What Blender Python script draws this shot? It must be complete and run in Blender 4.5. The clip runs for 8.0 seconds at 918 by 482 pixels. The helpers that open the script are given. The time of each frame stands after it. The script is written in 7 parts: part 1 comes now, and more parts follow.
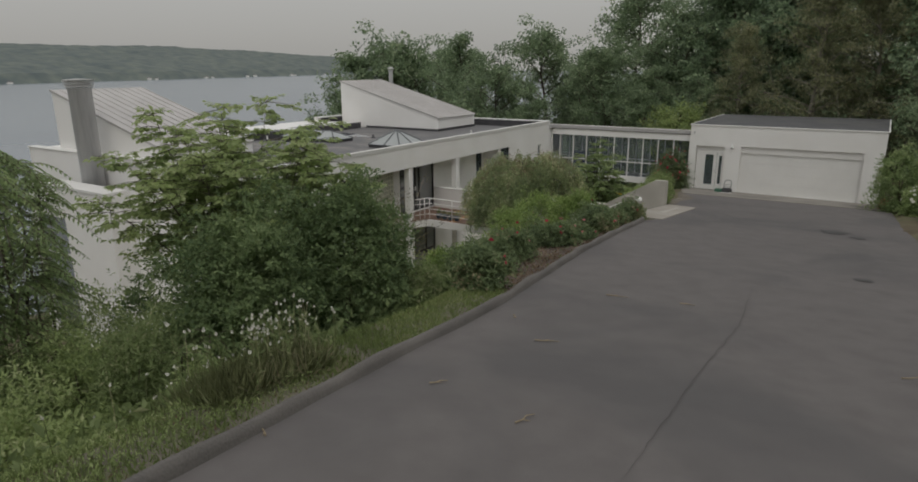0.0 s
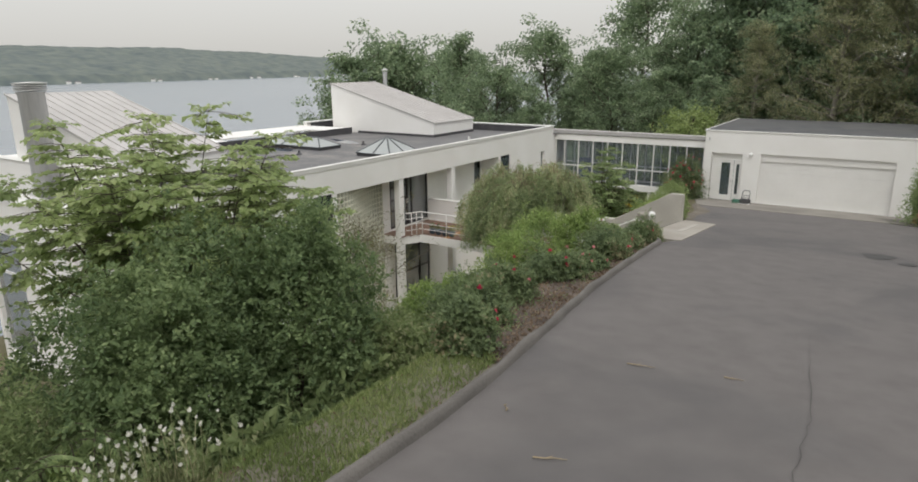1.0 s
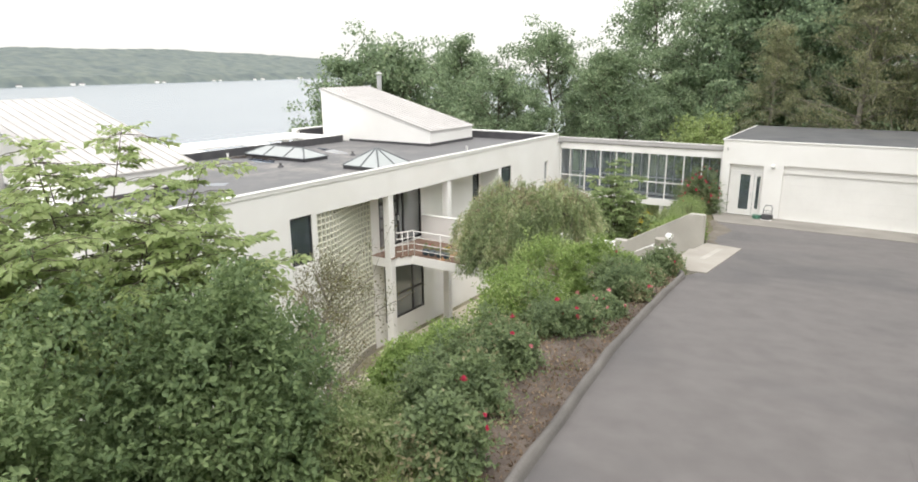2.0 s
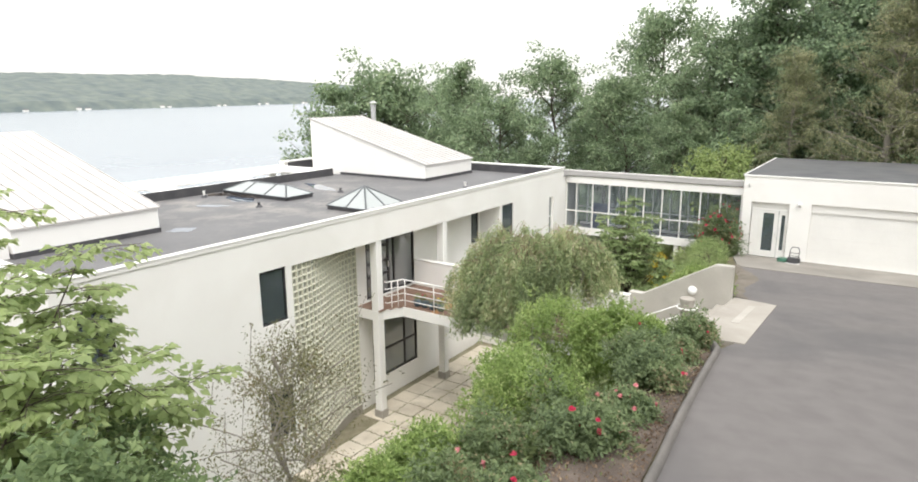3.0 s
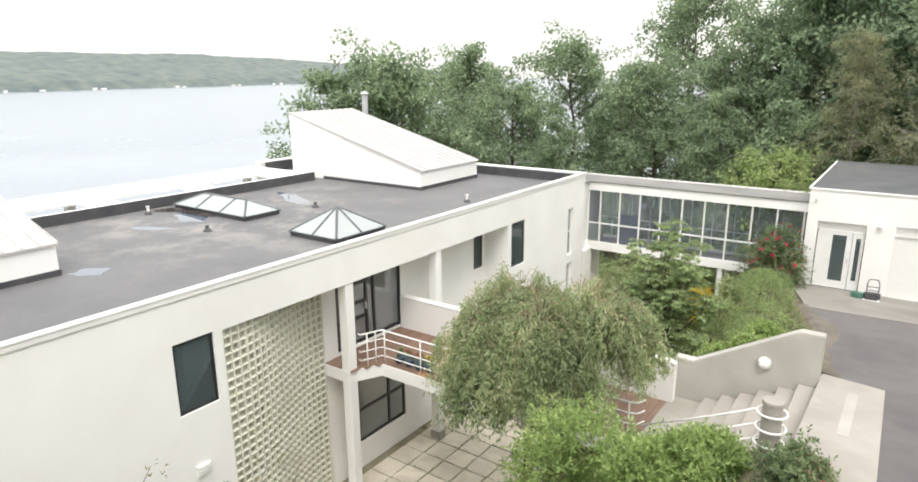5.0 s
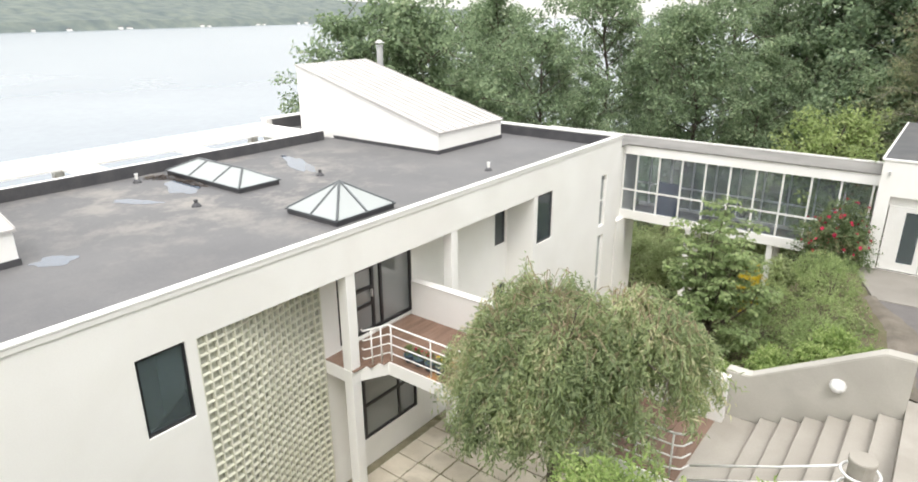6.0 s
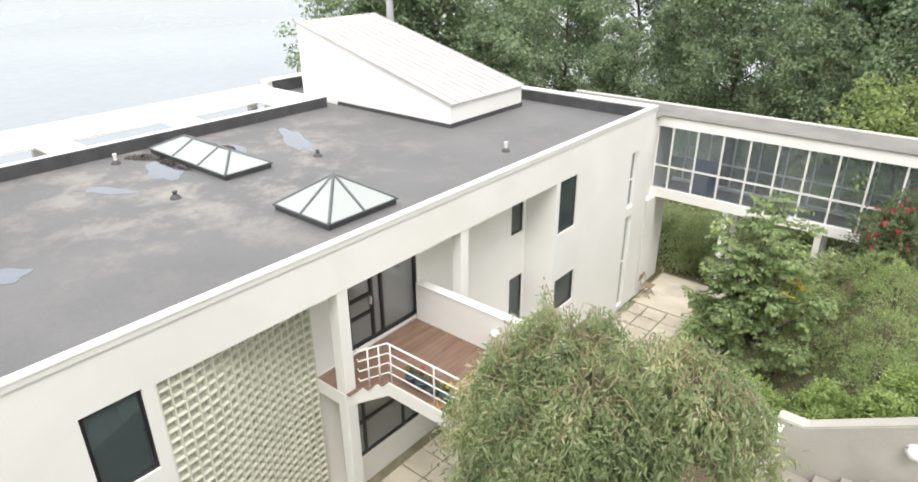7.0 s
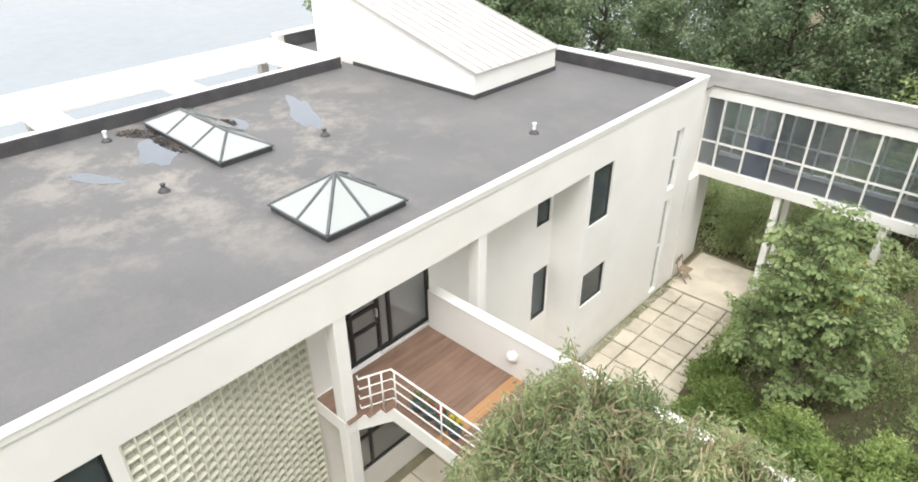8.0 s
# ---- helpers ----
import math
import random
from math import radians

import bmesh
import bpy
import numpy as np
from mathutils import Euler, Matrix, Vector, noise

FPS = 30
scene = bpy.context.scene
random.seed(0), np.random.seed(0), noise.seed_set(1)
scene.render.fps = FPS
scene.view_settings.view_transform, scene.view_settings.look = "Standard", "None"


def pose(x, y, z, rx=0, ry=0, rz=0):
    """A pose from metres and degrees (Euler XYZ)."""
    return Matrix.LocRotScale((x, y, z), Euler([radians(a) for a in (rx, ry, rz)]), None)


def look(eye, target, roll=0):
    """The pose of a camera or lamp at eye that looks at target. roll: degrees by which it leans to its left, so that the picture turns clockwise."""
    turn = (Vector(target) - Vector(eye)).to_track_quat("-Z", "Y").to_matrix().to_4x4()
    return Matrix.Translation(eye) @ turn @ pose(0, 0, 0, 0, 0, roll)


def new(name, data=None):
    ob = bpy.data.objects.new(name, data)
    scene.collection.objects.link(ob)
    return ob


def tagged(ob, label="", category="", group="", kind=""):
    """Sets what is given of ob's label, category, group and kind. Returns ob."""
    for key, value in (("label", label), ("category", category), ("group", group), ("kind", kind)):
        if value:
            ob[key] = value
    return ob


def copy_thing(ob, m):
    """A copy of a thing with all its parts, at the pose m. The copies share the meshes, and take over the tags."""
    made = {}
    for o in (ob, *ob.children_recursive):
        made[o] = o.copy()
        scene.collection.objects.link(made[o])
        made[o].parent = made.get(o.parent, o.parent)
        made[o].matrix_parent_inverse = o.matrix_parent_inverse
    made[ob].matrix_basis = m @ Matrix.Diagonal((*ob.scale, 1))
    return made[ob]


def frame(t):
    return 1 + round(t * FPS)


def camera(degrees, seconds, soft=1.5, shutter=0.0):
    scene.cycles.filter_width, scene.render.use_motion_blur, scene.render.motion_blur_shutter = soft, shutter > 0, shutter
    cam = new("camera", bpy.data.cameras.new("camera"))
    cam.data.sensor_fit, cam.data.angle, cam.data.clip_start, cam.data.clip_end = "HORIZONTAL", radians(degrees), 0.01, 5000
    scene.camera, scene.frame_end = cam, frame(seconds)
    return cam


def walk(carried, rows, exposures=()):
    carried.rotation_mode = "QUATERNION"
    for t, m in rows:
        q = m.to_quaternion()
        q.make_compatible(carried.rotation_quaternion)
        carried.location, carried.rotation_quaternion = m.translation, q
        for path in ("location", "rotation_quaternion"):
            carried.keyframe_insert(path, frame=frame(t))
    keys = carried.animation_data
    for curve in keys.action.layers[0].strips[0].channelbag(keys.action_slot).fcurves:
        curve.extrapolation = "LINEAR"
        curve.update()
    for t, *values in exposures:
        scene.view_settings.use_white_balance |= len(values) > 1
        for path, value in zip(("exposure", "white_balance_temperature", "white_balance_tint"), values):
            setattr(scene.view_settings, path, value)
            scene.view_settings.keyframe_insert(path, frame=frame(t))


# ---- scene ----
cam = camera(71.1, 8.0, soft=1.75)
METRES, EYE, TILT, LEAN, TURN = 20.0, 6.56, 0.0, 0.0, 33.3
ROWS = [
    (0.0, 0.0, 0.0, 0.0, -0.1, -15.22, 0.39),
    (0.5, 0.0087, 0.0628, 0.0, 0.06, -15.14, 0.45),
    (1.0, 0.0172, 0.1267, -0.0, 0.21, -15.11, 0.44),
    (2.5, 0.0359, 0.3183, 0.0108, 0.66, -14.65, 0.48),
    (3.0, 0.0408, 0.3838, 0.0166, 0.74, -12.89, 0.45),
    (3.5, 0.0462, 0.4473, 0.0227, 0.84, -9.96, 0.38),
    (4.0, 0.0521, 0.5103, 0.0282, 0.95, -10.76, 0.33),
    (5.5, 0.0648, 0.6949, 0.0454, 3.06, -17.0, 0.36),
    (6.0, 0.0662, 0.7549, 0.0545, 4.39, -19.52, 0.36),
    (6.5, 0.0673, 0.8148, 0.069, 5.39, -22.13, 0.34),
    (7.0, 0.0677, 0.8735, 0.0849, 6.33, -24.76, 0.37),
    (7.5, 0.0675, 0.9289, 0.1018, 7.7, -27.82, 0.4),
    (8.0, 0.0683, 0.9848, 0.1202, 9.38, -30.97, 0.39),
]
EXPOSURES = [(0.0, -1.46), (0.5, -1.06), (1.0, -0.64), (1.2, -0.46), (2.0, 0.15), (2.5, 0.25), (8.0, 0.33)]
walk(cam, [(t, pose(0, 0, EYE, TILT, LEAN, TURN) @ pose(METRES * x, METRES * y, METRES * z, 90 + pitch, roll, yaw)) for t, x, y, z, yaw, pitch, roll in ROWS], EXPOSURES)

# ---- sky and sun: a bright, thin overcast ----
SUN_ELEVATION, SUN_AZIMUTH = radians(58), radians(138)
world = bpy.data.worlds.new("overcast_sky")
scene.world = world
world.use_nodes = True
wt = world.node_tree
wt.nodes.clear()
w_out = wt.nodes.new("ShaderNodeOutputWorld")
w_bg = wt.nodes.new("ShaderNodeBackground")
w_sky = wt.nodes.new("ShaderNodeTexSky")
w_sky.sky_type = "NISHITA"
w_sky.sun_disc = False
w_sky.sun_elevation, w_sky.sun_rotation = SUN_ELEVATION, SUN_AZIMUTH
w_sky.air_density, w_sky.dust_density, w_sky.ozone_density = 1.0, 4.0, 1.0
w_hsv = wt.nodes.new("ShaderNodeHueSaturation")
w_hsv.inputs["Saturation"].default_value = 0.35
w_mix = wt.nodes.new("ShaderNodeMix")
w_mix.data_type = "RGBA"
w_mix.inputs["Factor"].default_value = 0.6
w_bg.inputs["Strength"].default_value = 0.15
# an overcast sky is brightest overhead and dims evenly towards the horizon
w_co = wt.nodes.new("ShaderNodeTexCoord")
w_sep = wt.nodes.new("ShaderNodeSeparateXYZ")
w_ramp = wt.nodes.new("ShaderNodeValToRGB")
w_ramp.color_ramp.elements[0].position, w_ramp.color_ramp.elements[1].position = 0.0, 1.0
w_ramp.color_ramp.elements[0].color, w_ramp.color_ramp.elements[1].color = (0.590, 0.575, 0.540, 1), (1.0, 1.0, 1.0, 1)
w_gain = wt.nodes.new("ShaderNodeMix")
w_gain.data_type, w_gain.blend_type = "RGBA", "MULTIPLY"
w_gain.inputs["Factor"].default_value = 1.0
w_gain.inputs["B"].default_value = (16.5, 16.6, 16.7, 1)
wt.links.new(w_co.outputs["Generated"], w_sep.inputs["Vector"])
wt.links.new(w_sep.outputs["Z"], w_ramp.inputs["Fac"])
wt.links.new(w_ramp.outputs["Color"], w_gain.inputs["A"])
wt.links.new(w_gain.outputs["Result"], w_mix.inputs["B"])
wt.links.new(w_sky.outputs["Color"], w_hsv.inputs["Color"])
wt.links.new(w_hsv.outputs["Color"], w_mix.inputs["A"])
wt.links.new(w_mix.outputs["Result"], w_bg.inputs["Color"])
wt.links.new(w_bg.outputs["Background"], w_out.inputs["Surface"])
sun = new("sun", bpy.data.lights.new("sun", "SUN"))
sun.data.energy, sun.data.angle, sun.data.color = 1.4, radians(25), (1.0, 0.97, 0.93)
sun_way = Vector((math.sin(SUN_AZIMUTH) * math.cos(SUN_ELEVATION), math.cos(SUN_AZIMUTH) * math.cos(SUN_ELEVATION), math.sin(SUN_ELEVATION)))
sun.matrix_world = look(sun_way * 60, (0, 0, 0))


# ---- materials ----
def material(name, dark, light, scale=1.0, fine=30.0, rough=0.8, bump=0.15, metal=0.0, spread=0.5, stain=None, stain_scale=0.4, stain_amount=0.5, piece=0.0, spec=0.5, stretch=(1, 1, 1)):
    """A surface with large patches and fine grain between two colours, with relief, an optional stain and a change from piece to piece."""
    m = bpy.data.materials.new(name)
    m.use_nodes = True
    nt = m.node_tree
    nd, ln = nt.nodes, nt.links
    bsdf = nd["Principled BSDF"]
    geo = nd.new("ShaderNodeNewGeometry")
    mp = nd.new("ShaderNodeMapping")
    mp.inputs["Scale"].default_value = stretch
    ln.new(geo.outputs["Position"], mp.inputs["Vector"])
    n1, n2 = nd.new("ShaderNodeTexNoise"), nd.new("ShaderNodeTexNoise")
    for n, s, d in ((n1, scale, 5), (n2, fine, 3)):
        n.inputs["Scale"].default_value, n.inputs["Detail"].default_value = s, d
        ln.new(mp.outputs["Vector"], n.inputs["Vector"])
    add = nd.new("ShaderNodeMath")
    add.operation = "MULTIPLY_ADD"
    add.inputs[1].default_value = 0.45
    ln.new(n2.outputs["Fac"], add.inputs[0])
    ln.new(n1.outputs["Fac"], add.inputs[2])
    ramp = nd.new("ShaderNodeValToRGB")
    ramp.color_ramp.elements[0].position, ramp.color_ramp.elements[1].position = 0.72 - spread * 0.5, 0.72 + spread * 0.5
    ramp.color_ramp.elements[0].color, ramp.color_ramp.elements[1].color = (*dark, 1), (*light, 1)
    ln.new(add.outputs[0], ramp.inputs["Fac"])
    colour = ramp.outputs["Color"]
    if stain:
        n3 = nd.new("ShaderNodeTexNoise")
        n3.inputs["Scale"].default_value, n3.inputs["Detail"].default_value, n3.inputs["Distortion"].default_value = stain_scale, 6, 0.6
        ln.new(geo.outputs["Position"], n3.inputs["Vector"])
        r3 = nd.new("ShaderNodeValToRGB")
        r3.color_ramp.elements[0].position, r3.color_ramp.elements[1].position = 0.5, 0.68
        r3.color_ramp.elements[1].color = (stain_amount,) * 3 + (1,)
        ln.new(n3.outputs["Fac"], r3.inputs["Fac"])
        mx = nd.new("ShaderNodeMix")
        mx.data_type = "RGBA"
        ln.new(r3.outputs["Color"], mx.inputs["Factor"])
        ln.new(colour, mx.inputs["A"])
        mx.inputs["B"].default_value = (*stain, 1)
        colour = mx.outputs["Result"]
    if piece:
        info = nd.new("ShaderNodeObjectInfo")
        hv = nd.new("ShaderNodeHueSaturation")
        mr = nd.new("ShaderNodeMapRange")
        mr.inputs["To Min"].default_value, mr.inputs["To Max"].default_value = 1 - piece, 1 + piece
        ln.new(info.outputs["Random"], mr.inputs["Value"])
        ln.new(mr.outputs["Result"], hv.inputs["Value"])
        ln.new(colour, hv.inputs["Color"])
        colour = hv.outputs["Color"]
    ln.new(colour, bsdf.inputs["Base Color"])
    bsdf.inputs["Roughness"].default_value, bsdf.inputs["Metallic"].default_value = rough, metal
    bsdf.inputs["Specular IOR Level"].default_value = spec
    if bump:
        bp = nd.new("ShaderNodeBump")
        bp.inputs["Strength"].default_value, bp.inputs["Distance"].default_value = bump, 0.02
        ln.new(n2.outputs["Fac"], bp.inputs["Height"])
        ln.new(bp.outputs["Normal"], bsdf.inputs["Normal"])
    return m


def leaf_material(name, dark, light, tip=None, translucent=0.35, rough=0.55):
    """Leaves: the colour changes from leaf to leaf and from clump to clump."""
    m = bpy.data.materials.new(name)
    m.use_nodes = True
    nd, ln = m.node_tree.nodes, m.node_tree.links
    bsdf, out = nd["Principled BSDF"], nd["Material Output"]
    geo = nd.new("ShaderNodeNewGeometry")
    n1 = nd.new("ShaderNodeTexNoise")
    n1.inputs["Scale"].default_value, n1.inputs["Detail"].default_value = 0.9, 3
    ln.new(geo.outputs["Position"], n1.inputs["Vector"])
    add = nd.new("ShaderNodeMath")
    add.operation = "MULTIPLY_ADD"
    add.inputs[1].default_value = 0.5
    ln.new(geo.outputs["Random Per Island"], add.inputs[0])
    ln.new(n1.outputs["Fac"], add.inputs[2])
    ramp = nd.new("ShaderNodeValToRGB")
    ramp.color_ramp.elements[0].position, ramp.color_ramp.elements[1].position = 0.4, 1.0
    ramp.color_ramp.elements[0].color, ramp.color_ramp.elements[1].color = (*dark, 1), (*light, 1)
    if tip:
        e = ramp.color_ramp.elements.new(0.97)
        e.color = (*light, 1)
        ramp.color_ramp.elements[2].color = (*tip, 1)
    ln.new(add.outputs[0], ramp.inputs["Fac"])
    ln.new(ramp.outputs["Color"], bsdf.inputs["Base Color"])
    bsdf.inputs["Roughness"].default_value = rough
    bsdf.inputs["Specular IOR Level"].default_value = 0.2
    tr = nd.new("ShaderNodeBsdfTranslucent")
    ln.new(ramp.outputs["Color"], tr.inputs["Color"])
    mx = nd.new("ShaderNodeMixShader")
    mx.inputs["Fac"].default_value = translucent
    ln.new(bsdf.outputs["BSDF"], mx.inputs[1])
    ln.new(tr.outputs["BSDF"], mx.inputs[2])
    ln.new(mx.outputs["Shader"], out.inputs["Surface"])
    return m


def glass_material(name, tint=(0.9, 0.95, 0.93), clear=0.75, rough=0.02, dull=(0.02, 0.025, 0.025), ior=1.6):
    """A window pane: part clear, part a dull colour that also stands in for reflections, with a gloss that grows to the
    edge.
    """
    m = bpy.data.materials.new(name)
    m.use_nodes = True
    nd, ln = m.node_tree.nodes, m.node_tree.links
    out = nd["Material Output"]
    nd.remove(nd["Principled BSDF"])
    tp, gl, df = nd.new("ShaderNodeBsdfTransparent"), nd.new("ShaderNodeBsdfGlossy"), nd.new("ShaderNodeBsdfDiffuse")
    tp.inputs["Color"].default_value, df.inputs["Color"].default_value = (*tint, 1), (*dull, 1)
    gl.inputs["Roughness"].default_value = rough
    fr = nd.new("ShaderNodeFresnel")
    fr.inputs["IOR"].default_value = ior
    a, b = nd.new("ShaderNodeMixShader"), nd.new("ShaderNodeMixShader")
    a.inputs["Fac"].default_value = clear
    ln.new(df.outputs["BSDF"], a.inputs[1])
    ln.new(tp.outputs["BSDF"], a.inputs[2])
    ln.new(fr.outputs["Fac"], b.inputs["Fac"])
    ln.new(a.outputs["Shader"], b.inputs[1])
    ln.new(gl.outputs["BSDF"], b.inputs[2])
    ln.new(b.outputs["Shader"], out.inputs["Surface"])
    return m


WHITE = material("white_render", (0.80, 0.785, 0.755), (0.86, 0.85, 0.825), 0.5, 40, 0.75, 0.08, stain=(0.75, 0.73, 0.69), stain_scale=0.35, stain_amount=0.5)
WHITE_SOFFIT = material("white_painted_metal", (0.74, 0.73, 0.70), (0.80, 0.79, 0.76), 1.2, 25, 0.5, 0.03)
METAL_ROOF = material("standing_seam_metal", (0.46, 0.44, 0.425), (0.55, 0.528, 0.51), 1.0, 20, 0.45, 0.03, stain=(0.42, 0.40, 0.38), stain_scale=0.8, stain_amount=0.4)
MEMBRANE = material("roof_membrane", (0.105, 0.104, 0.108), (0.160, 0.157, 0.157), 0.35, 22, 0.62, 0.12, spread=0.9, stain=(0.285, 0.265, 0.24), stain_scale=0.75, stain_amount=0.9)


def gather_stain(m, centre, near, far):
    """Dried puddle marks gather round the low middle of the roof."""
    nd, ln = m.node_tree.nodes, m.node_tree.links
    ramp = [n for n in nd if n.type == "VALTORGB"][1]
    ramp.color_ramp.elements[0].position, ramp.color_ramp.elements[1].position = 0.475, 0.63
    noise_node = ramp.inputs["Fac"].links[0].from_node
    noise_node.inputs["Distortion"].default_value, noise_node.inputs["Roughness"].default_value = 0.1, 0.72
    mix = ramp.outputs["Color"].links[0].to_node
    geo = [n for n in nd if n.type == "NEW_GEOMETRY"][0]
    dist = nd.new("ShaderNodeVectorMath")
    dist.operation = "DISTANCE"
    dist.inputs[1].default_value = centre
    ln.new(geo.outputs["Position"], dist.inputs[0])
    rng = nd.new("ShaderNodeMapRange")
    rng.inputs["From Min"].default_value, rng.inputs["From Max"].default_value = near, far
    rng.inputs["To Min"].default_value, rng.inputs["To Max"].default_value = 1.0, 0.12
    ln.new(dist.outputs["Value"], rng.inputs["Value"])
    mul = nd.new("ShaderNodeMath")
    mul.operation = "MULTIPLY"
    ln.new(ramp.outputs["Color"], mul.inputs[0])
    ln.new(rng.outputs["Result"], mul.inputs[1])
    ln.new(mul.outputs[0], mix.inputs["Factor"])


gather_stain(MEMBRANE, (-24.0, 23.6, 2.85), 2.2, 7.0)
WALK_ROOF = material("weathered_grey_felt", (0.17, 0.165, 0.155), (0.25, 0.24, 0.225), 0.9, 25, 0.85, 0.15, stain=(0.14, 0.135, 0.125), stain_scale=0.6)
FLASHING = material("dark_flashing", (0.045, 0.045, 0.052), (0.085, 0.083, 0.085), 2.0, 20, 0.55, 0.05)
GARAGE_ROOF = material("garage_roof_felt", (0.075, 0.078, 0.082), (0.125, 0.125, 0.125), 0.9, 25, 0.85, 0.15, stain=(0.13, 0.125, 0.115), stain_scale=0.5)
ASPHALT = material("worn_asphalt", (0.106, 0.097, 0.093), (0.158, 0.146, 0.140), 2.2, 110, 0.9, 0.35, spread=1.0, stain=(0.092, 0.088, 0.088), stain_scale=0.28, stain_amount=0.7)
KERB_MAT = material("asphalt_kerb", (0.090, 0.084, 0.078), (0.178, 0.165, 0.150), 1.2, 45, 0.95, 0.5, spread=0.7)
CONCRETE = material("pale_concrete", (0.305, 0.28, 0.242), (0.385, 0.357, 0.315), 0.8, 45, 0.9, 0.15, stain=(0.255, 0.232, 0.195), stain_scale=0.7, stain_amount=0.5)
APRON = material("dusty_apron_concrete", (0.215, 0.198, 0.175), (0.30, 0.278, 0.245), 0.7, 45, 0.92, 0.2, stain=(0.165, 0.152, 0.135), stain_scale=0.45, stain_amount=0.7)
SILT = material("washed_silt", (0.115, 0.098, 0.078), (0.205, 0.178, 0.145), 2.0, 40, 0.95, 0.5, stain=(0.085, 0.075, 0.055), stain_scale=1.5, stain_amount=0.5)
PAVER = material("patio_paver", (0.50, 0.445, 0.355), (0.66, 0.60, 0.495), 1.2, 40, 0.92, 0.2, stain=(0.40, 0.355, 0.28), stain_scale=1.1, stain_amount=0.6, piece=0.07)
RENDERED_WALL = material("grey_stucco", (0.40, 0.38, 0.34), (0.50, 0.48, 0.43), 0.9, 60, 0.95, 0.3, stain=(0.33, 0.31, 0.27), stain_scale=0.6, stain_amount=0.5)
DECK_WOOD = material("stained_deck_wood", (0.155, 0.092, 0.064), (0.25, 0.16, 0.115), 1.4, 22, 0.65, 0.15, stretch=(6, 0.5, 1), stain=(0.27, 0.185, 0.14), stain_scale=0.9, stain_amount=0.6, piece=0.08)
NEW_WOOD = material("fresh_deck_wood", (0.36, 0.19, 0.085), (0.48, 0.27, 0.13), 1.4, 22, 0.65, 0.1, stretch=(6, 0.5, 1))
BLACK_FRAME = material("black_aluminium", (0.012, 0.012, 0.014), (0.022, 0.022, 0.025), 3, 30, 0.4, 0.02)
GREY_FRAME = material("grey_aluminium", (0.10, 0.11, 0.115), (0.15, 0.16, 0.165), 3, 30, 0.4, 0.02, metal=0.3)
RAIL_WHITE = material("white_rail_enamel", (0.74, 0.73, 0.70), (0.80, 0.79, 0.77), 3, 30, 0.35, 0.02)
BLOCK_GLASS = material("glass_block", (0.36, 0.365, 0.30), (0.50, 0.50, 0.42), 2.0, 24, 0.22, 0.35, piece=0.10, spec=0.7)
BLOCK_JOINT = material("block_mortar", (0.64, 0.63, 0.53), (0.74, 0.73, 0.62), 1.0, 40, 0.85, 0.15, stain=(0.54, 0.54, 0.41), stain_scale=0.5, stain_amount=0.4)
GALVANISED = material("galvanised_steel", (0.42, 0.42, 0.41), (0.60, 0.59, 0.57), 1.5, 18, 0.5, 0.05, metal=0.15, stretch=(1, 1, 0.3))
SOIL = material("ground_cover", (0.075, 0.075, 0.035), (0.17, 0.15, 0.085), 0.5, 14, 0.95, 0.8, stain=(0.10, 0.068, 0.045), stain_scale=0.3, stain_amount=0.8)
MULCH = material("bark_mulch", (0.055, 0.042, 0.034), (0.145, 0.113, 0.092), 3.0, 45, 0.95, 1.0, stain=(0.19, 0.155, 0.125), stain_scale=1.8, stain_amount=0.5)
TWIG = material("thin_brown_twigs", (0.22, 0.17, 0.105), (0.36, 0.29, 0.19), 3.0, 20, 0.85, 0.2)
BARK = material("bark", (0.07, 0.055, 0.042), (0.15, 0.125, 0.10), 2.0, 20, 0.9, 0.6, stretch=(1, 1, 0.25))
PALE_BARK = material("pale_bare_bark", (0.20, 0.18, 0.15), (0.34, 0.31, 0.27), 2.0, 20, 0.9, 0.5, stretch=(1, 1, 0.25))
CHIMNEY_STEEL = material("streaked_chimney_steel", (0.33, 0.335, 0.34), (0.58, 0.58, 0.58), 2.6, 22, 0.5, 0.05, metal=0.0, spread=0.7, stretch=(1, 1, 0.08))
INTERIOR = material("interior_plaster", (0.55, 0.54, 0.51), (0.62, 0.61, 0.58), 0.6, 10, 0.9, 0.0)
INTERIOR_FLOOR = material("interior_floor", (0.17, 0.165, 0.18), (0.23, 0.22, 0.235), 1.5, 20, 0.6, 0.0)
GLASS = glass_material("window_glass", (0.80, 0.88, 0.88), 0.55, 0.02, (0.13, 0.165, 0.175))
ENTRY_GLASS = glass_material("entrance_glass", (0.85, 0.9, 0.9), 0.42, 0.02, (0.36, 0.385, 0.385), 2.4)
CORRIDOR_GLASS = glass_material("walkway_glass", (0.92, 0.95, 0.97), 0.91, 0.02, (0.30, 0.33, 0.38))
SKY_GLASS = glass_material("skylight_glass", (0.7, 0.75, 0.75), 0.25, 0.04, (0.52, 0.55, 0.54))
WORN_PAINT = material("worn_pale_paint", (0.36, 0.335, 0.295), (0.45, 0.42, 0.38), 1.4, 35, 0.85, 0.1)
GLOBE = material("opal_glass", (0.80, 0.80, 0.78), (0.84, 0.84, 0.82), 2, 20, 0.25, 0.0)
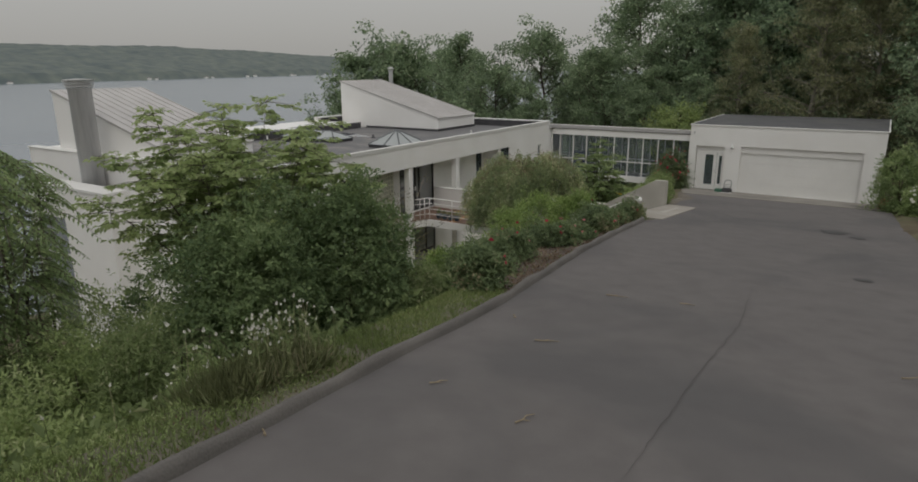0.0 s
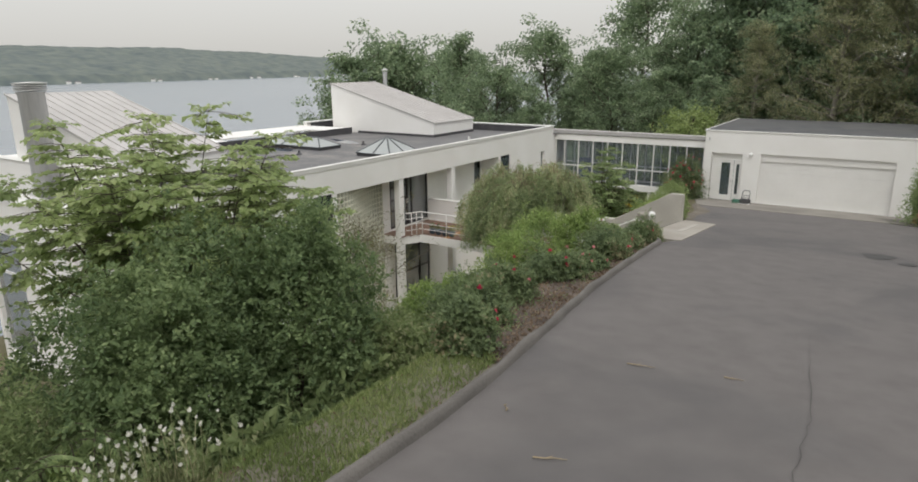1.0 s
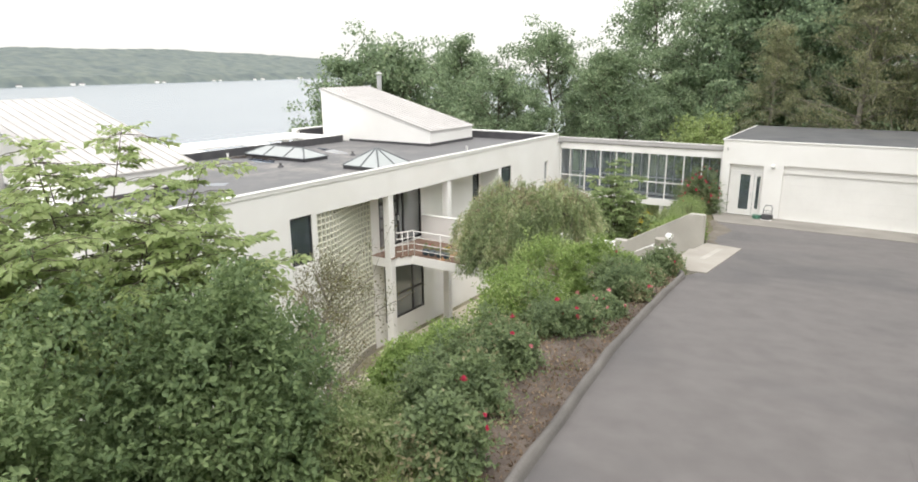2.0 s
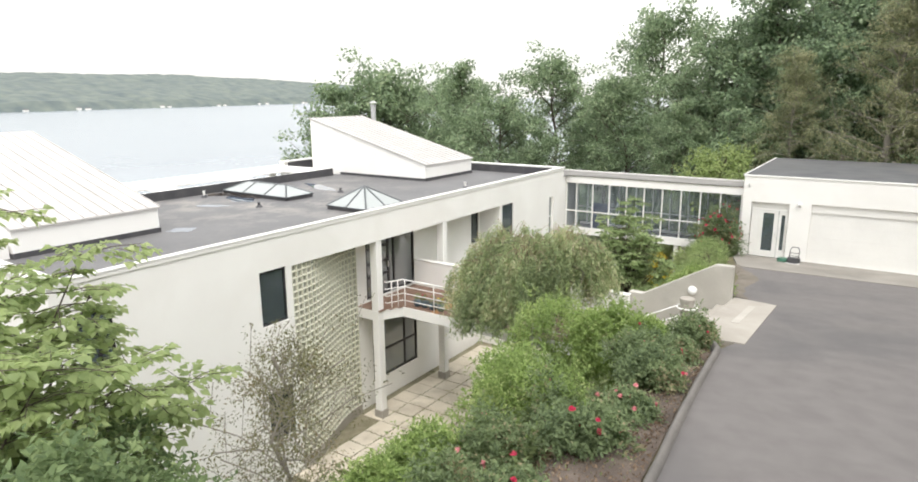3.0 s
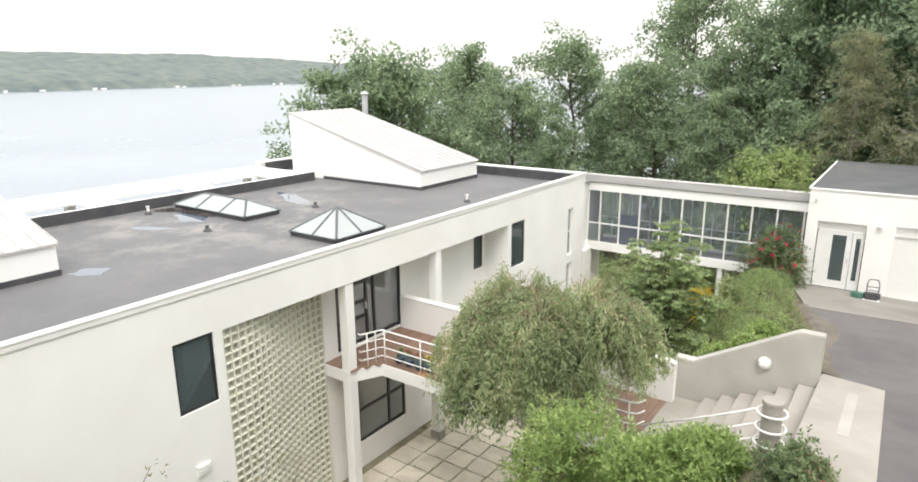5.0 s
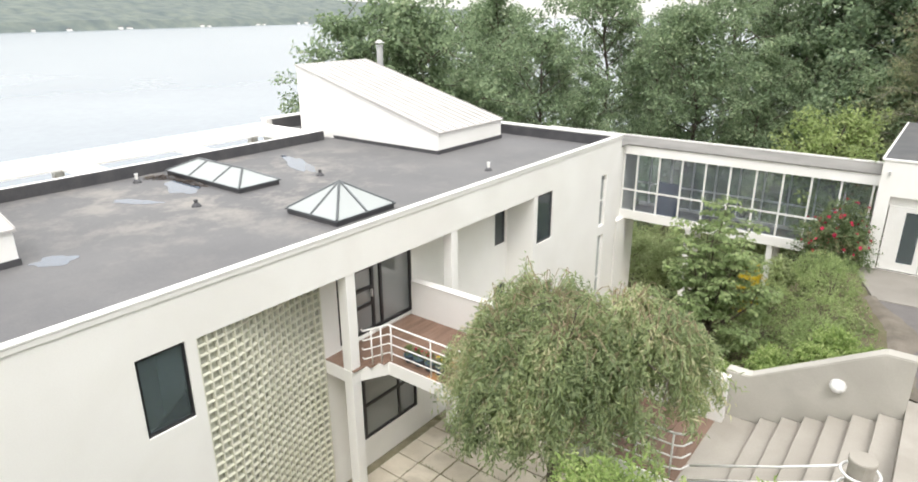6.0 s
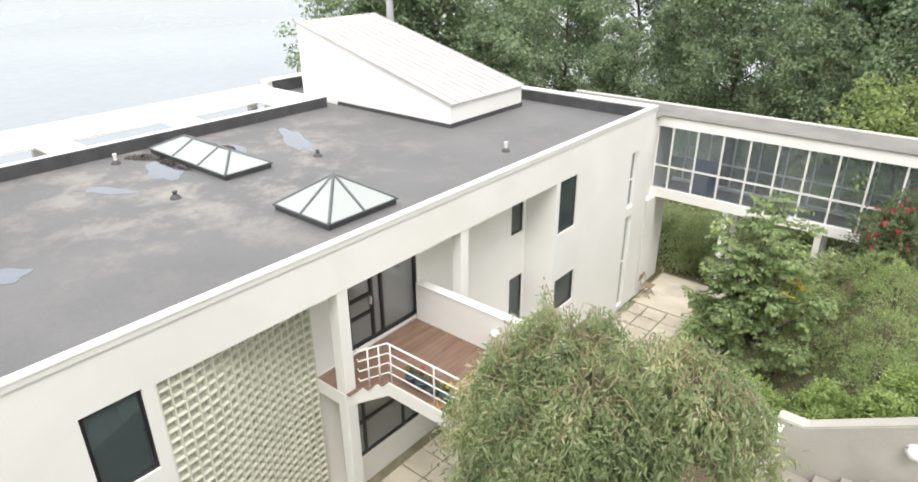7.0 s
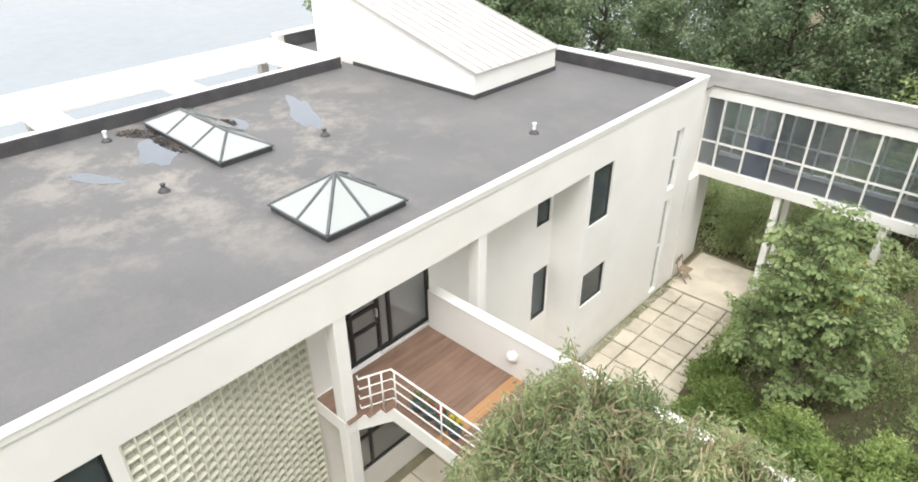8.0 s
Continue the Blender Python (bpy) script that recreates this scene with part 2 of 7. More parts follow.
BLUE_PANEL = material("blue_panel", (0.035, 0.055, 0.11), (0.05, 0.075, 0.14), 1.5, 15, 0.7, 0.05)
TERRACOTTA = material("terracotta", (0.34, 0.11, 0.07), (0.45, 0.17, 0.11), 2, 20, 0.8, 0.1)
BLUE_POT = material("blue_glazed_pot", (0.05, 0.09, 0.13), (0.09, 0.14, 0.19), 2, 20, 0.3, 0.05)
DARK_METAL = material("dark_tool_metal", (0.04, 0.042, 0.045), (0.09, 0.09, 0.095), 3, 30, 0.5, 0.1)
HOSE_GREEN = material("green_hose", (0.05, 0.17, 0.11), (0.08, 0.24, 0.16), 3, 30, 0.5, 0.05)
CHAIR_WOOD = material("weathered_chair_wood", (0.24, 0.18, 0.12), (0.34, 0.27, 0.19), 3, 30, 0.8, 0.1)
CRACK_FILL = material("crack_dark", (0.066, 0.062, 0.06), (0.094, 0.088, 0.084), 4, 40, 0.95, 0.3)
PUDDLE = material("standing_water", (0.075, 0.095, 0.13), (0.10, 0.125, 0.165), 0.8, 6, 0.03, 0.0, spec=0.6)
PUDDLE.node_tree.nodes["Principled BSDF"].inputs["IOR"].default_value = 2.2
RED_PETAL = leaf_material("red_petals", (0.42, 0.025, 0.06), (0.60, 0.06, 0.13), None, 0.2)
PINK_PETAL = leaf_material("pink_petals", (0.55, 0.12, 0.16), (0.75, 0.38, 0.38), None, 0.2)
WHITE_PETAL = leaf_material("white_petals", (0.62, 0.60, 0.52), (0.78, 0.77, 0.72), None, 0.2)
YELLOW_PETAL = leaf_material("yellow_petals", (0.55, 0.40, 0.03), (0.70, 0.55, 0.05), None, 0.2)


# ---- mesh helpers ----
def bx(bm, x0, x1, y0, y1, z0, z1):
    """An upright box."""
    v = [bm.verts.new((x, y, z)) for x in (x0, x1) for y in (y0, y1) for z in (z0, z1)]
    for a, b, c, d in ((0, 1, 3, 2), (4, 6, 7, 5), (0, 4, 5, 1), (2, 3, 7, 6), (0, 2, 6, 4), (1, 5, 7, 3)):
        bm.faces.new((v[a], v[b], v[c], v[d]))
    return bm


def box(x0, x1, y0, y1, z0, z1, edge=0.0):
    """A new bmesh with one box, its edges rounded by edge metres."""
    bm = bx(bmesh.new(), min(x0, x1), max(x0, x1), min(y0, y1), max(y0, y1), min(z0, z1), max(z0, z1))
    if edge:
        bmesh.ops.bevel(bm, geom=list(bm.edges), offset=edge, segments=2, affect="EDGES", profile=0.5)
    return bm


def tube(bm, pts, r, n=8, r1=None):
    """A round bar along pts, tapering from r to r1."""
    r1 = r if r1 is None else r1
    pts = [Vector(p) for p in pts]
    rings = []
    for i, p in enumerate(pts):
        d = (pts[min(i + 1, len(pts) - 1)] - pts[max(i - 1, 0)]).normalized()
        a = d.cross(Vector((0, 0, 1)) if abs(d.z) < 0.95 else Vector((1, 0, 0))).normalized()
        b = d.cross(a)
        rr = r + (r1 - r) * i / max(len(pts) - 1, 1)
        rings.append([bm.verts.new(p + (a * math.cos(k * math.tau / n) + b * math.sin(k * math.tau / n)) * rr) for k in range(n)])
    for ra, rb in zip(rings, rings[1:]):
        for k in range(n):
            bm.faces.new((ra[k], ra[(k + 1) % n], rb[(k + 1) % n], rb[k]))
    bm.faces.new(rings[0][::-1])
    bm.faces.new(rings[-1])
    return bm


def lathe(bm, centre, profile, n=20):
    """A turned shape: profile is a list of (radius, height)."""
    c = Vector(centre)
    rings = [[bm.verts.new(c + Vector((r * math.cos(k * math.tau / n), r * math.sin(k * math.tau / n), z))) for k in range(n)] for r, z in profile]
    for ra, rb in zip(rings, rings[1:]):
        for k in range(n):
            bm.faces.new((ra[k], ra[(k + 1) % n], rb[(k + 1) % n], rb[k]))
    bm.faces.new(rings[0][::-1])
    bm.faces.new(rings[-1])
    return bm


def prism(bm, outline, z0, z1):
    """An upright prism over a plan outline (list of x, y); z0 and z1 are numbers or functions of x and y."""
    f0 = z0 if callable(z0) else (lambda x, y: z0)
    f1 = z1 if callable(z1) else (lambda x, y: z1)
    lo = [bm.verts.new((x, y, f0(x, y))) for x, y in outline]
    hi = [bm.verts.new((x, y, f1(x, y))) for x, y in outline]
    n = len(outline)
    bm.faces.new(lo[::-1])
    bm.faces.new(hi)
    for i in range(n):
        bm.faces.new((lo[i], lo[(i + 1) % n], hi[(i + 1) % n], hi[i]))
    bmesh.ops.recalc_face_normals(bm, faces=list(bm.faces))
    return bm


def pierced(axis, d0, d1, u0, u1, v0, v1, holes):
    """A wall slab between d0 and d1 on axis 'x' or 'y', over u0..u1 along it and v0..v1 in height, with holes (u0, u1, v0, v1) right through."""
    us = sorted({u0, u1, *[h[0] for h in holes], *[h[1] for h in holes]})
    vs = sorted({v0, v1, *[h[2] for h in holes], *[h[3] for h in holes]})
    us, vs = [u for u in us if u0 <= u <= u1], [v for v in vs if v0 <= v <= v1]
    bm = bmesh.new()
    P = {}

    def vert(d, i, j):
        if (d, i, j) not in P:
            P[d, i, j] = bm.verts.new((d, us[i], vs[j]) if axis == "x" else (us[i], d, vs[j]))
        return P[d, i, j]

    def solid(i, j):
        if not (0 <= i < len(us) - 1 and 0 <= j < len(vs) - 1):
            return False
        cu, cv = (us[i] + us[i + 1]) / 2, (vs[j] + vs[j + 1]) / 2
        return not any(h[0] < cu < h[1] and h[2] < cv < h[3] for h in holes)

    for i in range(len(us) - 1):
        for j in range(len(vs) - 1):
            if not solid(i, j):
                continue
            for d in (d0, d1):
                bm.faces.new([vert(d, *q) for q in ((i, j), (i + 1, j), (i + 1, j + 1), (i, j + 1))])
            for (a, b), nb in ((((i, j), (i + 1, j)), (i, j - 1)), (((i, j + 1), (i + 1, j + 1)), (i, j + 1)), (((i, j), (i, j + 1)), (i - 1, j)), (((i + 1, j), (i + 1, j + 1)), (i + 1, j))):
                if not solid(*nb):
                    bm.faces.new((vert(d0, *a), vert(d0, *b), vert(d1, *b), vert(d1, *a)))
    bmesh.ops.recalc_face_normals(bm, faces=list(bm.faces))
    return bm


def mesh_of(name, bm, mat):
    me = bpy.data.meshes.new(name)
    bm.to_mesh(me)
    bm.free()
    me.materials.append(mat)
    return me


def part(name, bm, mat, parent=None, label="", smooth=False):
    """Links a bmesh as one mesh object under a thing or a part."""
    me = mesh_of(name, bm, mat)
    if smooth:
        me.polygons.foreach_set("use_smooth", [True] * len(me.polygons))
    ob = new(name, me)
    if parent:
        ob.parent = parent
        if parent.type == "EMPTY":
            ob.matrix_parent_inverse = Matrix.Translation(-parent.location)
    if label:
        ob["label"] = label
    return ob


def thing(name, at, label, category, group="", kind=""):
    """An empty at a thing's base, to which its parts are tied."""
    ob = new(name)
    ob.location = at
    ob.empty_display_size = 0.2
    return tagged(ob, label, category, group, kind)


def structure(name, bm, mat, label, category, smooth=False):
    return tagged(part(name, bm, mat, None, "", smooth), label, category, "", "structure")


# ---- the lie of the land ----
KERB = [(-40, -1.0), (-10, -3.2), (0, -3.82), (4.15, -4.28), (7.9, -4.58), (11.4, -5.12), (13.8, -5.48), (17, -5.82), (20.6, -6.12), (20.9, -5.85), (25.5, -5.9), (25.9, -6.95), (30, -7.3), (34.6, -8.6), (36.1, -8.7), (60, -8.7)]
EAST = [(-40, 7.5), (0, 5.0), (12, 3.0), (20, 1.6), (26, 1.05), (34, 0.7), (36, 0.5), (60, 0.5)]


def along(table, y):
    return float(np.interp(y, [a for a, b in table], [b for a, b in table]))


def drive_z(y):
    return 0.108 * (36 - y) if y < 36 else 0.0


def smooth(a, b, v):
    t = min(max((v - a) / (b - a), 0), 1)
    return t * t * (3 - 2 * t)


PATIO = -3.9


def land_z(x, y):
    """The height of the ground."""
    d0 = drive_z(y)
    kx = along(KERB, y)
    if 20.6 < y < 26:
        kx = -6.2 - 0.7 * (y - 20.6) / 5.4
    if x > kx:
        ex = along(EAST, y)
        z = d0 - 0.10 if x < ex else d0 + 0.04 + min(0.10 * (x - ex), 5.0)
    else:
        foot = -13.4 - 3.2 * smooth(19, 13, y) - 0.9 * smooth(27, 33, y)
        run = kx - 1.2 - foot
        t = min(max((kx - x - 1.2) / run, 0), 1)
        z = d0 - (0.10 if y < 25.7 else 0.015) - 0.08 * min(kx - x, 1.2)
        z += (PATIO - 0.06 - z) * t ** 0.9
    w = smooth(21.2, 22.2, y) * smooth(25.85, 25.5, y)
    if w > 0 and x < -6.85:
        low = -0.75 if x > -9.9 else -0.75 + (PATIO - 0.06 + 0.75) * smooth(-9.9, -13.4, x)
        z += (low - z) * w
    if x < -30.5:
        z = PATIO - 0.06 - 0.62 * (-x - 30.5)
    if y > 38:
        west = smooth(-9, -18, x)
        back = (-3.9 - 0.05 * (y - 38)) * west
        if x < -24:
            back -= 0.5 * (-24 - x)
        z += (back - z) * smooth(38, 44, y)
    return max(z, -36)


def lines(*spans):
    out = []
    for a, b, step in spans:
        n = max(1, int(round((b - a) / step)))
        out += [a + (b - a) * i / n for i in range(n)]
    return out + [spans[-1][1]]


GX = lines((-4000, -400, 600), (-400, -90, 30), (-90, -32, 3), (-32, -18.5, 1.5), (-18.5, 6, 0.35), (6, 60, 4), (60, 1200, 190))
GY = lines((-1500, -60, 180), (-60, -10, 5), (-10, -2, 1), (-2, 46, 0.4), (46, 110, 4), (110, 4000, 480))
rng = np.random.default_rng(3)
gv = [(x, y, land_z(x, y) + (0.05 * noise.noise(Vector((x * 0.9, y * 0.9, 0))) if x < along(KERB, y) - 0.3 or x > along(EAST, y) else 0.0)) for y in GY for x in GX]
gf = [(j * len(GX) + i, j * len(GX) + i + 1, (j + 1) * len(GX) + i + 1, (j + 1) * len(GX) + i) for j in range(len(GY) - 1) for i in range(len(GX) - 1)]
ground_mesh = bpy.data.meshes.new("ground")
ground_mesh.from_pydata(gv, [], gf)
ground_mesh.materials.append(SOIL)
ground_mesh.polygons.foreach_set("use_smooth", [True] * len(ground_mesh.polygons))
ground = tagged(new("ground", ground_mesh), "sloping ground of soil, weeds and leaf litter", "ground", "", "structure")

# the lake, and the wooded shore beyond it
WATER = material("lake_water", (0.19, 0.225, 0.26), (0.245, 0.28, 0.31), 0.01, 0.35, 0.24, 0.2, spec=0.6)
lake_bm = bmesh.new()
lake_bm.faces.new([lake_bm.verts.new(p) for p in ((-4600, -4200, -30), (-20, -4200, -30), (-20, 4600, -30), (-4600, 4600, -30))])
lake = structure("lake", lake_bm, WATER, "calm pale lake under an overcast sky", "lake")

HILL = bpy.data.materials.new("far_woods_in_haze")
HILL.use_nodes = True
hn, hl = HILL.node_tree.nodes, HILL.node_tree.links
h_noise = hn.new("ShaderNodeTexNoise")
h_noise.inputs["Scale"].default_value, h_noise.inputs["Detail"].default_value = 0.022, 9
h_geo = hn.new("ShaderNodeNewGeometry")
hl.new(h_geo.outputs["Position"], h_noise.inputs["Vector"])
h_ramp = hn.new("ShaderNodeValToRGB")
h_ramp.color_ramp.elements[0].position, h_ramp.color_ramp.elements[1].position = 0.35, 0.68
h_ramp.color_ramp.elements[0].color, h_ramp.color_ramp.elements[1].color = (0.02, 0.035, 0.026, 1), (0.10, 0.115, 0.075, 1)
hl.new(h_noise.outputs["Fac"], h_ramp.inputs["Fac"])
hb = hn["Principled BSDF"]
hl.new(h_ramp.outputs["Color"], hb.inputs["Base Color"])
hb.inputs["Roughness"].default_value = 1.0
# an even blue-grey glow stands in for the haze over the lake
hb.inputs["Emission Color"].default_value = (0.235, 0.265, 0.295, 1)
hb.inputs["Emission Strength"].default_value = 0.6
hill_v, hill_f = [], []
HY = lines((-2600, 4400, 35))
HU = lines((0, 1, 0.05))
for y in HY:
    shore = -1960 - 0.28 * (y - 1000) + 40 * noise.noise(Vector((y * 0.004, 0, 3)))
    high = float(np.interp(y, (-2600, 1124, 2046, 3530, 4400), (112, 120, 134, 106, 95))) + 9 * noise.noise(Vector((y * 0.0016, 5, 0)))
    for u in HU:
        tree = 7 * noise.noise(Vector((y * 0.035, u * 30, 1))) + 5 * noise.noise(Vector((y * 0.09, u * 70, 7)))
        hill_v.append((shore - 900 * u, y, -31 + (14 + high * u ** 0.8 + tree if u > 0 else 0)))
for j in range(len(HY) - 1):
    for i in range(len(HU) - 1):
        a = j * len(HU) + i
        hill_f.append((a, a + 1, a + 1 + len(HU), a + len(HU)))
hill_mesh = bpy.data.meshes.new("far_shore")
hill_mesh.from_pydata(hill_v, [], hill_f)
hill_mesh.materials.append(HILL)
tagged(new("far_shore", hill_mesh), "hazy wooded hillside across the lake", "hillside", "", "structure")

# ---- driveway, kerb, apron ----
drive_rows = lines((-30, -2, 2), (-2, 34.6, 0.6))
dv, df = [], []
for y in drive_rows:
    a, b = along(KERB, y) + 0.02, along(EAST, y)
    for i in range(13):
        x = a + (b - a) * i / 12
        dv.append((x, y, drive_z(y) + 0.003 * noise.noise(Vector((x * 0.6, y * 0.4, 2)))))
for j in range(len(drive_rows) - 1):
    for i in range(12):
        q = j * 13 + i
        df.append((q, q + 1, q + 14, q + 13))
drive_mesh = bpy.data.meshes.new("driveway")
drive_mesh.from_pydata(dv, [], df)
drive_mesh.materials.append(ASPHALT)
drive_mesh.polygons.foreach_set("use_smooth", [True] * len(drive_mesh.polygons))
driveway = tagged(new("driveway", drive_mesh), "worn grey asphalt driveway with faint cracks and stains", "driveway", "", "structure")

apron_bm = bmesh.new()
prism(apron_bm, [(-8.02, 32.45), (-6.2, 32.62), (0.85, 33.1), (0.55, 36.12), (-8.7, 36.12), (-8.7, 35.1)], -0.2, lambda x, y: drive_z(y) + 0.02)
structure("garage_apron", apron_bm, APRON, "pale concrete apron before the garage", "pavement")

silt_bm = bmesh.new()
prev = None
for i in range(33):
    y = 26.02 + 6.6 * i / 32
    edge = along(KERB, y)
    inner = edge + (0.30 + 0.12 * math.sin(y * 1.3) + 0.12 * noise.noise(Vector((y * 1.7, 3, 0)))) * min(1, (33 - i) / 8)
    row = [silt_bm.verts.new((x, y, drive_z(y) + h)) for x, h in ((edge - 0.45, -0.22), (edge - 0.12, 0.05), (edge + 0.05, 0.045), (inner, 0.006))]
    if prev:
        for k in range(3):
            silt_bm.faces.new((prev[k], prev[k + 1], row[k + 1], row[k]))
    prev = row
bmesh.ops.recalc_face_normals(silt_bm, faces=list(silt_bm.faces))
structure("dirt_verge", silt_bm, SILT, "low ridge of brown silt along the driveway edge", "soil", True)

kerb_bm = bmesh.new()
ky = lines((-30, 2, 1.0), (2, 20.75, 0.25))
prof = ((0.10, -0.1), (0.085, 0.06), (0.04, 0.115), (-0.04, 0.125), (-0.10, 0.08), (-0.14, -0.14))
ring0 = None
for y in ky:
    x = along(KERB, y)
    w = 0.03 * noise.noise(Vector((y * 0.8, 4, 0)))
    h = 1 + 0.35 * noise.noise(Vector((y * 1.1, 9, 0)))
    bend = 0.0 if y < 20 else (y - 20) * 0.35
    ring = [kerb_bm.verts.new((x + w + a * 0.62 - bend, y, drive_z(y) + b * (h if b > 0 else 1))) for a, b in prof]
    if ring0:
        for k in range(len(prof) - 1):
            kerb_bm.faces.new((ring0[k], ring0[k + 1], ring[k + 1], ring[k]))
    ring0 = ring
kerb_bm.faces.new(ring0)
bmesh.ops.recalc_face_normals(kerb_bm, faces=list(kerb_bm.faces))
structure("kerb", kerb_bm, KERB_MAT, "low rounded asphalt kerb along the driveway", "kerb", True)


def crack(name, pts, width, label):
    """A dark, wandering line sunk in the asphalt."""
    bm = bmesh.new()
    fine = []
    for (x0, y0), (x1, y1) in zip(pts, pts[1:]):
        for i in range(12):
            t = i / 12
            fine.append((x0 + (x1 - x0) * t, y0 + (y1 - y0) * t))
    prev = None
    for i, (x, y) in enumerate(fine):
        x += 0.05 * noise.noise(Vector((x * 5, y * 5, 1)))
        w = width * (0.4 + 0.9 * abs(noise.noise(Vector((x * 3, y * 3, 8))))) * min(1, (i + 1) / 8, (len(fine) - i) / 8)
        z = drive_z(y) + 0.016
        row = (bm.verts.new((x - w, y, z)), bm.verts.new((x + w, y, z)))
        if prev:
            bm.faces.new((prev[0], prev[1], row[1], row[0]))
        prev = row
    return tagged(part(name, bm, CRACK_FILL), label, "crack", "cracks in the driveway")


crack("asphalt_crack", [(-1.34, 4.2), (-1.37, 5.9), (-1.40, 7.2), (-1.38, 9.5), (-1.7, 13.2)], 0.007, "long dark crack wandering along the asphalt driveway")
crack("asphalt_crack", [(0.3, 8.2), (1.2, 8.9), (2.4, 8.6)], 0.012, "short dark crack across the asphalt driveway")
crack("asphalt_crack", [(1.1, 12.1), (1.9, 11.4), (2.8, 11.3)], 0.012, "short dark crack across the asphalt driveway")


def stain(cx, cy, rx, ry, label):
    bm = bmesh.new()
    ring = []
    for k in range(22):
        a = k * math.tau / 22
        s = 0.7 + 0.5 * noise.noise(Vector((math.cos(a) * 1.5 + cx, math.sin(a) * 1.5 + cy, 3)))
        x, y = cx + rx * s * math.cos(a), cy + ry * s * math.sin(a)
        ring.append(bm.verts.new((x, y, drive_z(y) + 0.015)))
    bm.faces.new(ring)
    return tagged(part("oil_stain", bm, STAIN_MAT), label, "stain", "stains on the driveway")


STAIN_MAT = material("oil_stained_asphalt", (0.055, 0.053, 0.052), (0.085, 0.082, 0.08), 1.5, 60, 0.7, 0.25)
stain(-0.85, 22.9, 0.55, 0.75, "dark oil stain soaked into the asphalt driveway")
stain(-0.2, 22.1, 0.28, 0.35, "dark oil stain soaked into the asphalt driveway")
stain(0.1, 14.9, 0.22, 0.3, "dark oil stain soaked into the asphalt driveway")

# slab at the head of the stair
slab_bm = bmesh.new()
prism(slab_bm, [(-6.9, 21.2), (-6.3, 20.85), (-5.72, 20.9), (-5.76, 25.78), (-6.9, 26.0)], 0.4, lambda x, y: drive_z(y) + 0.02)
structure("entrance_slab", slab_bm, CONCRETE, "pale concrete slab at the head of the steps", "pavement")
stripe = bmesh.new()
prism(stripe, [(-6.36, 22.75), (-6.18, 22.75), (-6.18, 25.1), (-6.36, 25.1)], 1.0, lambda x, y: drive_z(y) + 0.025)
tagged(part("paint_stripe", stripe, WORN_PAINT), "worn white painted stripe on the concrete slab", "painted stripe")

# ---- the house ----
FX, RX = -17.0, -18.0          # outer face; face of the recess behind the columns
SOUTH, NORTH, WEST = 12.3, 35.98, -27.4
STEP_X, STEP_Y = -22.0, 13.2      # the lakeside half of the south end stands back
ROOF, TOP, BEAM = 2.93, 3.305, 2.30
LAKE_TOP = 3.40                   # top of the lakeside bay and of the sunshade edge
house = thing("house", (-22, 21.5, PATIO - 0.05), "white modernist two-storey house with flat dark roof", "house")

# windows of the outer face: y0, y1, z0, z1
FACE_WINDOWS = [(17.36, 18.25, 0.82, 2.34), (12.72, 13.5, 0.98, 2.58), (17.36, 18.25, -2.6, -1.1), (12.72, 13.5, -2.6, -1.1), (30.0, 30.95, 0.70, 2.30), (30.0, 31.12, -1.88, -0.80)]
SLOT = [(34.45, 34.92, 0.1, 2.05), (34.45, 34.92, -3.75, -0.25)]
part("wall", pierced("x", FX - 0.28, FX, SOUTH, 18.45, PATIO - 0.5, ROOF - 0.25, [w for w in FACE_WINDOWS if w[1] < 18.4]), WHITE, house, "white rendered outer wall with recessed windows")
part("wall", pierced("x", FX - 0.28, FX, 29.8, NORTH - 0.25, PATIO - 0.5, ROOF - 0.25, [w for w in FACE_WINDOWS if w[0] > 29] + SLOT), WHITE, house, "white rendered outer wall with recessed windows")
part("beam", box(FX - 0.28, FX, 18.45, 29.8, BEAM, ROOF - 0.25), WHITE, house, "deep white beam over the recessed front")
RECESS_HOLES = [(22.55, 25.2, 0.0, 2.2), (29.12, 29.70, 0.68, 2.2), (29.10, 29.76, -2.35, -0.72), (22.75, 25.28, -3.1, -0.75)]
part("wall", pierced("x", RX - 0.25, RX, 21.95, 29.8, PATIO - 0.5, ROOF - 0.252, RECESS_HOLES), WHITE, house, "white rendered recessed wall")
part("wall", box(RX, FX - 0.28, 29.8, 30.0, PATIO - 0.5, ROOF - 0.252), WHITE, house)
part("wall", box(RX - 0.25, FX - 0.28, 18.25, 18.45, PATIO - 0.5, ROOF - 0.252), WHITE, house)
part("soffit", box(RX - 0.25, FX - 0.28, 18.45, 29.8, BEAM + 0.004, BEAM + 0.2), WHITE, house, "white soffit over the recess")
part("wall", box(WEST, FX - 0.28, NORTH - 0.3, NORTH, PATIO - 0.5, ROOF - 0.25), WHITE, house)
part("parapet", box(WEST, FX - 0.12, NORTH - 0.3, NORTH, ROOF - 0.25, TOP), WHITE, house, "white rendered end wall")
part("wall", box(FX - 0.28, FX, NORTH - 0.25, NORTH, PATIO - 0.5, ROOF - 0.25), WHITE, house)
part("parapet", box(FX - 0.12, FX, SOUTH, NORTH, ROOF - 0.25, TOP), WHITE, house, "white rendered parapet")
part("wall", box(STEP_X, FX - 0.28, SOUTH, SOUTH + 0.3, PATIO - 0.5, ROOF - 0.25), WHITE, house)
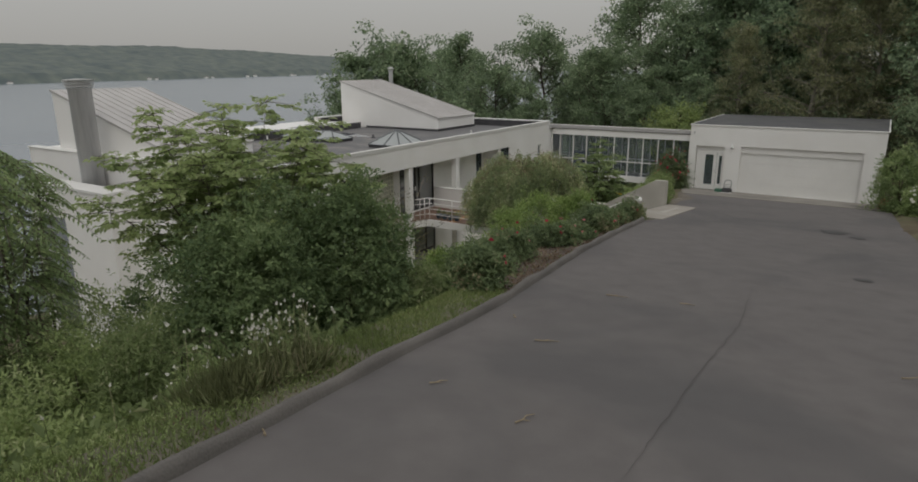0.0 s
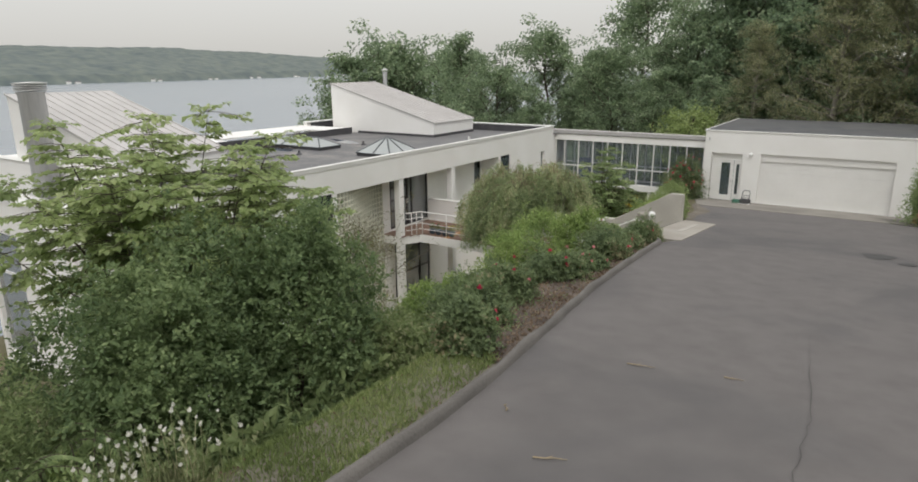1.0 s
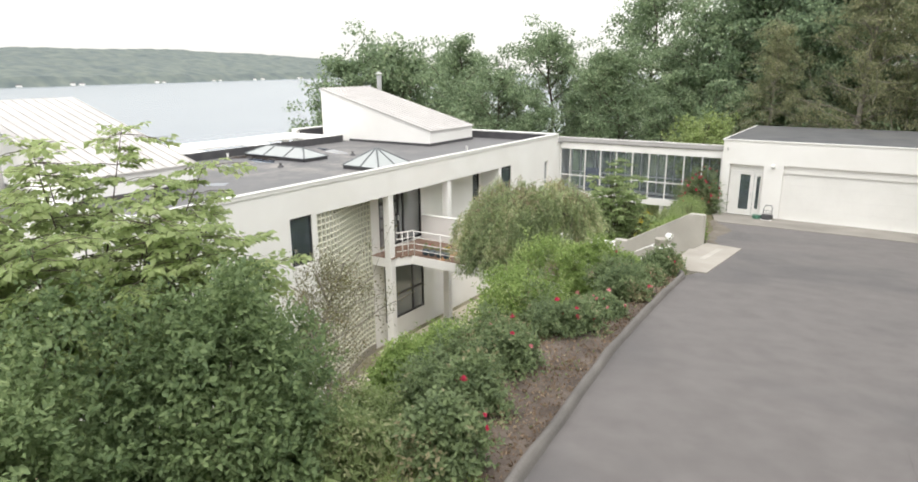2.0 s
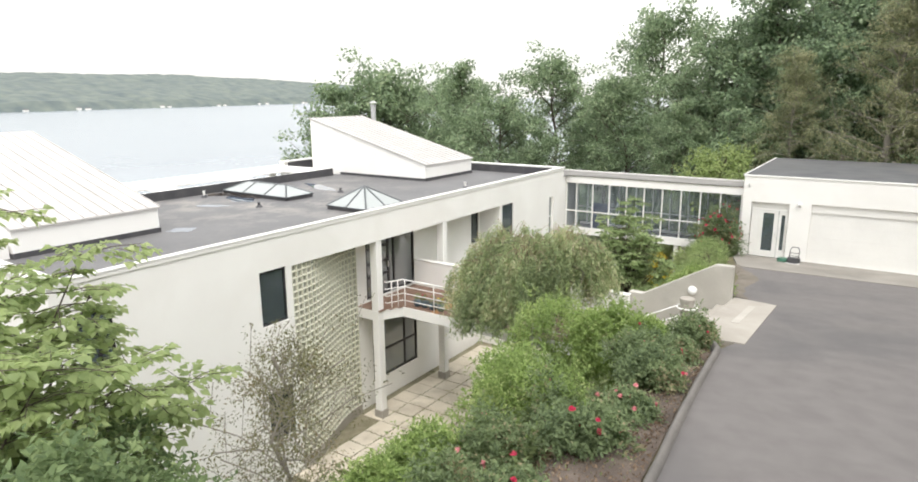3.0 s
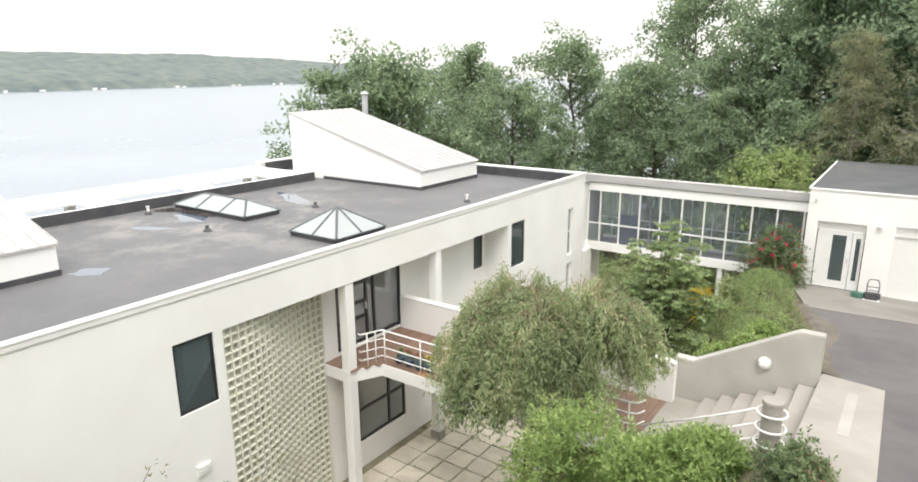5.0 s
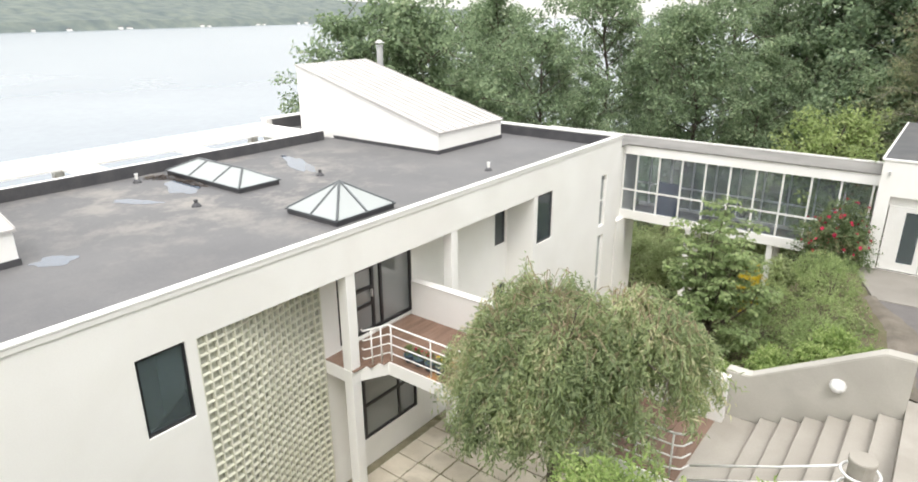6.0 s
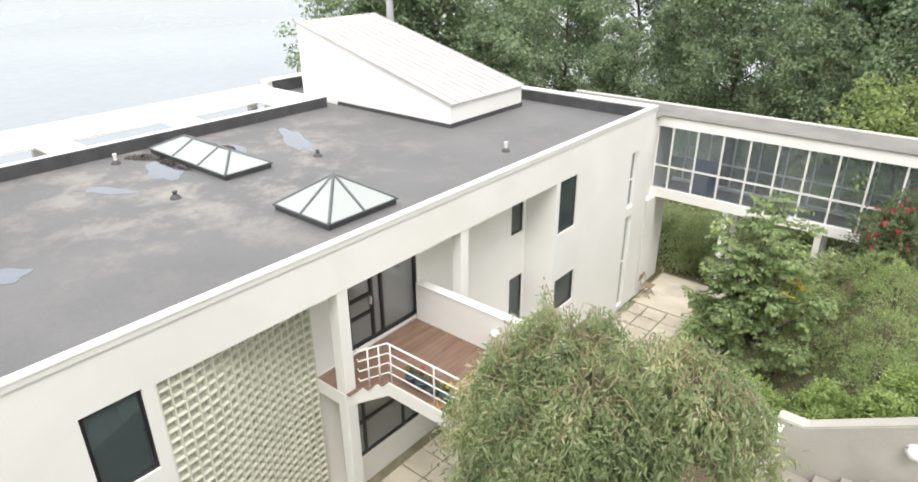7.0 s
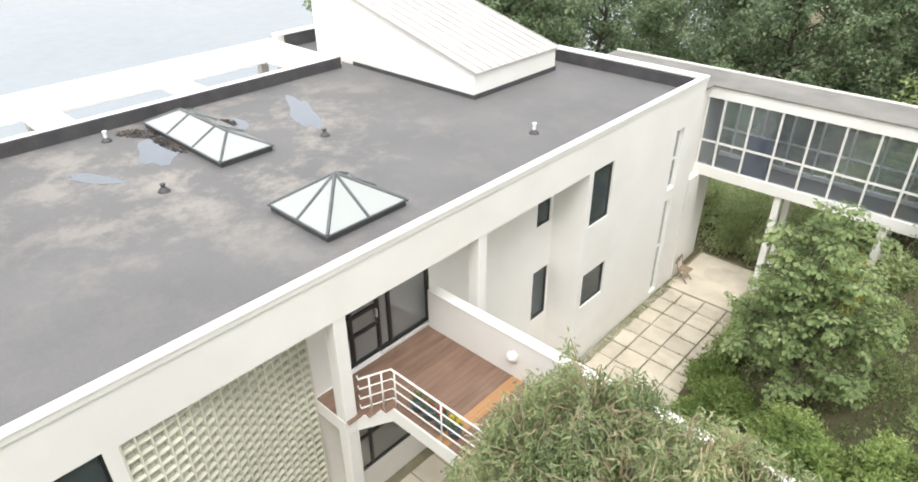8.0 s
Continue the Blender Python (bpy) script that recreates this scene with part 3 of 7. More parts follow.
part("parapet", box(STEP_X, FX - 0.12, SOUTH, SOUTH + 0.3, ROOF - 0.25, TOP), WHITE, house, "white rendered end wall")
part("wall", box(STEP_X, STEP_X + 0.3, SOUTH + 0.3, STEP_Y + 0.3, PATIO - 0.5, TOP), WHITE, house)
part("wall", box(-31.0, STEP_X, STEP_Y, STEP_Y + 0.3, PATIO - 0.5, TOP), WHITE, house, "white rendered end wall")
part("wall", box(WEST, WEST + 0.3, STEP_Y + 0.3, 30.2, PATIO - 0.5, LAKE_TOP - 0.35), WHITE, house, "white rendered lakeside wall")
part("wall", box(-31.0, -30.7, 30.2, NORTH, PATIO - 0.5, LAKE_TOP), WHITE, house, "white rendered lakeside wall")
part("wall", box(-30.7, WEST, NORTH - 0.3, NORTH, PATIO - 0.5, TOP), WHITE, house)
part("wall", box(-30.7, WEST, 30.2, 30.5, PATIO - 0.5, LAKE_TOP - 0.3), WHITE, house)
for c in (22.13, 25.84):
    part("column", box(FX - 0.30, FX - 0.02, c - 0.135, c + 0.135, PATIO + 0.25, BEAM, 0.012), WHITE, house, "slender white rendered column")
    part("column_base", box(FX - 0.33, FX + 0.01, c - 0.165, c + 0.165, PATIO - 0.05, PATIO + 0.25, 0.01), CONCRETE, house, "concrete column base")

# roof deck, its upstands and coping
part("roof", box(WEST, FX - 0.12, STEP_Y + 0.3, NORTH - 0.3, ROOF - 0.25, ROOF), MEMBRANE, house, "flat dark membrane roof with pale dusty patches")
part("roof", box(-30.7, WEST, 30.5, NORTH - 0.3, ROOF - 0.25, ROOF), MEMBRANE, house)
part("roof", box(STEP_X + 0.3, FX - 0.12, SOUTH + 0.3, STEP_Y + 0.3, ROOF - 0.25, ROOF), MEMBRANE, house)
part("upstand", box(FX - 0.18, FX - 0.122, SOUTH + 0.38, NORTH - 0.38, ROOF, TOP - 0.03), FLASHING, house, "dark flashing inside the parapet")
part("upstand", box(-30.6, FX - 0.122, NORTH - 0.38, NORTH - 0.303, ROOF, TOP - 0.03), FLASHING, house, "dark flashing inside the parapet")
part("upstand", box(WEST + 0.303, WEST + 0.38, STEP_Y + 0.38, 30.2, ROOF, LAKE_TOP - 0.12), FLASHING, house, "dark flashing inside the parapet")
part("upstand", box(-30.697, -30.6, 30.5, NORTH - 0.38, ROOF, LAKE_TOP - 0.03), FLASHING, house, "dark flashing inside the parapet")
part("coping", box(FX - 0.15, FX + 0.04, SOUTH - 0.05, NORTH + 0.05, TOP, TOP + 0.045, 0.012), WHITE_SOFFIT, house, "white metal coping")
part("coping_drip", box(FX, FX + 0.028, SOUTH - 0.03, NORTH + 0.03, TOP - 0.10, TOP - 0.004, 0.008), WHITE_SOFFIT, house)
part("coping", box(-31.05, FX - 0.15, NORTH - 0.36, NORTH + 0.05, TOP, TOP + 0.045, 0.012), WHITE_SOFFIT, house, "white metal coping")
part("coping", box(-31.05, -30.58, 30.2, NORTH - 0.36, LAKE_TOP, LAKE_TOP + 0.045, 0.012), WHITE_SOFFIT, house, "white metal coping")
part("coping", box(STEP_X - 0.05, FX - 0.15, SOUTH - 0.05, SOUTH + 0.36, TOP, TOP + 0.045, 0.012), WHITE_SOFFIT, house, "white metal coping")
part("coping", box(-31.05, STEP_X - 0.05, STEP_Y - 0.05, STEP_Y + 0.36, TOP, TOP + 0.045, 0.012), WHITE_SOFFIT, house, "white metal coping")

# lakeside sunshade slab with long openings
holes = [(a, a + 2.75, -28.66, -27.5) for a in (14.75, 18.4, 22.05, 25.68)]
flat = pierced("x", LAKE_TOP - 0.24, LAKE_TOP - 0.17, STEP_Y + 0.302, 30.2, -31.2, WEST + 0.303, holes)
for v in flat.verts:
    v.co = Vector((v.co.z, v.co.y, v.co.x))
bmesh.ops.recalc_face_normals(flat, faces=list(flat.faces))
part("sunshade", flat, WHITE, house, "white flat sunshade slab with long openings")
for y in (14.3, 21.85, 29.6):
    part("column", box(-31.1, -30.8, y - 0.15, y + 0.15, PATIO - 0.5, LAKE_TOP - 0.24, 0.01), WHITE, house)

# floors and a back wall inside, so that the rooms are dark behind the glass
part("inner_floor", box(WEST + 0.3, RX - 0.25, STEP_Y + 0.3, NORTH - 0.3, -0.35, -0.05), INTERIOR_FLOOR, house, "dim indoor floor")
part("inner_floor", box(RX - 0.25, FX - 0.28, SOUTH + 0.3, 18.25, -0.35, -0.05), INTERIOR_FLOOR, house, "dim indoor floor")
part("inner_floor", box(RX - 0.25, FX - 0.28, 30.0, NORTH - 0.3, -0.35, -0.05), INTERIOR_FLOOR, house, "dim indoor floor")
part("inner_wall", box(-22.6, -22.4, STEP_Y + 0.3, NORTH - 0.3, PATIO, ROOF - 0.25), INTERIOR, house, "plain inner wall")
part("inner_wall", box(-22.4, RX - 0.25, 21.0, 21.2, PATIO, ROOF - 0.25), INTERIOR, house, "plain inner wall")
part("inner_wall", box(-22.4, RX - 0.25, 27.0, 27.2, PATIO, ROOF - 0.25), INTERIOR, house, "plain inner wall")


def window(parent, axis, face, u0, u1, v0, v1, mat=BLACK_FRAME, bar=0.05, depth=0.07, ups=(), acrosses=(), glass=GLASS, inward=-1, sill=True, label="dark framed window"):
    """A framed window in a wall hole; face is the plane of the frame's outer side. acrosses: (height, from, to) of cross bars."""
    d0, d1 = sorted((face, face + inward * depth))
    us = [u0 + bar / 2, *ups, u1 - bar / 2]
    cells = []
    for ua, ub in zip(us, us[1:]):
        vs = [v0 + bar / 2, *[v for v, p, q in acrosses if p <= (ua + ub) / 2 <= q], v1 - bar / 2]
        cells += [(ua + bar / 2, ub - bar / 2, va + bar / 2, vb - bar / 2) for va, vb in zip(vs, vs[1:])]
    w = part("window", pierced(axis, d0, d1, u0, u1, v0, v1, cells), mat, parent, label)
    m = (d0 + d1) / 2

    def b(ua, ub, va, vb, da, db):
        return box(da, db, ua, ub, va, vb) if axis == "x" else box(ua, ub, da, db, va, vb)

    for ua, ub, va, vb in cells:
        p = part("pane", b(ua, ub, va, vb, m - 0.006, m + 0.006), glass, w)
        p.visible_shadow = False
    if sill:
        part("sill", b(u0 - 0.02, u1 + 0.02, v0 - 0.035, v0 - 0.003, *sorted((face - inward * 0.02, face + inward * 0.1))), mat, w)
    return w


for k, (a, b_, c, d) in enumerate(FACE_WINDOWS):
    window(house, "x", FX - 0.045, a, b_, c, d, bar=0.055, ups=((a + b_) / 2 + 0.06,) if k in (1, 3) else (), label="black framed window set in the white wall")
for a, b_, c, d in SLOT:
    window(house, "x", FX - 0.08, a, b_, c, d, mat=RAIL_WHITE, bar=0.05, glass=ENTRY_GLASS if c > 0 else SKY_GLASS, acrosses=(((c + d) / 2, a, b_),), sill=False, label="narrow white framed slot window")
window(house, "x", RX - 0.03, 29.12, 29.70, 0.68, 2.2, label="narrow black framed window in the recess")
window(house, "x", RX - 0.03, 29.10, 29.76, -2.35, -0.72, label="narrow black framed window in the recess")
window(house, "x", RX - 0.03, 22.75, 25.28, -3.1, -0.75, bar=0.085, ups=(23.25, 24.55), acrosses=((-2.1, 22.75, 25.28),), glass=ENTRY_GLASS, label="wide black framed window under the deck")
# glazed entrance: a leaf with panes, a narrow light and a tall fixed pane
entry = window(house, "x", RX - 0.02, 22.55, 25.2, 0.0, 2.2, bar=0.085, depth=0.09, ups=(23.05, 23.75, 24.05), acrosses=((0.75, 22.55, 23.75), (1.2, 22.55, 23.75), (1.75, 22.55, 23.75)), glass=ENTRY_GLASS, sill=False, label="black framed glazed entrance with small panes")
part("door_handle", box(RX - 0.02, RX + 0.04, 23.66, 23.70, 0.95, 1.15, 0.008), GALVANISED, entry, "slim metal door handle")
part("threshold", box(RX - 0.05, RX + 0.05, 23.7, 25.2, -0.05, 0.0), RAIL_WHITE, entry, "pale metal threshold")
# a small louvred vent on the outer wall
vent = part("wall_vent", box(FX, FX + 0.05, 17.55, 17.85, -0.62, -0.38, 0.008), WHITE_SOFFIT, house, "small white louvred wall vent")
for k in range(4):
    part("louvre", box(FX + 0.05, FX + 0.075, 17.57, 17.83, -0.59 + k * 0.055, -0.565 + k * 0.055), WHITE_SOFFIT, vent)


# ---- the waving wall of glass blocks ----
def wave(s):
    """Plan of the block wall: s runs 0..1 from the outer face to the recess."""
    y = 18.46 + (21.95 - 18.46) * s
    x = -17.10 - 0.88 * (0.72 * smooth(0.10, 0.92, s) + 0.28 * s)
    return x, y


samples = [wave(i / 400) for i in range(401)]
run = [0.0]
for (xa, ya), (xb, yb) in zip(samples, samples[1:]):
    run.append(run[-1] + math.hypot(xb - xa, yb - ya))
COLS, ROWS_UP, UNIT = int(round(run[-1] / 0.2)), 30, 0.2
wall_base = PATIO + 0.30
blocks = part("glass_block_wall", (lambda bm: prism(bm, [(*samples[i],) for i in range(0, 401, 10)] + [(samples[i][0] - 0.1, samples[i][1]) for i in range(400, -1, -10)], wall_base, BEAM))(bmesh.new()), BLOCK_JOINT, house, "waving wall of pale glass blocks")
part("plinth", (lambda bm: prism(bm, [(samples[i][0] + 0.12, samples[i][1]) for i in range(0, 401, 10)] + [(samples[i][0] - 0.15, samples[i][1]) for i in range(400, -1, -10)], PATIO - 0.05, wall_base))(bmesh.new()), CONCRETE, blocks, "curved concrete plinth")


def at_run(d):
    i = int(np.searchsorted(run, d))
    i = min(max(i, 1), 400)
    t = (d - run[i - 1]) / (run[i] - run[i - 1])
    (xa, ya), (xb, yb) = samples[i - 1], samples[i]
    return Vector((xa + (xb - xa) * t, ya + (yb - ya) * t, 0)), Vector((xb - xa, yb - ya, 0)).normalized()


ribs = bmesh.new()
step = run[-1] / COLS
rise = (BEAM - wall_base) / ROWS_UP
for c in range(COLS + 1):
    p, d = at_run(min(c * step, run[-1] - 1e-4))
    nrm = Vector((d.y, -d.x, 0))
    corners = [p - d * 0.017, p + d * 0.017, p + d * 0.013 + nrm * 0.092, p - d * 0.013 + nrm * 0.092]
    prism(ribs, [(q.x, q.y) for q in corners], wall_base, BEAM - 0.002)
for r in range(ROWS_UP + 1):
    z = wall_base + r * rise
    near = [at_run(min(i * run[-1] / 60, run[-1] - 1e-4)) for i in range(61)]
    prev = None
    for p, d in near:
        nrm = Vector((d.y, -d.x, 0))
        q = [p + Vector((0, 0, z - 0.017)), p + nrm * 0.090 + Vector((0, 0, z - 0.013)), p + nrm * 0.090 + Vector((0, 0, z + 0.013)), p + Vector((0, 0, z + 0.017))]
        ring = [ribs.verts.new(v) for v in q]
        if prev:
            for k in range(4):
                ribs.faces.new((prev[k], prev[(k + 1) % 4], ring[(k + 1) % 4], ring[k]))
        prev = ring
part("mortar_grid", ribs, BLOCK_JOINT, blocks, "raised pale mortar grid")
# one block: a square pillow with a sunk middle
bb = bmesh.new()
hw, hh = step / 2 - 0.019, rise / 2 - 0.019
rings = []
for s, out in ((1.0, 0.002), (1.0, 0.026), (0.84, 0.030), (0.60, 0.012)):
    rings.append([bb.verts.new((u * hw * s, out, v * hh * s)) for u, v in ((-1, -1), (1, -1), (1, 1), (-1, 1))])
for ra, rb in zip(rings, rings[1:]):
    for k in range(4):
        bb.faces.new((ra[k], ra[(k + 1) % 4], rb[(k + 1) % 4], rb[k]))
bb.faces.new(rings[-1])
bmesh.ops.recalc_face_normals(bb, faces=list(bb.faces))
block_mesh = mesh_of("glass_block", bb, BLOCK_GLASS)
rest_v, rest_f = [], []
proto_v = [v.co.copy() for v in block_mesh.vertices]
proto_f = [tuple(p.vertices) for p in block_mesh.polygons]
for c in range(COLS):
    p, d = at_run((c + 0.5) * step)
    nrm = Vector((d.y, -d.x, 0))
    for r in range(ROWS_UP):
        m = Matrix((( d.x, nrm.x, 0, p.x), (d.y, nrm.y, 0, p.y), (0, 0, 1, wall_base + (r + 0.5) * rise), (0, 0, 0, 1)))
        if r >= ROWS_UP - 15:
            ob = new("glass_block", block_mesh)
            ob.parent = blocks
            ob.matrix_basis = m
        else:
            k = len(rest_v)
            rest_v += [m @ v for v in proto_v]
            rest_f += [tuple(i + k for i in f) for f in proto_f]
rest_mesh = bpy.data.meshes.new("glass_block_field")
rest_mesh.from_pydata(rest_v, [], rest_f)
rest_mesh.materials.append(BLOCK_GLASS)
rest = new("glass_block_field", rest_mesh)
rest.parent = blocks
tagged(rest, "rows of pale glass blocks low in the wall", "", "", "stuff")


# ---- roof monitors ----
def monitor(y0, y1, label):
    """A wedge with a metal shed roof that climbs towards the lake."""
    xe, xr, ze, zr, base = -21.55, -29.0, 3.66, 5.66, ROOF
    bm = bmesh.new()
    side = [(xe, base), (xe, ze), (xr, zr), (xr, base)]
    a = [bm.verts.new((x, y0, z)) for x, z in side]
    b = [bm.verts.new((x, y1, z)) for x, z in side]
    bm.faces.new(a)
    bm.faces.new(b[::-1])
    for i in range(4):
        bm.faces.new((a[i], a[(i + 1) % 4], b[(i + 1) % 4], b[i]))
    bmesh.ops.recalc_face_normals(bm, faces=list(bm.faces))
    mon = part("roof_monitor", bm, WHITE, house, label)
    slope = (zr - ze) / (xe - xr)

    def sheet(xa, xb, ya, yb, lift, thick):
        s = bmesh.new()
        for x, z in ((xa, ze + (xe - xa) * slope), (xb, ze + (xe - xb) * slope)):
            for y in (ya, yb):
                for t in (lift, lift + thick):
                    s.verts.new((x, y, z + t))
        s.verts.ensure_lookup_table()
        v = s.verts
        for q in ((0, 1, 3, 2), (4, 6, 7, 5), (0, 4, 5, 1), (2, 3, 7, 6), (0, 2, 6, 4), (1, 5, 7, 3)):
            s.faces.new([v[i] for i in q])
        bmesh.ops.recalc_face_normals(s, faces=list(s.faces))
        return s

    top = part("metal_roof", sheet(xe + 0.06, xr - 0.06, y0 - 0.05, y1 + 0.05, 0.004, 0.05), METAL_ROOF, mon, "pale standing seam metal roof")
    n = int(round((y1 - y0) / 0.36))
    for i in range(n + 1):
        y = y0 - 0.04 + (y1 - y0 + 0.08) * i / n
        s = part("seam", sheet(xe + 0.055, xr - 0.05, y - 0.012, y + 0.012, 0.055, 0.035), METAL_ROOF, top)
    part("flashing", box(xe - 0.005, xe + 0.03, y0 - 0.03, y1 + 0.03, ROOF, ROOF + 0.14), FLASHING, mon, "dark flashing at the foot of the wall")
    part("flashing", box(WEST + 0.4, xe - 0.005, y0 - 0.03, y0 - 0.002, ROOF, ROOF + 0.12), FLASHING, mon)
    part("flashing", box(WEST + 0.4, xe - 0.005, y1 + 0.002, y1 + 0.03, ROOF, ROOF + 0.12), FLASHING, mon)
    part("bay_wall", box(xr + 0.004, WEST - 0.01, y0 + 0.004, y1 - 0.004, PATIO - 0.5, ROOF - 0.002), WHITE, mon)
    return mon


monitor(30.7, 34.62, "white wedge-shaped roof monitor with a metal roof")
monitor(13.55, 17.45, "white wedge-shaped roof monitor with a metal roof")


# ---- skylights ----
def skylight(x0, x1, y0, y1, rise_, ridge, label):
    """A glazed pyramid, or a hipped ridge where ridge is the length left between the hips."""
    z = ROOF + 0.12
    xm, ym = (x0 + x1) / 2, (y0 + y1) / 2
    s = thing("skylight", (xm, ym, ROOF), label, "skylight")
    part("kerb", pierced_flat(x0, x1, y0, y1, ROOF, z, 0.09), FLASHING, s, "dark skylight upstand")
    part("rim", pierced_flat(x0 - 0.04, x1 + 0.04, y0 - 0.04, y1 + 0.04, z, z + 0.035, 0.12), GREY_FRAME, s)
    a, b = Vector((xm - ridge / 2, ym, z + rise_)), Vector((xm + ridge / 2, ym, z + rise_))
    c = [Vector((x0, y0, z + 0.035)), Vector((x1, y0, z + 0.035)), Vector((x1, y1, z + 0.035)), Vector((x0, y1, z + 0.035))]
    faces = [(c[0], c[1], b, a), (c[1], c[2], b), (c[2], c[3], a, b), (c[3], c[0], a)]
    for f in faces:
        if ridge == 0 and len(f) == 4:
            f = (f[0], f[1], f[2])
        bm = bmesh.new()
        bm.faces.new([bm.verts.new(v) for v in f])
        p = part("pane", bm, SKY_GLASS, s)
        p.visible_shadow = False
    bars = [(c[0], a), (c[1], b), (c[2], b), (c[3], a)]
    if ridge:
        bars.append((a, b))
        bars += [(Vector((xm + k * (x1 - x0) / 6, y, z + 0.035)), Vector((xm + k * (x1 - x0) / 6, ym, z + rise_))) for k in (-1, 1) for y in (y0, y1)]
    else:
        bars += [((c[i] + c[(i + 1) % 4]) / 2, a) for i in range(4)]
    for p, q in bars:
        part("glazing_bar", tube(bmesh.new(), [p, q], 0.035, 6), GREY_FRAME, s)
    return s


def pierced_flat(x0, x1, y0, y1, z0, z1, t):
    """A rectangular ring of thickness t."""
    bm = bmesh.new()
    bx(bm, x0, x1, y0, y0 + t, z0, z1)
    bx(bm, x0, x1, y1 - t, y1, z0, z1)
    bx(bm, x0, x0 + t, y0 + t, y1 - t, z0, z1)
    bx(bm, x1 - t, x1, y0 + t, y1 - t, z0, z1)
    return bm


skylight(-20.08, -18.24, 22.93, 24.87, 0.66, 0, "grey framed pyramid skylight on the dark roof")
skylight(-26.5, -22.68, 23.33, 24.68, 0.38, 2.3, "long grey framed hipped skylight on the dark roof")

# ---- garage ----
GY0, GX0, GX1, GTOP = 36.1, -8.7, 0.22, 3.42
garage = thing("garage", (-4.2, 40, -0.2), "white flat-roofed garage with a wide overhead door", "garage")
part("wall", pierced("y", GY0, GY0 + 0.25, GX0, GX1, -0.3, GTOP, [(-8.35, -6.9, -0.02, 2.36), (-6.1, -0.6, -0.02, 2.42)]), WHITE, garage, "white front wall with two recesses")
part("wall", box(GX0, GX0 + 0.25, GY0 + 0.25, 44.1, -3.5, GTOP), WHITE, garage)
part("wall", box(GX1 - 0.25, GX1, GY0 + 0.25, 44.1, -0.3, GTOP), WHITE, garage)
part("wall", box(GX0, GX1, 44.1, 44.35, -3.5, GTOP), WHITE, garage)
part("roof", box(GX0 - 0.04, GX1 + 0.04, GY0 + 0.06, 44.4, GTOP, GTOP + 0.06, 0.01), GARAGE_ROOF, garage, "flat dark felt garage roof")
part("coping", box(GX0 - 0.05, GX1 + 0.05, GY0 - 0.03, GY0 + 0.06, GTOP, GTOP + 0.066, 0.01), WHITE_SOFFIT, garage, "thin white edge trim")
part("coping", box(GX0 - 0.06, GX0 + 0.01, GY0 + 0.06, 44.4, GTOP + 0.02, GTOP + 0.072, 0.008), WHITE_SOFFIT, garage, "thin white edge trim")
part("coping", box(GX1 - 0.01, GX1 + 0.06, GY0 + 0.06, 44.4, GTOP + 0.02, GTOP + 0.072, 0.008), WHITE_SOFFIT, garage, "thin white edge trim")
part("lintel", box(-6.1, -0.6, GY0 + 0.10, GY0 + 0.25, 2.08, 2.42), WHITE, garage, "white panel over the garage door")
gdoor = part("garage_door", box(-6.1, -0.6, GY0 + 0.17, GY0 + 0.22, -0.02, 2.08), WHITE_SOFFIT, garage, "wide white overhead garage door")
for k in range(4):
    part("door_panel", box(-6.08, -0.62, GY0 + 0.158, GY0 + 0.17, 0.0 + k * 0.52, 0.516 + k * 0.52, 0.002), WHITE_SOFFIT, gdoor)
part("rear_panel", box(-8.35, -6.9, GY0 + 0.20, GY0 + 0.25, 2.05, 2.36), WHITE, garage)
edoor = part("entrance_door", pierced("y", GY0 + 0.14, GY0 + 0.20, -8.32, -6.93, 0.02, 2.05, [(-7.86, -7.44, 0.28, 1.9), (-7.16, -7.02, 0.35, 1.85)]), RAIL_WHITE, garage, "white entrance door with a tall dark pane and side light")
part("pane", box(-7.86, -7.44, GY0 + 0.165, GY0 + 0.175, 0.28, 1.9), GLASS, edoor)
part("pane", box(-7.16, -7.02, GY0 + 0.165, GY0 + 0.175, 0.35, 1.85), GLASS, edoor)
part("door_handle", box(-7.36, -7.33, GY0 + 0.09, GY0 + 0.14, 0.95, 1.1, 0.006), GALVANISED, edoor, "small metal door handle")
part("gap", box(-7.275, -7.262, GY0 + 0.132, GY0 + 0.14, 0.04, 2.03), GREY_FRAME, edoor)
wl = part("wall_light", lathe(bmesh.new(), (-6.52, GY0 - 0.07, 2.38), [(0.02, -0.09), (0.075, -0.07), (0.085, 0.0), (0.06, 0.07), (0.02, 0.09)], 14), GLOBE, garage, "small round white wall light", True)
part("bracket", box(-6.55, -6.49, GY0 - 0.05, GY0, 2.36, 2.44, 0.005), RAIL_WHITE, wl)
part("wall_light", box(-8.52, -8.46, GY0 - 0.07, GY0, 2.98, 3.12, 0.01), GALVANISED, garage, "small grey lamp under the eave")

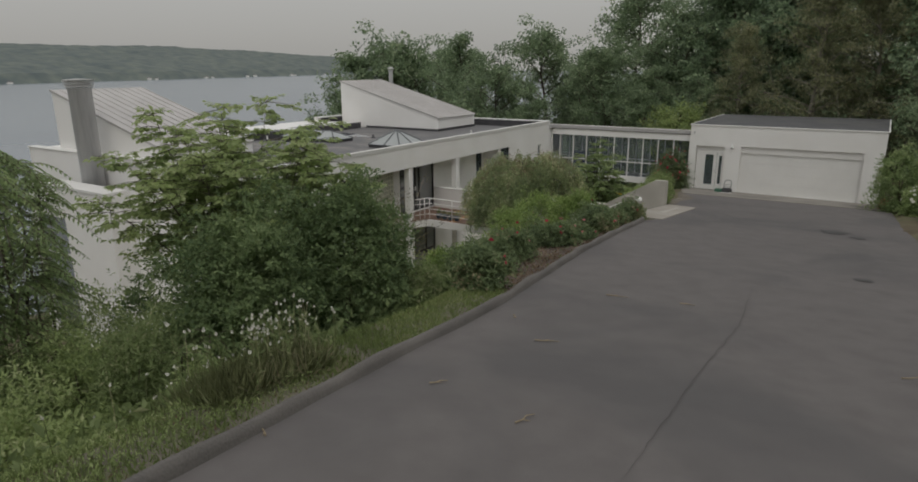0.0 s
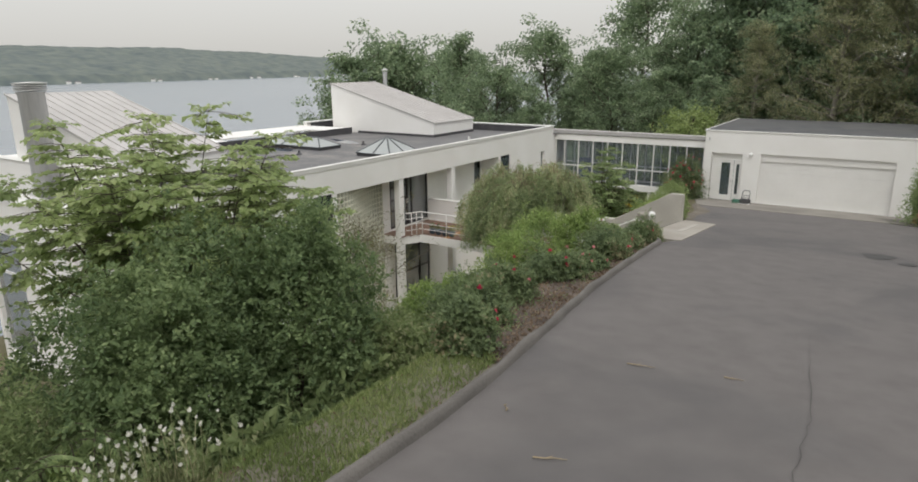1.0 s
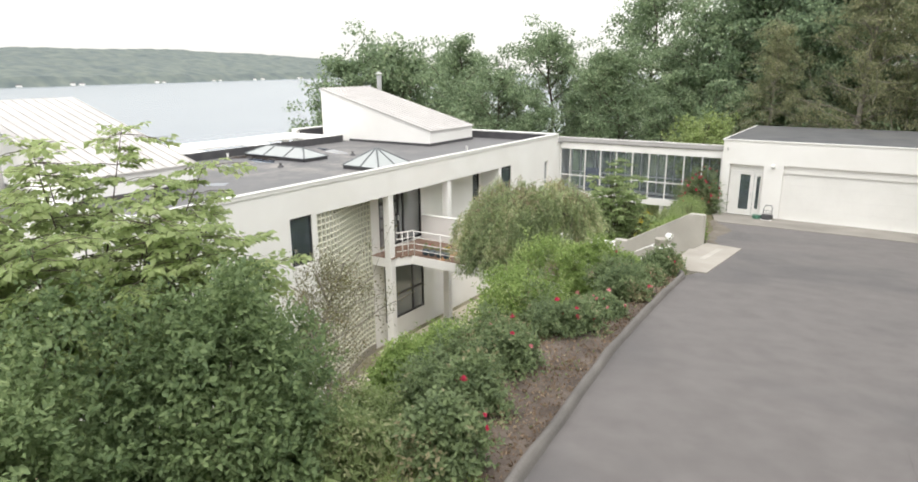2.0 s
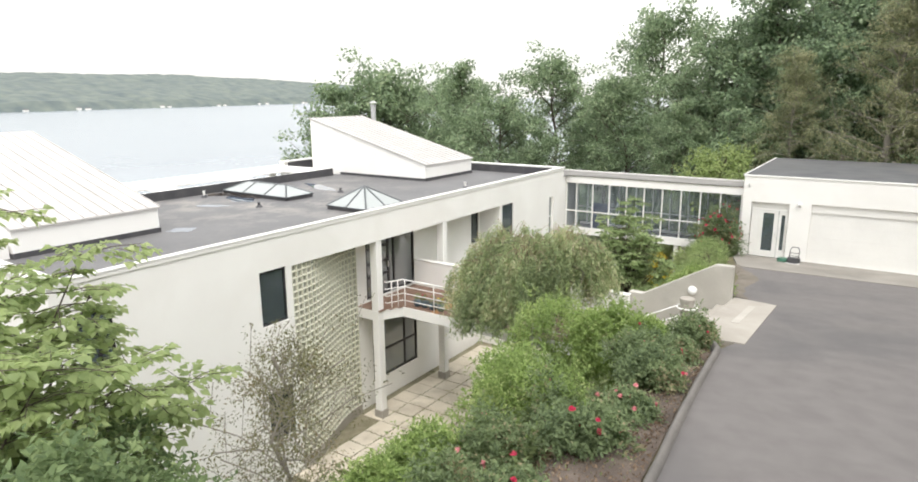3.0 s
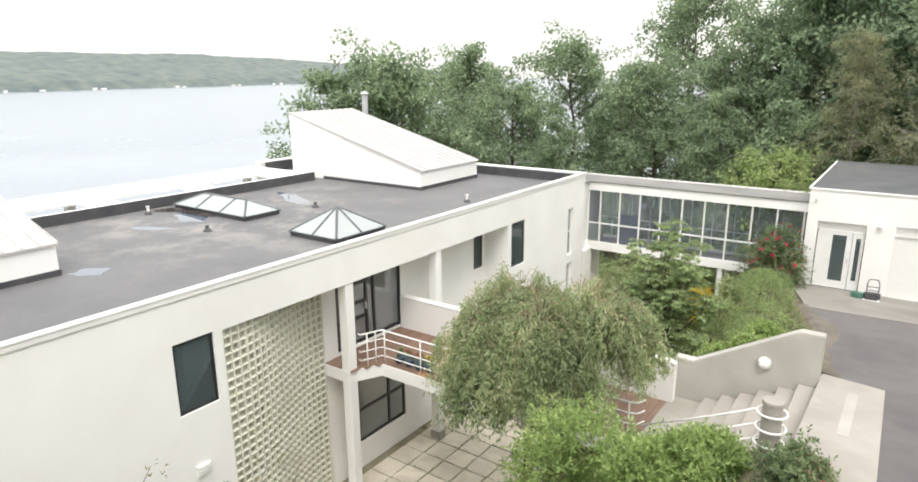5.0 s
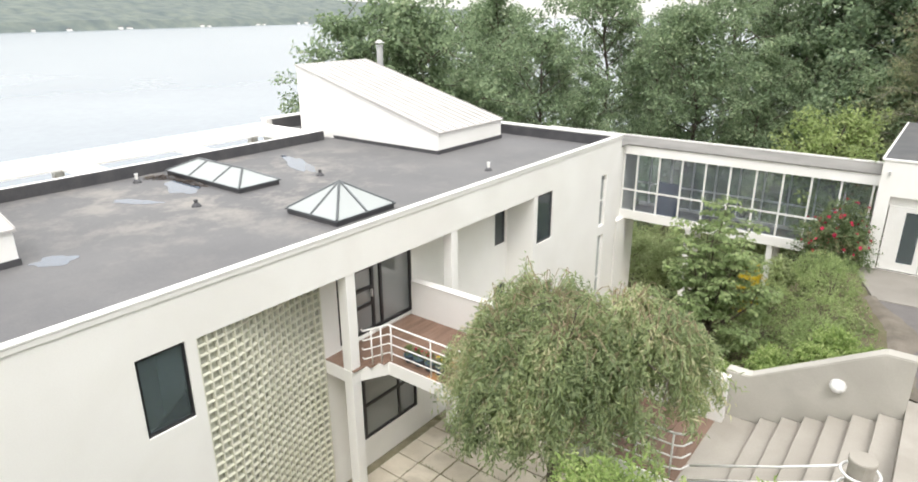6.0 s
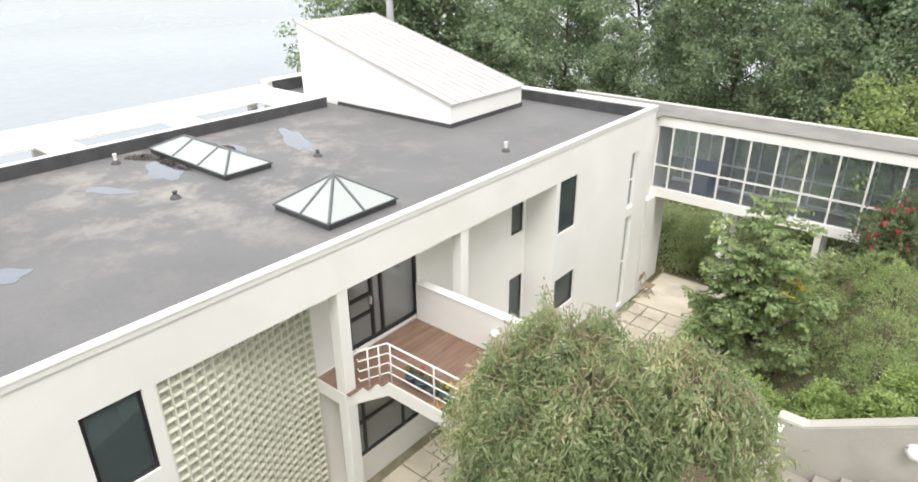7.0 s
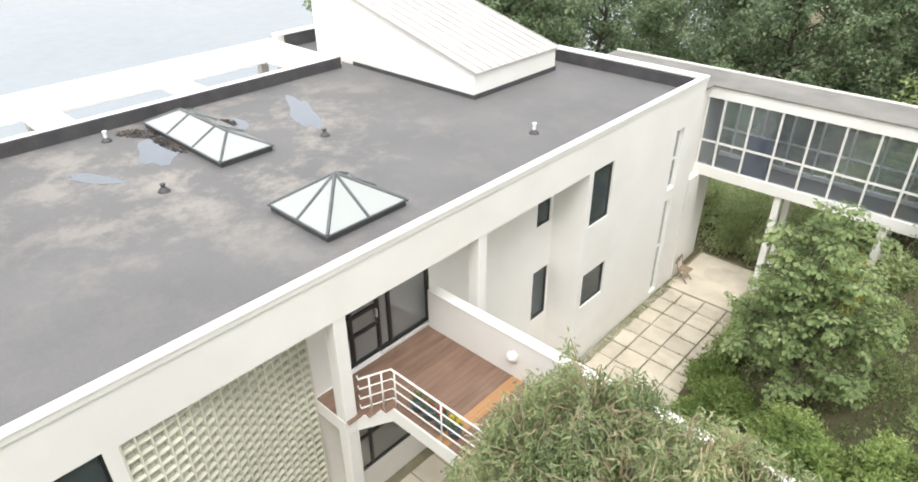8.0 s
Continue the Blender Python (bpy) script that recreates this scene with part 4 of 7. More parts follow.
# ---- glazed walkway between house and garage ----
CY0, CY1 = 36.7, 38.3
walkway = thing("glazed_walkway", (-13, 37.5, -3.9), "white framed glazed walkway raised on posts", "walkway")
part("floor_beam", box(-17.2, GX0 - 0.01, CY0, CY0 + 0.18, -0.08, 0.26), WHITE, walkway, "white floor beam")
part("floor_beam", box(-16.98, GX0 - 0.01, CY1 - 0.18, CY1, -0.08, 0.26), WHITE, walkway, "white floor beam")
part("floor", box(-16.98, GX0 - 0.01, CY0 + 0.18, CY1 - 0.18, -0.06, 0.16), INTERIOR_FLOOR, walkway, "dark walkway floor")
part("roof_beam", box(-17.2, GX0 - 0.01, CY0, CY0 + 0.18, 2.5, 2.84), WHITE, walkway, "white fascia")
part("roof_beam", box(-17.2, GX0 - 0.01, CY1 - 0.18, CY1, 2.5, 2.84), WHITE, walkway, "white fascia")
part("roof", box(-21.4, -17.04, NORTH + 0.06, CY0 - 0.052, 2.844, 2.90, 0.01), WALK_ROOF, walkway)
part("roof", box(-21.4, GX0 - 0.01, CY0 - 0.05, CY1 + 0.06, 2.844, 2.90, 0.01), WALK_ROOF, walkway, "flat grey felt roof")
part("roof_trim", box(-21.4, GX0 - 0.01, CY1 + 0.0, CY1 + 0.08, 2.902, 2.95), WHITE_SOFFIT, walkway, "thin white roof edge")
part("end_wall", box(-21.4, -17.2, NORTH + 0.004, CY1, PATIO - 0.4, 2.84), WHITE, walkway, "white stair block beside the house")
part("pier", box(-17.2, -16.98, NORTH + 0.06, CY0 + 0.18, PATIO - 0.4, -0.08), WHITE, walkway)
xs = [-17.16] + [-16.62 + i * 0.86 for i in range(9)] + [-8.86]
for y, near in ((CY0 + 0.05, True), (CY1 - 0.13, False)):
    for x in xs:
        part("mullion", box(x - 0.03, x + 0.03, y, y + 0.08, 0.26, 2.5, 0.004), RAIL_WHITE, walkway)
    for a, b_ in zip(xs, xs[1:]):
        part("transom", box(a + 0.03, b_ - 0.03, y + 0.01, y + 0.07, 1.05, 1.11), RAIL_WHITE, walkway)
        for z0, z1 in ((0.26, 1.05), (1.11, 2.5)):
            p = part("pane", box(a + 0.03, b_ - 0.03, y + 0.035, y + 0.045, z0, z1), CORRIDOR_GLASS, walkway)
            p.visible_shadow = False
part("solid_panel", box(-15.84, -14.98, CY0 + 0.135, CY0 + 0.155, 0.27, 1.55), BLUE_PANEL, walkway, "dark blue board behind the glass")
for x in (-14.45, -11.55):
    for y in (CY0 + 0.05, CY1 - 0.3):
        part("post", box(x - 0.10, x + 0.10, y + 0.03, y + 0.23, PATIO - 0.6, -0.08, 0.01), WHITE, walkway, "white rendered post")

# ---- entry bridge, rails, stair ----
DECK = -0.05
bridge = thing("entry_bridge", (-13.5, 24, PATIO), "timber-decked entry bridge with white sides", "footbridge")
part("deck_slab", (lambda bm: prism(bm, [(RX + 0.004, 21.98), (-17.02, 21.98), (-16.98, 22.22), (-16.66, 22.82), (-9.86, 22.82), (-9.86, 25.06), (RX + 0.004, 25.06)], DECK - 0.36, DECK - 0.032))(bmesh.new()), WHITE, bridge, "white bridge edge")
part("parapet", box(-17.92, -9.72, 25.06, 25.28, DECK - 0.75, 0.90, 0.012), WHITE, bridge, "solid white parapet")
part("parapet_cap", box(-17.9, -9.7, 25.04, 25.30, 0.904, 0.93, 0.006), WHITE_SOFFIT, bridge, "white parapet cap")
for k, x in enumerate(np.arange(-17.93, -9.9, 0.142)):
    y0 = 22.0 if x < -17.0 else (22.86 if x > -16.7 else 22.25 + (x + 17.0) * 2)
    new_board = -15.6 < x < -15.35
    part("deck_board", box(x, x + 0.139, y0, 25.05, DECK - 0.03, DECK, 0.004), NEW_WOOD if new_board else DECK_WOOD, bridge, "pale fresh deck board" if new_board else "")
lampw = part("parapet_light", lathe(bmesh.new(), (-15.5, 24.98, 0.52), [(0.03, -0.10), (0.10, -0.07), (0.115, 0.0), (0.09, 0.07), (0.03, 0.10)], 16), GLOBE, bridge, "round white bulkhead light", True)
part("cage", tube(bmesh.new(), [(-15.5 + 0.12 * math.cos(a), 24.98 - 0.0, 0.52 + 0.12 * math.sin(a)) for a in np.linspace(0, math.tau, 17)], 0.010, 5), RAIL_WHITE, lampw)

rail = thing("bridge_railing", (-13.3, 22.87, DECK), "white tubular four-bar metal railing on the deck edge", "railing")
rail_line = [(-17.0, 22.34), (-16.92, 22.30), (-16.68, 22.88), (-9.95, 22.88), (-9.80, 22.95), (-9.72, 23.15)]
for h in (0.92, 0.68, 0.44, 0.20):
    part("rail", tube(bmesh.new(), [(x, y, DECK + h) for x, y in rail_line], 0.022 if h > 0.9 else 0.016, 8), RAIL_WHITE, rail, "", True)
for x, y in [(-16.84, 22.48), (-16.75, 22.70)] + [(x, 22.88) for x in (-16.6, -15.4, -14.2, -13.0, -11.8, -10.6, -9.96)]:
    part("post", tube(bmesh.new(), [(x, y, DECK - 0.02), (x, y, DECK + 0.92)], 0.018, 8), RAIL_WHITE, rail, "", True)

SX0, SX1, SZ1 = -9.1, -6.9, 1.16
stair = thing("entrance_steps", (-8, 24, DECK), "pale concrete steps down to the entry bridge", "stairs")
part("landing", box(-9.85, SX0, 22.55, 25.44, DECK - 0.6, DECK - 0.004), CONCRETE, stair, "concrete landing")
for k in range(6):
    x = SX0 + k * (SX1 - SX0) / 6
    part("step", box(x, SX1, 22.55, 25.44, DECK + k * (SZ1 - DECK) / 7 + (0 if k else -0.6), DECK + (k + 1) * (SZ1 - DECK) / 7, 0.012), CONCRETE, stair)
part("cheek", box(-9.85, SX1, 22.3, 22.55, -1.2, DECK + 0.05, 0.01), CONCRETE, stair)

wall_bm = bmesh.new()
profile = [(-9.86, -1.6), (-9.86, 0.92), (-9.42, 0.92), (-7.36, 2.11), (-6.9, 2.11), (-6.9, -1.2)]
a = [wall_bm.verts.new((x, 25.46, z)) for x, z in profile]
b_ = [wall_bm.verts.new((x, 25.74, z)) for x, z in profile]
wall_bm.faces.new(a)
wall_bm.faces.new(b_[::-1])
for i in range(len(a)):
    wall_bm.faces.new((a[i], a[(i + 1) % len(a)], b_[(i + 1) % len(a)], b_[i]))
bmesh.ops.recalc_face_normals(wall_bm, faces=list(wall_bm.faces))
bmesh.ops.bevel(wall_bm, geom=list(wall_bm.edges), offset=0.02, segments=2, affect="EDGES")
retaining = tagged(part("retaining_wall", wall_bm, RENDERED_WALL), "grey stucco side wall that climbs beside the steps", "retaining wall")
rl = part("bulkhead_light", lathe(bmesh.new(), (-7.95, 25.40, 1.28), [(0.02, -0.12), (0.09, -0.09), (0.125, 0.0), (0.09, 0.09), (0.02, 0.12)], 18), GLOBE, retaining, "round opal bulkhead light", True)
part("light_ring", tube(bmesh.new(), [(-7.95 + 0.13 * math.cos(a_), 25.43, 1.28 + 0.13 * math.sin(a_)) for a_ in np.linspace(0, math.tau, 19)], 0.012, 6), RAIL_WHITE, rl)

pillar = thing("stair_pillar", (-7.28, 22.2, 0.9), "round concrete stair pillar with white rail rings", "pillar")
part("shaft", lathe(bmesh.new(), (-7.28, 22.2, 0.5), [(0.16, 0.0), (0.16, 1.46), (0.175, 1.47), (0.175, 1.53), (0.165, 1.545), (0.0001, 1.55)], 24), CONCRETE, pillar, "", False)
for h in (1.26, 1.54, 1.82):
    part("rail_ring", tube(bmesh.new(), [(-7.28 + 0.235 * math.cos(t), 22.2 + 0.235 * math.sin(t), h) for t in np.linspace(0, math.tau, 25)], 0.020, 7), RAIL_WHITE, pillar, "", True)
    part("hand_rail", tube(bmesh.new(), [(-7.50, 22.22, h), (-8.24, 22.24, h - 0.40), (-9.5, 22.34, h - 1.05)], 0.018, 7), RAIL_WHITE, pillar, "", True)

# ---- patio ----
patio_bed = bmesh.new()
prism(patio_bed, [(-18.0, 18.0), (-13.0, 18.0), (-13.0, 29.6), (-14.2, 31), (-14.2, 38.6), (-17.0, 38.6), (-17.0, 29.8), (-18.0, 29.8)], PATIO - 0.3, PATIO - 0.03)
JOINT_SOIL = material("weedy_joint", (0.16, 0.145, 0.09), (0.27, 0.245, 0.17), 3.0, 25, 0.95, 0.6)
patio = structure("patio", patio_bed, JOINT_SOIL, "weedy sand bed between patio pavers", "patio")
PT = 0.76
paver_meshes = []
for k in range(5):
    r = random.Random(k)
    bm = box(-PT / 2 + 0.012 + r.random() * 0.012, PT / 2 - 0.012 - r.random() * 0.012, -PT / 2 + 0.012 + r.random() * 0.012, PT / 2 - 0.012 - r.random() * 0.012, -0.05, 0.0, 0.008)
    paver_meshes.append(mesh_of("paver", bm, PAVER))
r = random.Random(5)
for i in range(7):
    for j in range(27):
        x, y = -17.36 + i * PT, 18.4 + j * PT
        if y > 29.6 and (x < -16.7 or x > -14.2 or y > 35.3):
            continue
        if y < 22 and x < -17.0 or x > -13.2:
            continue
        ob = new("paver", paver_meshes[r.randrange(5)])
        ob.parent = patio
        ob.matrix_basis = pose(x, y, PATIO + r.uniform(-0.014, 0.010), r.uniform(-0.8, 0.8), r.uniform(-0.8, 0.8), r.uniform(-1.2, 1.2))
part("slab", box(-16.9, -14.2, 35.56, 38.4, PATIO - 0.1, PATIO + 0.01, 0.01), PAVER, patio, "pale concrete slab at the end of the patio")

# ---- things on the roof ----
def roof_vent(x, y, h, mat, label):
    v = thing("roof_vent", (x, y, ROOF), label, "roof vent", "vents on the roof")
    part("boot", lathe(bmesh.new(), (x, y, ROOF), [(0.13, 0.0), (0.12, 0.03), (0.06, 0.09), (0.05, 0.10)], 14), FLASHING, v)
    part("pipe", lathe(bmesh.new(), (x, y, ROOF + 0.08), [(0.045, 0.0), (0.045, h), (0.06, h), (0.06, h + 0.03), (0.0001, h + 0.035)], 12), mat, v)
    return v


roof_vent(-18.70, 29.74, 0.16, RAIL_WHITE, "short white plastic vent pipe on the dark roof")
roof_vent(-22.53, 26.11, 0.07, FLASHING, "low dark vent stub on the dark roof")
roof_vent(-22.52, 21.91, 0.07, FLASHING, "low dark vent stub on the dark roof")
roof_vent(-26.28, 22.25, 0.16, RAIL_WHITE, "short white plastic vent pipe on the dark roof")

flue = thing("flue_pipe", (-28.34, 34.9, 4.0), "grey steel flue pipe beside the roof monitor", "flue")
part("pipe", lathe(bmesh.new(), (-28.34, 34.9, ROOF), [(0.14, 0.0), (0.14, 3.35), (0.17, 3.35), (0.17, 3.42), (0.14, 3.42)], 16), CHIMNEY_STEEL, flue)
part("cap", lathe(bmesh.new(), (-28.34, 34.9, ROOF + 3.48), [(0.22, 0.0), (0.22, 0.03), (0.08, 0.14), (0.0001, 0.15)], 16), GALVANISED, flue)

CHX, CHY = -25.1, 12.72
chimney = thing("chimney", (CHX, CHY, PATIO), "tall round pale metal chimney with a ribbed cap", "chimney")
part("flue_body", lathe(bmesh.new(), (CHX, CHY, PATIO), [(0.40, 0.0), (0.40, 9.72), (0.44, 9.76), (0.44, 9.80)], 28), CHIMNEY_STEEL, chimney, "", True)
for k in range(3):
    part("cap_ring", lathe(bmesh.new(), (CHX, CHY, PATIO + 9.83 + k * 0.075), [(0.42, 0.0), (0.50, 0.012), (0.50, 0.042), (0.42, 0.055)], 28), GALVANISED, chimney)
part("cap_plate", lathe(bmesh.new(), (CHX, CHY, PATIO + 10.06), [(0.52, 0.0), (0.52, 0.03), (0.0001, 0.06)], 28), GALVANISED, chimney, "pale flat cap plate")

# glazed porch at the foot of the chimney
porch = thing("glazed_porch", (-25.0, 11.9, PATIO), "white framed glazed porch at the end of the house", "porch")
part("wall", box(-25.2, STEP_X - 0.02, 11.5, 11.72, PATIO - 0.5, 2.3), WHITE, porch, "white rendered porch wall")
part("side_wall", box(STEP_X - 0.24, STEP_X - 0.02, 11.722, STEP_Y - 0.01, PATIO - 0.5, 2.3), WHITE, porch)
part("lintel", box(-27.7, -25.202, 11.5, 11.72, 1.15, 2.3), WHITE, porch, "deep white beam over the glass")
part("roof", box(-27.75, STEP_X - 0.03, 11.45, 12.26, 2.304, 2.42, 0.01), WHITE_SOFFIT, porch, "flat white porch roof")
part("column", box(-27.75, -27.45, 11.46, 11.76, PATIO - 0.5, 1.148, 0.012), WHITE, porch, "white rendered column")
porch_glass = part("pane", box(-27.45, -25.2, 11.60, 11.612, PATIO + 0.4, 1.15), ENTRY_GLASS, porch)
porch_glass.visible_shadow = False
part("transom", box(-27.45, -25.2, 11.57, 11.64, -0.4, -0.3), RAIL_WHITE, porch)
part("sill", box(-27.45, -25.2, 11.5, 11.72, PATIO - 0.5, PATIO + 0.4), WHITE, porch)


def blob(name, cx, cy, z, rx, ry, mat, seed, label, category, group, squash=0.55, turn=0.0):
    """A thin pool with a wandering edge."""
    bm = bmesh.new()
    ring = []
    ct, st = math.cos(radians(turn)), math.sin(radians(turn))
    for k in range(40):
        a = k * math.tau / 40
        q = Vector((math.cos(a) * 1.3 + seed, math.sin(a) * 1.3, seed * 2.0))
        s = 1 + squash * noise.noise(q) + 0.25 * squash * noise.noise(q * 3.1)
        u, v = rx * s * math.cos(a), ry * s * math.sin(a)
        ring.append(bm.verts.new((cx + u * ct - v * st, cy + u * st + v * ct, z)))
    bm.faces.new(ring)
    return tagged(part(name, bm, mat), label, category, group)


for k, (x, y, rx, ry, turn) in enumerate([(-24.35, 26.75, 1.35, 0.36, -24), (-24.75, 22.8, 1.05, 0.44, -22), (-24.25, 21.15, 0.72, 0.20, 30), (-24.9, 25.1, 0.5, 0.2, -10), (-21.2, 17.95, 0.42, 0.30, 60)]):
    blob("puddle", x, y, ROOF + 0.005, rx, ry, PUDDLE, k + 1, "shallow rain puddle on the flat roof", "puddle", "puddles on the roof", 0.5, turn)


# ---- leaves ----
def leaf_object(name, P, A, N, L, W, mat, parent, label="", fold=0.18):
    """One mesh of many folded leaves: P the stalk ends, A the way each leaf points, N its upper side, L and W its size."""
    P, A, N = (np.asarray(v, float) for v in (P, A, N))
    n = len(P)
    L, W = np.broadcast_to(L, n)[:, None], np.broadcast_to(W, n)[:, None]
    A = A / (np.linalg.norm(A, axis=1, keepdims=True) + 1e-9)
    S = np.cross(A, N)
    S /= np.linalg.norm(S, axis=1, keepdims=True) + 1e-9
    U = np.cross(S, A)
    V = np.empty((n, 4, 3))
    V[:, 0] = P
    V[:, 1] = P + A * L * 0.45 + S * W * 0.5 + U * W * fold
    V[:, 2] = P + A * L - U * L * 0.10
    V[:, 3] = P + A * L * 0.45 - S * W * 0.5 + U * W * fold
    me = bpy.data.meshes.new(name)
    me.vertices.add(4 * n)
    me.vertices.foreach_set("co", V.reshape(-1))
    base = (np.arange(n) * 4)[:, None]
    idx = (base + np.array([[0, 1, 2, 0, 2, 3]])).reshape(-1)
    me.loops.add(6 * n)
    me.loops.foreach_set("vertex_index", idx)
    me.polygons.add(2 * n)
    me.polygons.foreach_set("loop_start", np.arange(2 * n) * 3)
    me.update(calc_edges=True)
    me.materials.append(mat)
    ob = new(name, me)
    if parent:
        ob.parent = parent
        if parent.type == "EMPTY":
            ob.matrix_parent_inverse = Matrix.Translation(-parent.location)
    if label:
        ob["label"] = label
    return ob


def ball(rg, n):
    v = rg.normal(size=(n, 3))
    return v / np.linalg.norm(v, axis=1, keepdims=True)


def shell(rg, centres, radii, counts, rough=0.12, hollow=0.72, droop=0.0):
    """Leaf places over lumps: most near the skin, none deep inside another lump."""
    P, O = [], []
    for c, r_, k in zip(centres, radii, counts):
        u = ball(rg, int(k))
        rad = r_ * (hollow + (1.0 - hollow) * rg.random((len(u), 1)) ** 0.6 + rough * rg.normal(size=(len(u), 1)) * 0.5)
        P.append(np.asarray(c) + u * rad)
        O.append(u)
    P, O = np.concatenate(P), np.concatenate(O)
    keep = np.ones(len(P), bool)
    for c, r_ in zip(centres, radii):
        rr = np.min(np.broadcast_to(r_, 3))
        keep &= np.linalg.norm((P - np.asarray(c)) / np.broadcast_to(r_, 3), axis=1) > hollow * 0.8
    return P[keep], O[keep]


def shoots(rg, P, O, k, L, up, loose=0.5, sag=0.25):
    """Short leafy shoots from P heading out along O; k leaves on each. Gives stalk ends, directions and upper sides."""
    m = len(P)
    D = O * 0.75 + rg.normal(size=(m, 3)) * loose + np.array([0, 0, up])
    D /= np.linalg.norm(D, axis=1, keepdims=True)
    E = np.cross(D, rg.normal(size=(m, 3)))
    E /= np.linalg.norm(E, axis=1, keepdims=True) + 1e-9
    F = np.cross(D, E)
    ln_ = L * rg.uniform(1.6, 3.6, (m, 1))
    Q, A, N = [], [], []
    for i in range(k):
        g = (i + 0.5) / k
        a = 2.4 * i
        side = E * math.cos(a) + F * math.sin(a)
        Q.append(P + D * ln_ * g - np.array([0, 0, 1]) * ln_ * sag * g * g)
        A.append(D * (0.35 + 0.5 * g) + side * 0.8 + rg.normal(size=(m, 3)) * 0.25)
        N.append(D * 0.5 - side * 0.3 + np.array([0, 0, 0.6]) + rg.normal(size=(m, 3)) * 0.3)
    return np.concatenate(Q), np.concatenate(A), np.concatenate(N)


def bush(name, at, rx, ry, h, n, L, W, mat, seed, label, category="bush", group="", lumps=9, low=0.25, hollow=0.7, up=0.5, flowers=None, bark=None, squash=1.0, k=6, loose=0.5, ragged=0.35):
    """A leafy bush on several stems; at is its foot."""
    rg = np.random.default_rng(seed)
    x, y, z = at
    b = thing(name, at, label, category, group)
    cs, rs = [], []
    for i in range(lumps):
        a = rg.uniform(0, math.tau)
        f = math.sqrt((i + 0.3) / lumps)
        e = rg.uniform(low, 1.0)
        rad = 0.30 + 0.16 * rg.random()
        out = f * (1 - rad) * (0.55 + 0.45 * math.sin(math.pi * min(e, 0.95)))
        cs.append((x + rx * out * math.cos(a), y + ry * out * math.sin(a), z + h * (e * (1 - rad * 0.9) * (1 - 0.25 * f) + 0.02)))
        rs.append(np.array([rx * rad * 1.15, ry * rad * 1.15, h * rad * 0.75 * squash]))
    lift = h / max(c[2] + r_[2] - z for c, r_ in zip(cs, rs))
    cs = [(c[0], c[1], z + (c[2] - z) * lift) for c in cs]
    rs = [r_ * np.array([1, 1, lift]) for r_ in rs]
    area = np.array([np.prod(q) ** (2 / 3) for q in rs])
    P, O = shell(rg, cs, rs, n / k * area / area.sum(), hollow=hollow)
    # bays and bulges in the outline
    mid = np.array([x, y, z + h * 0.35])
    f = np.array([noise.noise(Vector(q) * (2.2 / max(rx, 0.5))) + 0.6 * noise.noise(Vector(q) * 3.1) for q in P])[:, None]
    P = P + (P - mid) * ragged * f * np.array([1, 1, 0.8])
    ok = P[:, 2] > z + 0.03
    P, O = P[ok], O[ok]
    Q, A, N = shoots(rg, P, O, k, L, up, loose)
    m = len(Q)
    leaf_object("crown", Q, A, N, L * rg.uniform(0.6, 1.2, m), W * rg.uniform(0.7, 1.2, m), mat, b)
    bm = bmesh.new()
    for c in cs[:7]:
        mid = Vector(((x * 1.3 + c[0] * 0.7) / 2, (y * 1.3 + c[1] * 0.7) / 2, z + (c[2] - z) * 0.5))
        tube(bm, [(x + rg.uniform(-0.06, 0.06), y + rg.uniform(-0.06, 0.06), z - 0.08), mid, c], 0.022 * h ** 0.5, 5, 0.006)
    part("stem", bm, bark or BARK, b)
    if flowers:
        mesh, count = flowers
        top = P[O[:, 2] > -0.1]
        ot = O[O[:, 2] > -0.1]
        for i in rg.choice(len(top), count):
            f = new("flower", mesh[int(rg.integers(len(mesh)))])
            f.parent = b
            f.matrix_parent_inverse = Matrix.Translation(-b.location)
            q = Vector(top[i]) + Vector(ot[i]) * L * 2.2 + Vector((0, 0, L * 1.2))
            f.matrix_basis = Matrix.Translation(q) @ Vector(ot[i] + np.array([0, 0, 0.4])).to_track_quat("Z", "Y").to_matrix().to_4x4() @ Matrix.Scale(rg.uniform(0.7, 1.3), 4)
    return b


def bloom(name, mat, r_=0.055):
    """A many-petalled bloom."""
    bm = bmesh.new()
    for ring, (rr, z, k) in enumerate(((1.0, 0.0, 7), (0.7, 0.018, 5), (0.4, 0.032, 4))):
        for i in range(k):
            a = (i + 0.4 * ring) * math.tau / k
            c, s = math.cos(a), math.sin(a)
            v = [bm.verts.new(q) for q in ((0, 0, z), (rr * r_ * (c * 0.6 - s * 0.45), rr * r_ * (s * 0.6 + c * 0.45), z + 0.012), (rr * r_ * c, rr * r_ * s, z + 0.022), (rr * r_ * (c * 0.6 + s * 0.45), rr * r_ * (s * 0.6 - c * 0.45), z + 0.012))]
            bm.faces.new(v)
    return mesh_of(name, bm, mat)


